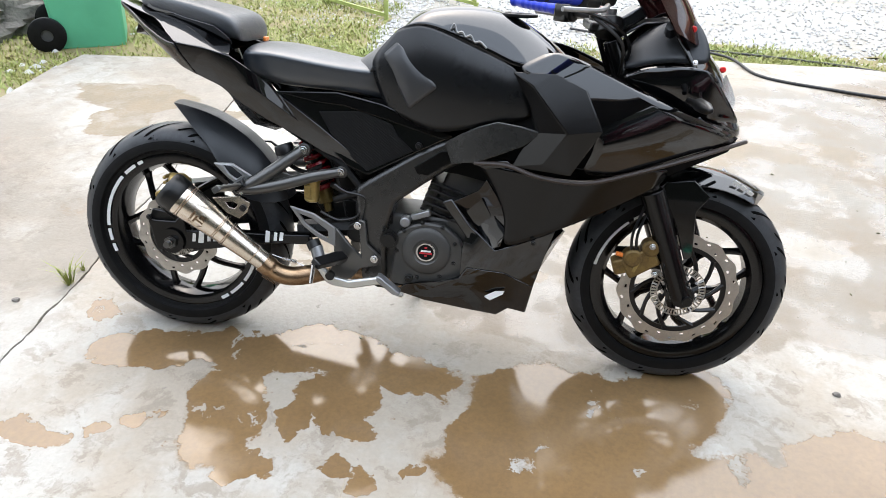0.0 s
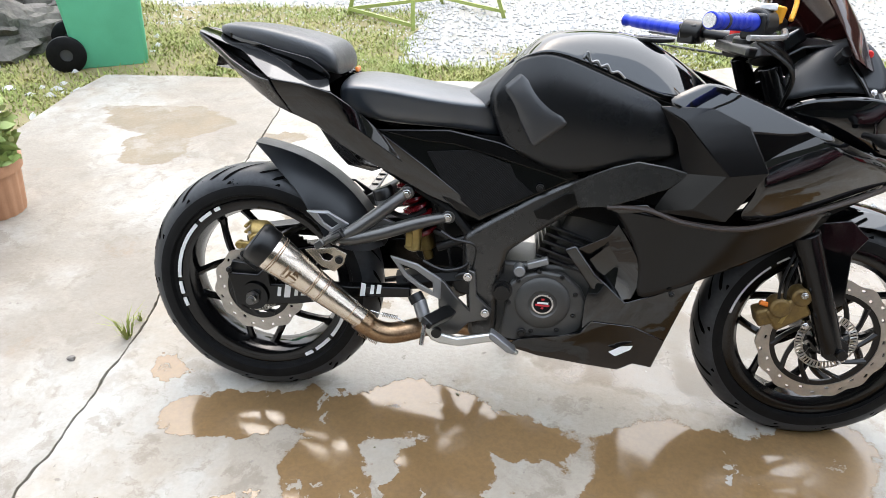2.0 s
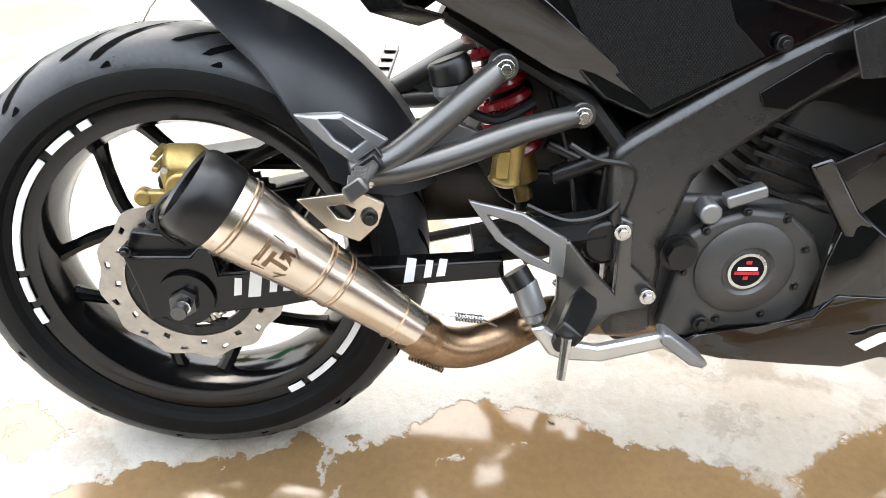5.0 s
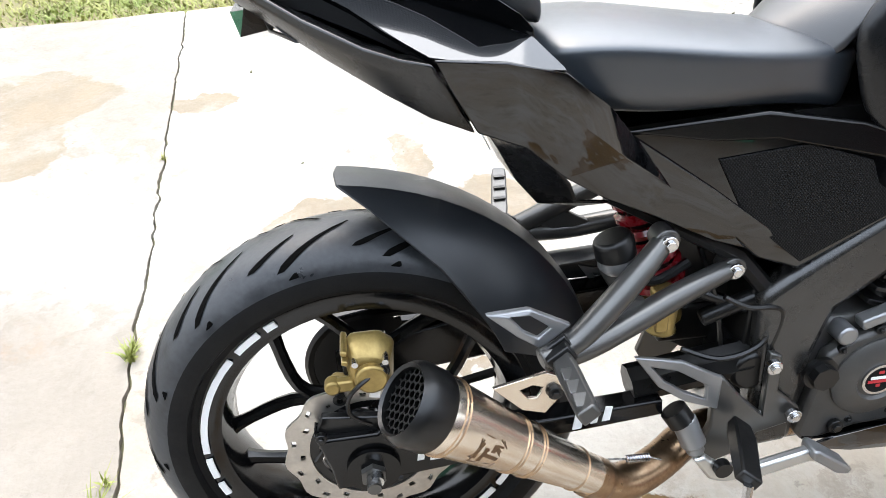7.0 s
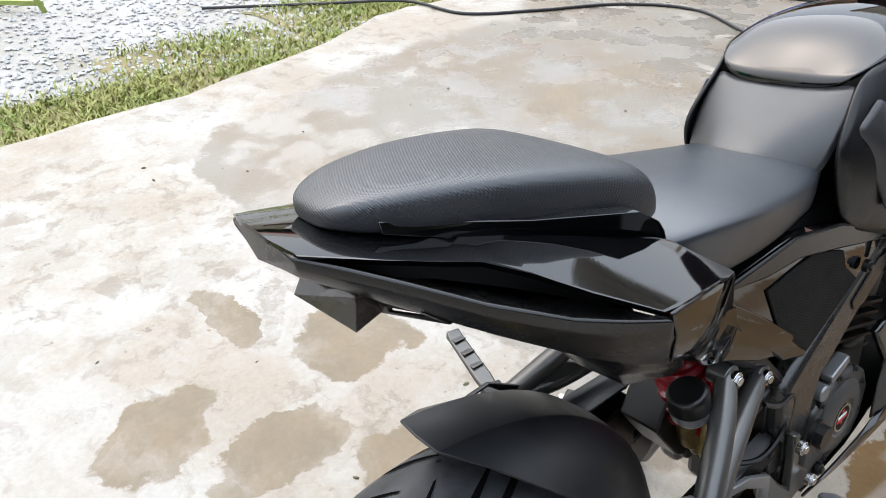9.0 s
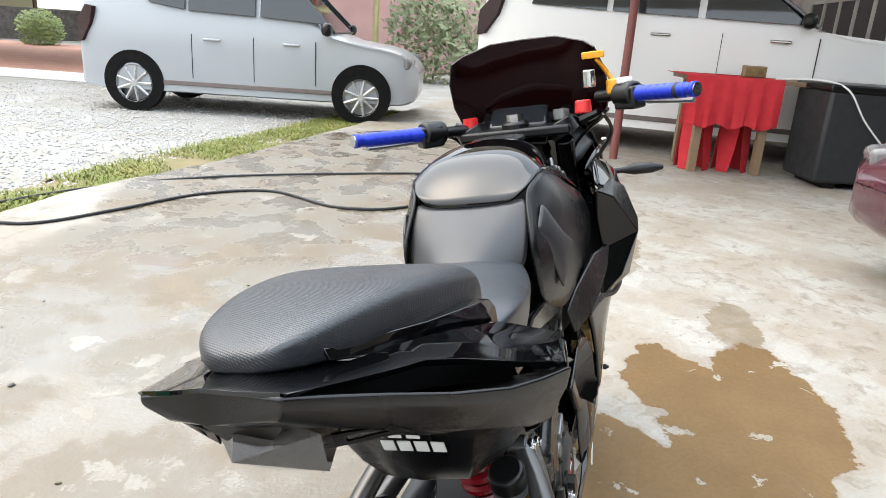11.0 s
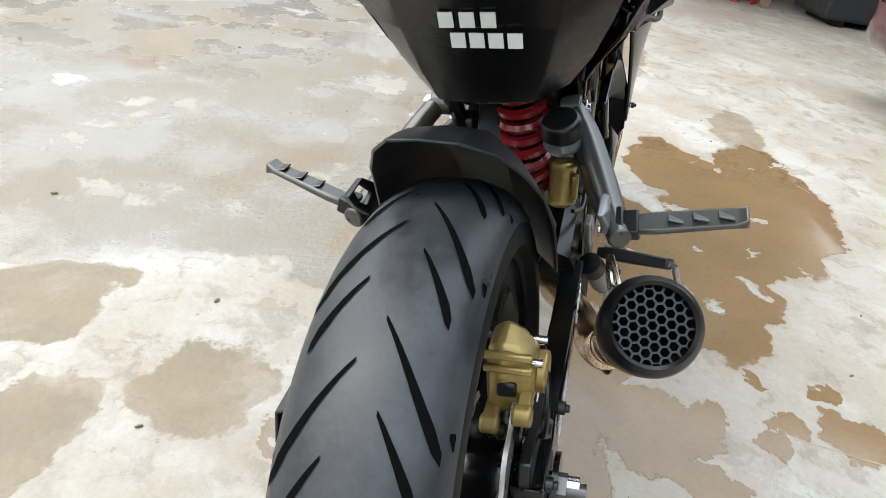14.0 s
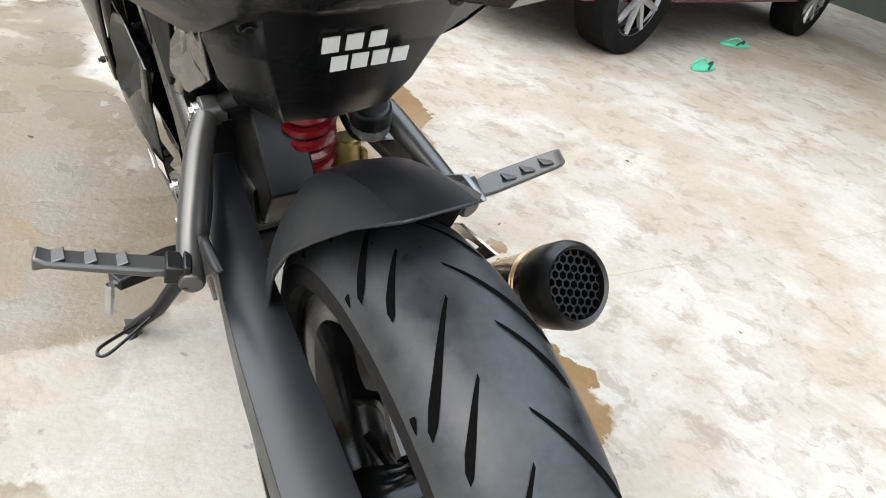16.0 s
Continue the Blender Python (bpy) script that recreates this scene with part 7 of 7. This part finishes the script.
# fairing, both sides
for s in (1, -1):
    upper = panel("upper_fairing", [flip([(0.867, -0.172, 0.827), (0.912, -0.170, 0.851), (0.951, -0.162, 0.873)], s),
                                    flip([(0.932, -0.200, 0.806), (0.987, -0.195, 0.833), (1.014, -0.184, 0.857)], s),
                                    flip([(1.006, -0.222, 0.761), (1.059, -0.213, 0.799), (1.092, -0.198, 0.826)], s),
                                    flip([(1.068, -0.235, 0.695), (1.130, -0.222, 0.746), (1.191, -0.205, 0.784)], s),
                                    flip([(1.051, -0.226, 0.648), (1.163, -0.210, 0.691), (1.249, -0.185, 0.760)], s),
                                    flip([(1.037, -0.205, 0.608), (1.188, -0.190, 0.656), (1.319, -0.150, 0.738)], s),
                                    flip([(1.116, -0.185, 0.603), (1.299, -0.140, 0.662), (1.431, -0.060, 0.691)], s)], GLOSS, bike, "glossy black upper side fairing")
    bm = bmesh.new()
    ch = {k: bm.verts.new(flip([p], s)[0]) for k, p in dict(a=(0.865, -0.176, 0.821), b=(0.961, -0.2, 0.826), c=(1.031, -0.222, 0.797), d=(1.073, -0.245, 0.717), e=(1.017, -0.222, 0.606), f=(0.882, -0.172, 0.604),
                                                            k=(0.909, -0.17, 0.752), h=(0.927, -0.177, 0.69), g=(0.9, -0.176, 0.645), p=(0.911, -0.204, 0.798), q=(0.998, -0.246, 0.705), m=(0.955, -0.21, 0.625)).items()}
    for names in ("a b p", "b c p", "c d q p", "a p k", "p q h k", "q d e", "q e m", "q m g h", "m e f", "m f g"):
        bm.faces.new([ch[n] for n in names.split()])
    part("chevron_panel", thick(bm, 0.006), SATIN, upper, "satin black faceted chevron panel", 0.0025, 12)
    # solid black sheet; its colour stands in for the shaded hollow behind the chevron
    part("hollow_shade", slabbed(flip([(0.86, -0.145, 0.81), (0.96, -0.16, 0.78), (1.0, -0.17, 0.68), (0.93, -0.15, 0.61), (0.87, -0.14, 0.61), (0.88, -0.14, 0.72)], s), (0, 0.01 * s, 0)), DARK, upper, "", 0.002)
    part("fairing_stripe", tube(smooth_path(flip([(0.795, -0.150, 0.601), (0.874, -0.168, 0.606), (0.943, -0.190, 0.591), (1.035, -0.200, 0.587), (1.114, -0.192, 0.602), (1.298, -0.145, 0.658), (1.427, -0.065, 0.689)], s), 4), 0.006, 8), surface("brown_black_trim", (0.03, 0.02, 0.016), 0.4), upper, "thin brown-black fairing edge")
    mid = panel("lower_fairing", [flip([(0.796, -0.145, 0.598), (0.824, -0.148, 0.582), (0.863, -0.150, 0.514), (0.885, -0.150, 0.459), (0.874, -0.148, 0.386)], s),
                                 flip([(0.875, -0.165, 0.602), (0.901, -0.165, 0.557), (0.921, -0.162, 0.509), (0.934, -0.160, 0.467), (0.942, -0.155, 0.420)], s),
                                 flip([(1.037, -0.195, 0.583), (1.038, -0.185, 0.556), (1.032, -0.175, 0.524), (1.021, -0.165, 0.492), (1.003, -0.155, 0.451)], s),
                                 flip([(1.128, -0.185, 0.604), (1.132, -0.180, 0.587), (1.137, -0.172, 0.572), (1.145, -0.165, 0.554), (1.159, -0.155, 0.537)], s),
                                 flip([(1.240, -0.155, 0.632), (1.242, -0.150, 0.620), (1.241, -0.145, 0.609), (1.238, -0.140, 0.598), (1.232, -0.135, 0.585)], s)], SATIN, bike, "satin black lower side fairing")
    bolt(mid, flip([(0.954, -0.157, 0.417)], s)[0], 0.006, "black screw", axis=(0, -s, 0), material=BLACKMETAL)
    # dark sheet added behind the panel seam so no bright ground shows through
    part("seam_backing", slabbed(flip([(0.807, -0.120, 0.612), (1.048, -0.150, 0.607), (1.291, -0.120, 0.673), (1.412, -0.050, 0.693), (1.396, -0.050, 0.658), (1.261, -0.110, 0.605), (1.063, -0.140, 0.537), (0.882, -0.120, 0.541)], s), (0, 0.01 * s, 0)), DARK, mid)
    part("duct_panel", thick(loft([flip([(0.733, -0.112, 0.482), (0.81, -0.12, 0.527), (0.828, -0.128, 0.558)], s), flip([(0.773, -0.096, 0.455), (0.818, -0.1, 0.5), (0.855, -0.136, 0.523)], s), flip([(0.812, -0.098, 0.42), (0.845, -0.108, 0.46), (0.884, -0.146, 0.476)], s),
                                   flip([(0.84, -0.118, 0.392), (0.866, -0.128, 0.42), (0.889, -0.147, 0.438)], s), flip([(0.852, -0.134, 0.378), (0.864, -0.138, 0.386), (0.874, -0.146, 0.392)], s)]), 0.004), GLOSS, mid, "glossy black scooped air duct", 0.001, 20)
    part("fairing_fin", slabbed(flip([(0.787, -0.147, 0.599), (0.873, -0.17, 0.617), (0.89, -0.174, 0.604), (0.82, -0.154, 0.588)], s), (0, 0.012 * s, 0)), GLOSS, mid, "", 0.002)
    part("fairing_strut", slabbed(flip([(0.719, -0.118, 0.485), (0.744, -0.118, 0.497), (0.795, -0.122, 0.43), (0.863, -0.134, 0.379), (0.854, -0.128, 0.327), (0.799, -0.12, 0.382), (0.759, -0.118, 0.434)], s), (0, 0.012 * s, 0)), GLOSS, mid, "", 0.004)
    belly = part("belly_pan", join(
        thick(loft([flip([(0.608, -0.100, 0.222), (0.684, -0.095, 0.200), (0.790, -0.085, 0.183), (0.880, -0.075, 0.170)], s), flip([(0.636, -0.112, 0.250), (0.709, -0.115, 0.247), (0.796, -0.115, 0.243), (0.910, -0.100, 0.205)], s), flip([(0.722, -0.115, 0.267), (0.777, -0.125, 0.285), (0.833, -0.130, 0.286), (0.957, -0.085, 0.190)], s), flip([(0.777, -0.115, 0.289), (0.794, -0.130, 0.321), (0.891, -0.138, 0.320), (0.968, -0.120, 0.281)], s)]), 0.005),
        thick(loft([flip([(0.777, -0.115, 0.289), (0.794, -0.130, 0.321), (0.891, -0.138, 0.320), (0.968, -0.120, 0.281)], s), flip([(0.776, -0.115, 0.359), (0.808, -0.132, 0.372), (0.898, -0.145, 0.362), (0.982, -0.135, 0.352)], s), flip([(0.788, -0.115, 0.436), (0.862, -0.142, 0.379), (0.912, -0.150, 0.403), (1.005, -0.150, 0.448)], s)]), 0.005)), GLOSS, bike, "glossy black belly pan", 0.003, 30)
    # no slot is cut; a white plate paints the brightness of the open hole
    part("belly_slot_plate", slabbed(flip([(0.845, -0.128, 0.245), (0.873, -0.128, 0.263), (0.897, -0.128, 0.266), (0.893, -0.128, 0.256), (0.861, -0.128, 0.236)], s), (0, 0.002 * s, 0)), WHITE, belly, "white plate standing in for the bright open slot in the belly pan")
part("belly_floor", thick(loft([[(0.6, -0.1, 0.24), (0.6, 0, 0.225), (0.6, 0.1, 0.24)], [(0.78, -0.085, 0.215), (0.78, 0, 0.2), (0.78, 0.085, 0.215)], [(0.94, -0.07, 0.225), (0.95, 0, 0.22), (0.94, 0.07, 0.225)], [(1.0, -0.12, 0.4), (1.04, 0, 0.4), (1.0, 0.12, 0.4)]]), 0.004), SATIN, bike)
part("radiator", at(block(0.03, 0.2, 0.2), 1.02, 0, 0.55, 0, -12, 0), DARK, bike)

# nose, dash and screen
nose = [[(1.36, 0, 0.79), (1.355, -0.05, 0.78), (1.33, -0.1, 0.76), (1.28, -0.15, 0.755)],
        [(1.425, 0, 0.72), (1.415, -0.05, 0.715), (1.385, -0.09, 0.712), (1.3, -0.14, 0.73)],
        [(1.435, 0, 0.69), (1.42, -0.04, 0.688), (1.38, -0.07, 0.69), (1.3, -0.13, 0.68)],
        [(1.36, 0, 0.655), (1.35, -0.04, 0.655), (1.33, -0.07, 0.66), (1.28, -0.11, 0.665)]]
panel("nose_cone", mirrored_rows(nose), GLOSS, bike, "glossy black nose cone", 0.004, 2)
face = [[(1.2, 0, 0.955), (1.205, -0.05, 0.952), (1.215, -0.1, 0.945), (1.2, -0.135, 0.93)],
        [(1.29, 0, 0.91), (1.288, -0.05, 0.905), (1.275, -0.11, 0.895), (1.25, -0.16, 0.87)],
        [(1.36, 0, 0.84), (1.352, -0.06, 0.832), (1.325, -0.12, 0.82), (1.28, -0.168, 0.8)],
        [(1.395, 0, 0.76), (1.385, -0.06, 0.755), (1.35, -0.11, 0.75), (1.29, -0.15, 0.745)]]
panel("headlamp_cowl", mirrored_rows(face), GLOSS, bike, "glossy black headlamp cowl")
for s in (1, -1):
    part("headlamp", thick(loft([flip([(1.398, -0.02, 0.775), (1.375, -0.09, 0.765)], s), flip([(1.384, -0.02, 0.805), (1.355, -0.1, 0.79)], s), flip([(1.362, -0.03, 0.835), (1.335, -0.1, 0.815)], s)]), 0.004), HEADLAMP, bike, "dark glass headlamp")
    cheek = [flip([(1.099, -0.130, 0.822), (1.158, -0.150, 0.853), (1.233, -0.165, 0.860), (1.293, -0.165, 0.855)], s), flip([(1.138, -0.150, 0.807), (1.182, -0.168, 0.825), (1.247, -0.175, 0.831), (1.310, -0.160, 0.833)], s), flip([(1.209, -0.155, 0.775), (1.239, -0.165, 0.780), (1.292, -0.160, 0.787), (1.350, -0.130, 0.788)], s), flip([(1.328, -0.130, 0.734), (1.338, -0.130, 0.740), (1.359, -0.120, 0.743), (1.404, -0.080, 0.726)], s)]
    panel("nose_cheek", cheek, GLOSS, bike, "glossy black nose side panel")
    inner = [flip([(1.103, -0.120, 0.828), (1.160, -0.140, 0.859), (1.237, -0.150, 0.866), (1.293, -0.155, 0.861)], s), flip([(1.117, -0.085, 0.883), (1.151, -0.100, 0.905), (1.223, -0.120, 0.923), (1.287, -0.140, 0.903)], s), flip([(1.144, -0.060, 0.907), (1.182, -0.070, 0.941), (1.217, -0.090, 0.965), (1.258, -0.110, 0.957)], s)]
    panel("dash_side", inner, MATT, bike, "matt black inner dash panel", 0.004)
    bolt(bike, flip([(1.253, -0.17, 0.867)], s)[0], 0.006, "steel panel screw", axis=(0, -s, 0.3))
    part("mirror_stub", tube([flip([(1.2, -0.13, 0.925)], s)[0], flip([(1.19, -0.17, 0.94)], s)[0]], [0.014, 0.01], 8), BLACKMETAL, bike)
    if s > 0:
        part("indicator", tube([(1.25, -0.185, 0.79), (1.258, -0.21, 0.79), (1.262, -0.24, 0.79), (1.268, -0.28, 0.789), (1.272, -0.308, 0.788)], [0.007, 0.007, 0.014, 0.013, 0.005], 12), BLACKMETAL, bike, "black stalk indicator on the fairing", 0.002)
part("dash_top", thick(loft(mirrored_rows([[(1.08, 0, 0.9), (1.08, -0.06, 0.895)], [(1.15, 0, 0.945), (1.15, -0.07, 0.94)], [(1.22, 0, 0.955), (1.22, -0.1, 0.95)]])), 0.006), MATT, bike, "matt black instrument cowl", 0.004)
part("instrument", at(block(0.03, 0.13, 0.07), 1.12, 0, 0.945, 0, 55, 0), glassy("instrument_glass", (0.01, 0.012, 0.014)), bike, "dark instrument display", 0.006)
for s in (1, -1):
    part("red_bolt", at(drum(0.008, 0.012, 10), 1.245, -0.135 * s, 0.935), REDPLASTIC, bike, "red screen bolt", 0.002)
    part("red_bolt", at(drum(0.007, 0.01, 10), 1.325, -0.13 * s, 0.855), REDPLASTIC, bike, "red screen bolt", 0.002)
scr = [[(1.3, 0, 0.91), (1.29, -0.06, 0.905), (1.25, -0.125, 0.905), (1.2, -0.15, 0.93)],
       [(1.25, 0, 0.985), (1.242, -0.065, 0.98), (1.21, -0.13, 0.975), (1.16, -0.16, 0.985)],
       [(1.19, 0, 1.06), (1.185, -0.065, 1.055), (1.16, -0.13, 1.04), (1.12, -0.155, 1.04)],
       [(1.13, 0, 1.12), (1.13, -0.065, 1.118), (1.115, -0.12, 1.1), (1.09, -0.14, 1.085)]]
part("windscreen", moved(thick(loft(mirrored_rows(scr)), 0.003), pose(0, -0.02, 0) @ Matrix.Diagonal((1, 1.12, 1, 1))), SCREEN, bike, "dark red-brown tinted windscreen", 0, 60)

# fork, front brake and mudguard
for s in (1, -1):
    part("fork_leg", join(tube([(1.34, -0.1 * s, 0.29), (1.225, -0.1 * s, 0.56)], [0.027, 0.03], 16), tube([(1.225, -0.1 * s, 0.56), (1.08, -0.1 * s, 0.9)], 0.021, 14), at(drum(0.03, 0.04, 18), 1.342, -0.098 * s, 0.296)), SATIN, bike, "satin black fork leg", 0.003)
    part("axle_clamp", at(drum(0.012, 0.02, 12), 1.352, -0.124 * s, 0.29), BLACKMETAL, bike)
part("front_axle", at(drum(0.009, 0.22, 12), 1.35, 0, 0.296), CHROME, bike)
fcal = part("front_caliper", join(at(block(0.085, 0.05, 0.055), 1.225, -0.092, 0.375, 0, -35, 0), at(drum(0.024, 0.04, 18), 1.205, -0.1, 0.385), at(drum(0.022, 0.04, 18), 1.245, -0.1, 0.415), at(block(0.05, 0.045, 0.04), 1.185, -0.09, 0.36, 0, -20, 0)), DARKGOLD, bike, "worn brassy front brake caliper", 0.006)
part("caliper_bar", at(block(0.008, 0.001, 0.03), 1.215, -0.1185, 0.365, 0, 20, 0), GOLD, fcal, "caliper lettering as a plain bar")
for p in ((1.246, -0.118, 0.424), (1.262, -0.118, 0.352)):
    bolt(fcal, p, 0.008)
for dx in (0.0, 0.012):
    part("brake_hose", tube(smooth_path([(1.2 + dx, -0.11, 0.4), (1.195 + dx, -0.115, 0.45), (1.215 + dx, -0.1, 0.52), (1.23 + dx, -0.08, 0.6)]), 0.0035, 6), BLACKMETAL, bike)
part("orange_plug", tube([(1.165, -0.1, 0.39), (1.185, -0.1, 0.385)], 0.006, 8), ORANGE, bike)
rows = []
for k in range(13):
    a = radians(56 + (122 - 56) * k / 12)
    r = 0.318
    wv = 0.07 if k else 0.02
    rows.append([(1.342 + r * math.cos(a), 0, 0.29 + r * math.sin(a)), (1.342 + (r - 0.008) * math.cos(a), -wv * 0.6, 0.29 + (r - 0.008) * math.sin(a)), (1.342 + (r - 0.035) * math.cos(a), -wv, 0.29 + (r - 0.035) * math.sin(a))])
fender = part("front_mudguard", thick(loft(mirrored_rows(rows)), 0.003), GLOSS, bike, "glossy black front mudguard", 0.001, 40)
for s in (1, -1):
    part("mudguard_stay", slabbed(flip([(1.231, -0.074, 0.527), (1.263, -0.074, 0.577), (1.327, -0.074, 0.587), (1.372, -0.074, 0.549), (1.346, -0.074, 0.506), (1.357, -0.074, 0.389), (1.338, -0.074, 0.379), (1.301, -0.074, 0.473), (1.270, -0.074, 0.528)], s), (0, 0.006 * s, 0)), GLOSS, fender, "", 0.002)
    for k in range(3):
        part("mudguard_mark", at(block(0.016, 0.0012, 0.012), 1.43 + 0.018 * k, -0.058 * s, 0.585 - 0.011 * k, 25 * s, 32, 0), WHITE, fender, "white mudguard letters as plain bars")

# handlebars and controls
def bar_end(a, b, side):
    d = (Vector(b) - Vector(a))
    grip = part("grip", tube([Vector(a) + d * u for u in (0.0, 0.06, 0.08, 0.14, 0.16, 0.84, 0.86, 1.0)], [0.0145, 0.0145, 0.0125, 0.0125, 0.0145, 0.0145, 0.016, 0.016], 18), BLUE, bike, "blue anodised bar grip", 0.001)
    for k in range(5):
        p = Vector(a) + d * (0.25 + 0.12 * k)
        part("grip_ring", tube([p, p + d * 0.06], 0.0148, 16), surface("grip_black", (0.01, 0.01, 0.014), 0.6) if k == 0 and side > 0 else BLUE, grip)
    part("bar_plug", tube([Vector(a) - d * 0.02, a], 0.012, 12), CHROME, grip)
    q = Vector(b) + d * 0.12
    part("switchgear", join(tube([b, Vector(b) + d * 0.32], 0.026, 12), at(block(0.04, 0.05, 0.045), q.x, q.y, q.z - 0.006, 0, 0, -38 * side)), BLACKMETAL, bike, "black bar switchgear", 0.005)
    part("bar_tube", tube([Vector(b) + d * 0.3, Vector(b) + d * 0.75], 0.012, 12), BLACKMETAL, bike, "", 0.003)
    part("bar_clamp", at(drum(0.032, 0.035, 20), 1.07, -0.1 * side, 0.925, 90 - 25, 0, 0), BLACKMETAL, bike, "", 0.003)
    l0 = Vector(b) + d * 0.15 + Vector((0.045, 0, -0.012))
    part("control_lever", tube(smooth_path([l0, l0 - d * 0.5 + Vector((0.03, 0, -0.01)), l0 - d * 1.15 + Vector((0.02, 0, -0.012))]), [0.006] * 6 + [0.005] * 7, 8), GREY, bike, "grey control lever")


bar_end((0.886, -0.36, 0.988), (0.986, -0.256, 0.985), 1)
bar_end((0.841, 0.288, 0.962), (0.966, 0.184, 0.95), -1)
part("top_yoke", join(at(block(0.07, 0.24, 0.022), 1.06, 0, 0.925), at(drum(0.03, 0.03, 20), 1.06, 0, 0.935, 90)), BLACKMETAL, bike, "black top yoke", 0.006)
part("yoke_nut", at(drum(0.018, 0.02, 6), 1.06, 0, 0.955, 90), CHROME, bike)
for s in (1, -1):
    part("fork_cap", at(drum(0.017, 0.02, 12), 1.065, -0.1 * s, 0.955, 90), GREY if s > 0 else REDPLASTIC, bike, "fork leg cap")
part("fluid_cup", join(tube([(1.03, -0.215, 0.985), (1.035, -0.215, 1.015)], 0.017, 16)), AMBER, bike, "amber fluid reservoir", 0.003)
part("fluid_stalk", join(tube(smooth_path([(1.06, -0.22, 0.99), (1.07, -0.2, 1.03), (1.05, -0.18, 1.06)]), 0.005, 8), at(block(0.02, 0.045, 0.014), 1.05, -0.175, 1.068)), AMBER, bike, "amber cup on a bent stalk", 0.002)
part("silver_cup", tube([(1.03, -0.165, 1.005), (1.03, -0.165, 1.04)], 0.013, 14), CHROME, bike, "", 0.002)
part("red_cap", tube([(1.02, -0.15, 0.955), (1.022, -0.15, 0.982)], [0.018, 0.016], 16), REDPLASTIC, bike, "red screw cap", 0.003)
part("white_button", at(block(0.03, 0.03, 0.012), 1.01, -0.235, 1.012), WHITE, bike, "", 0.003)
for k, pts in enumerate(([(1.0, -0.2, 0.96), (1.08, -0.17, 0.93), (1.12, -0.12, 0.88), (1.1, -0.1, 0.82)], [(1.01, 0.17, 0.94), (1.08, 0.14, 0.92), (1.1, 0.1, 0.85)], [(1.02, -0.19, 0.95), (1.09, -0.2, 0.9), (1.1, -0.15, 0.83)])):
    part("cable", tube(smooth_path(pts), 0.004, 8), BLACKMETAL, bike)

# side stand
part("side_stand", join(tube([(0.53, 0.11, 0.27), (0.6, 0.19, 0.12), (0.636, 0.245, 0.06)], [0.014, 0.012, 0.011], 10), at(drum(0.032, 0.008, 20), 0.638, 0.256, 0.056, 90 - 11.27, 0, 0)), BLACKMETAL, bike, "black side stand", 0.002)
part("stand_loop", tube(smooth_path([(0.62, 0.22, 0.085), (0.57, 0.29, 0.1), (0.55, 0.28, 0.1), (0.6, 0.2, 0.11)]), 0.003, 6), BLACKMETAL, bike)
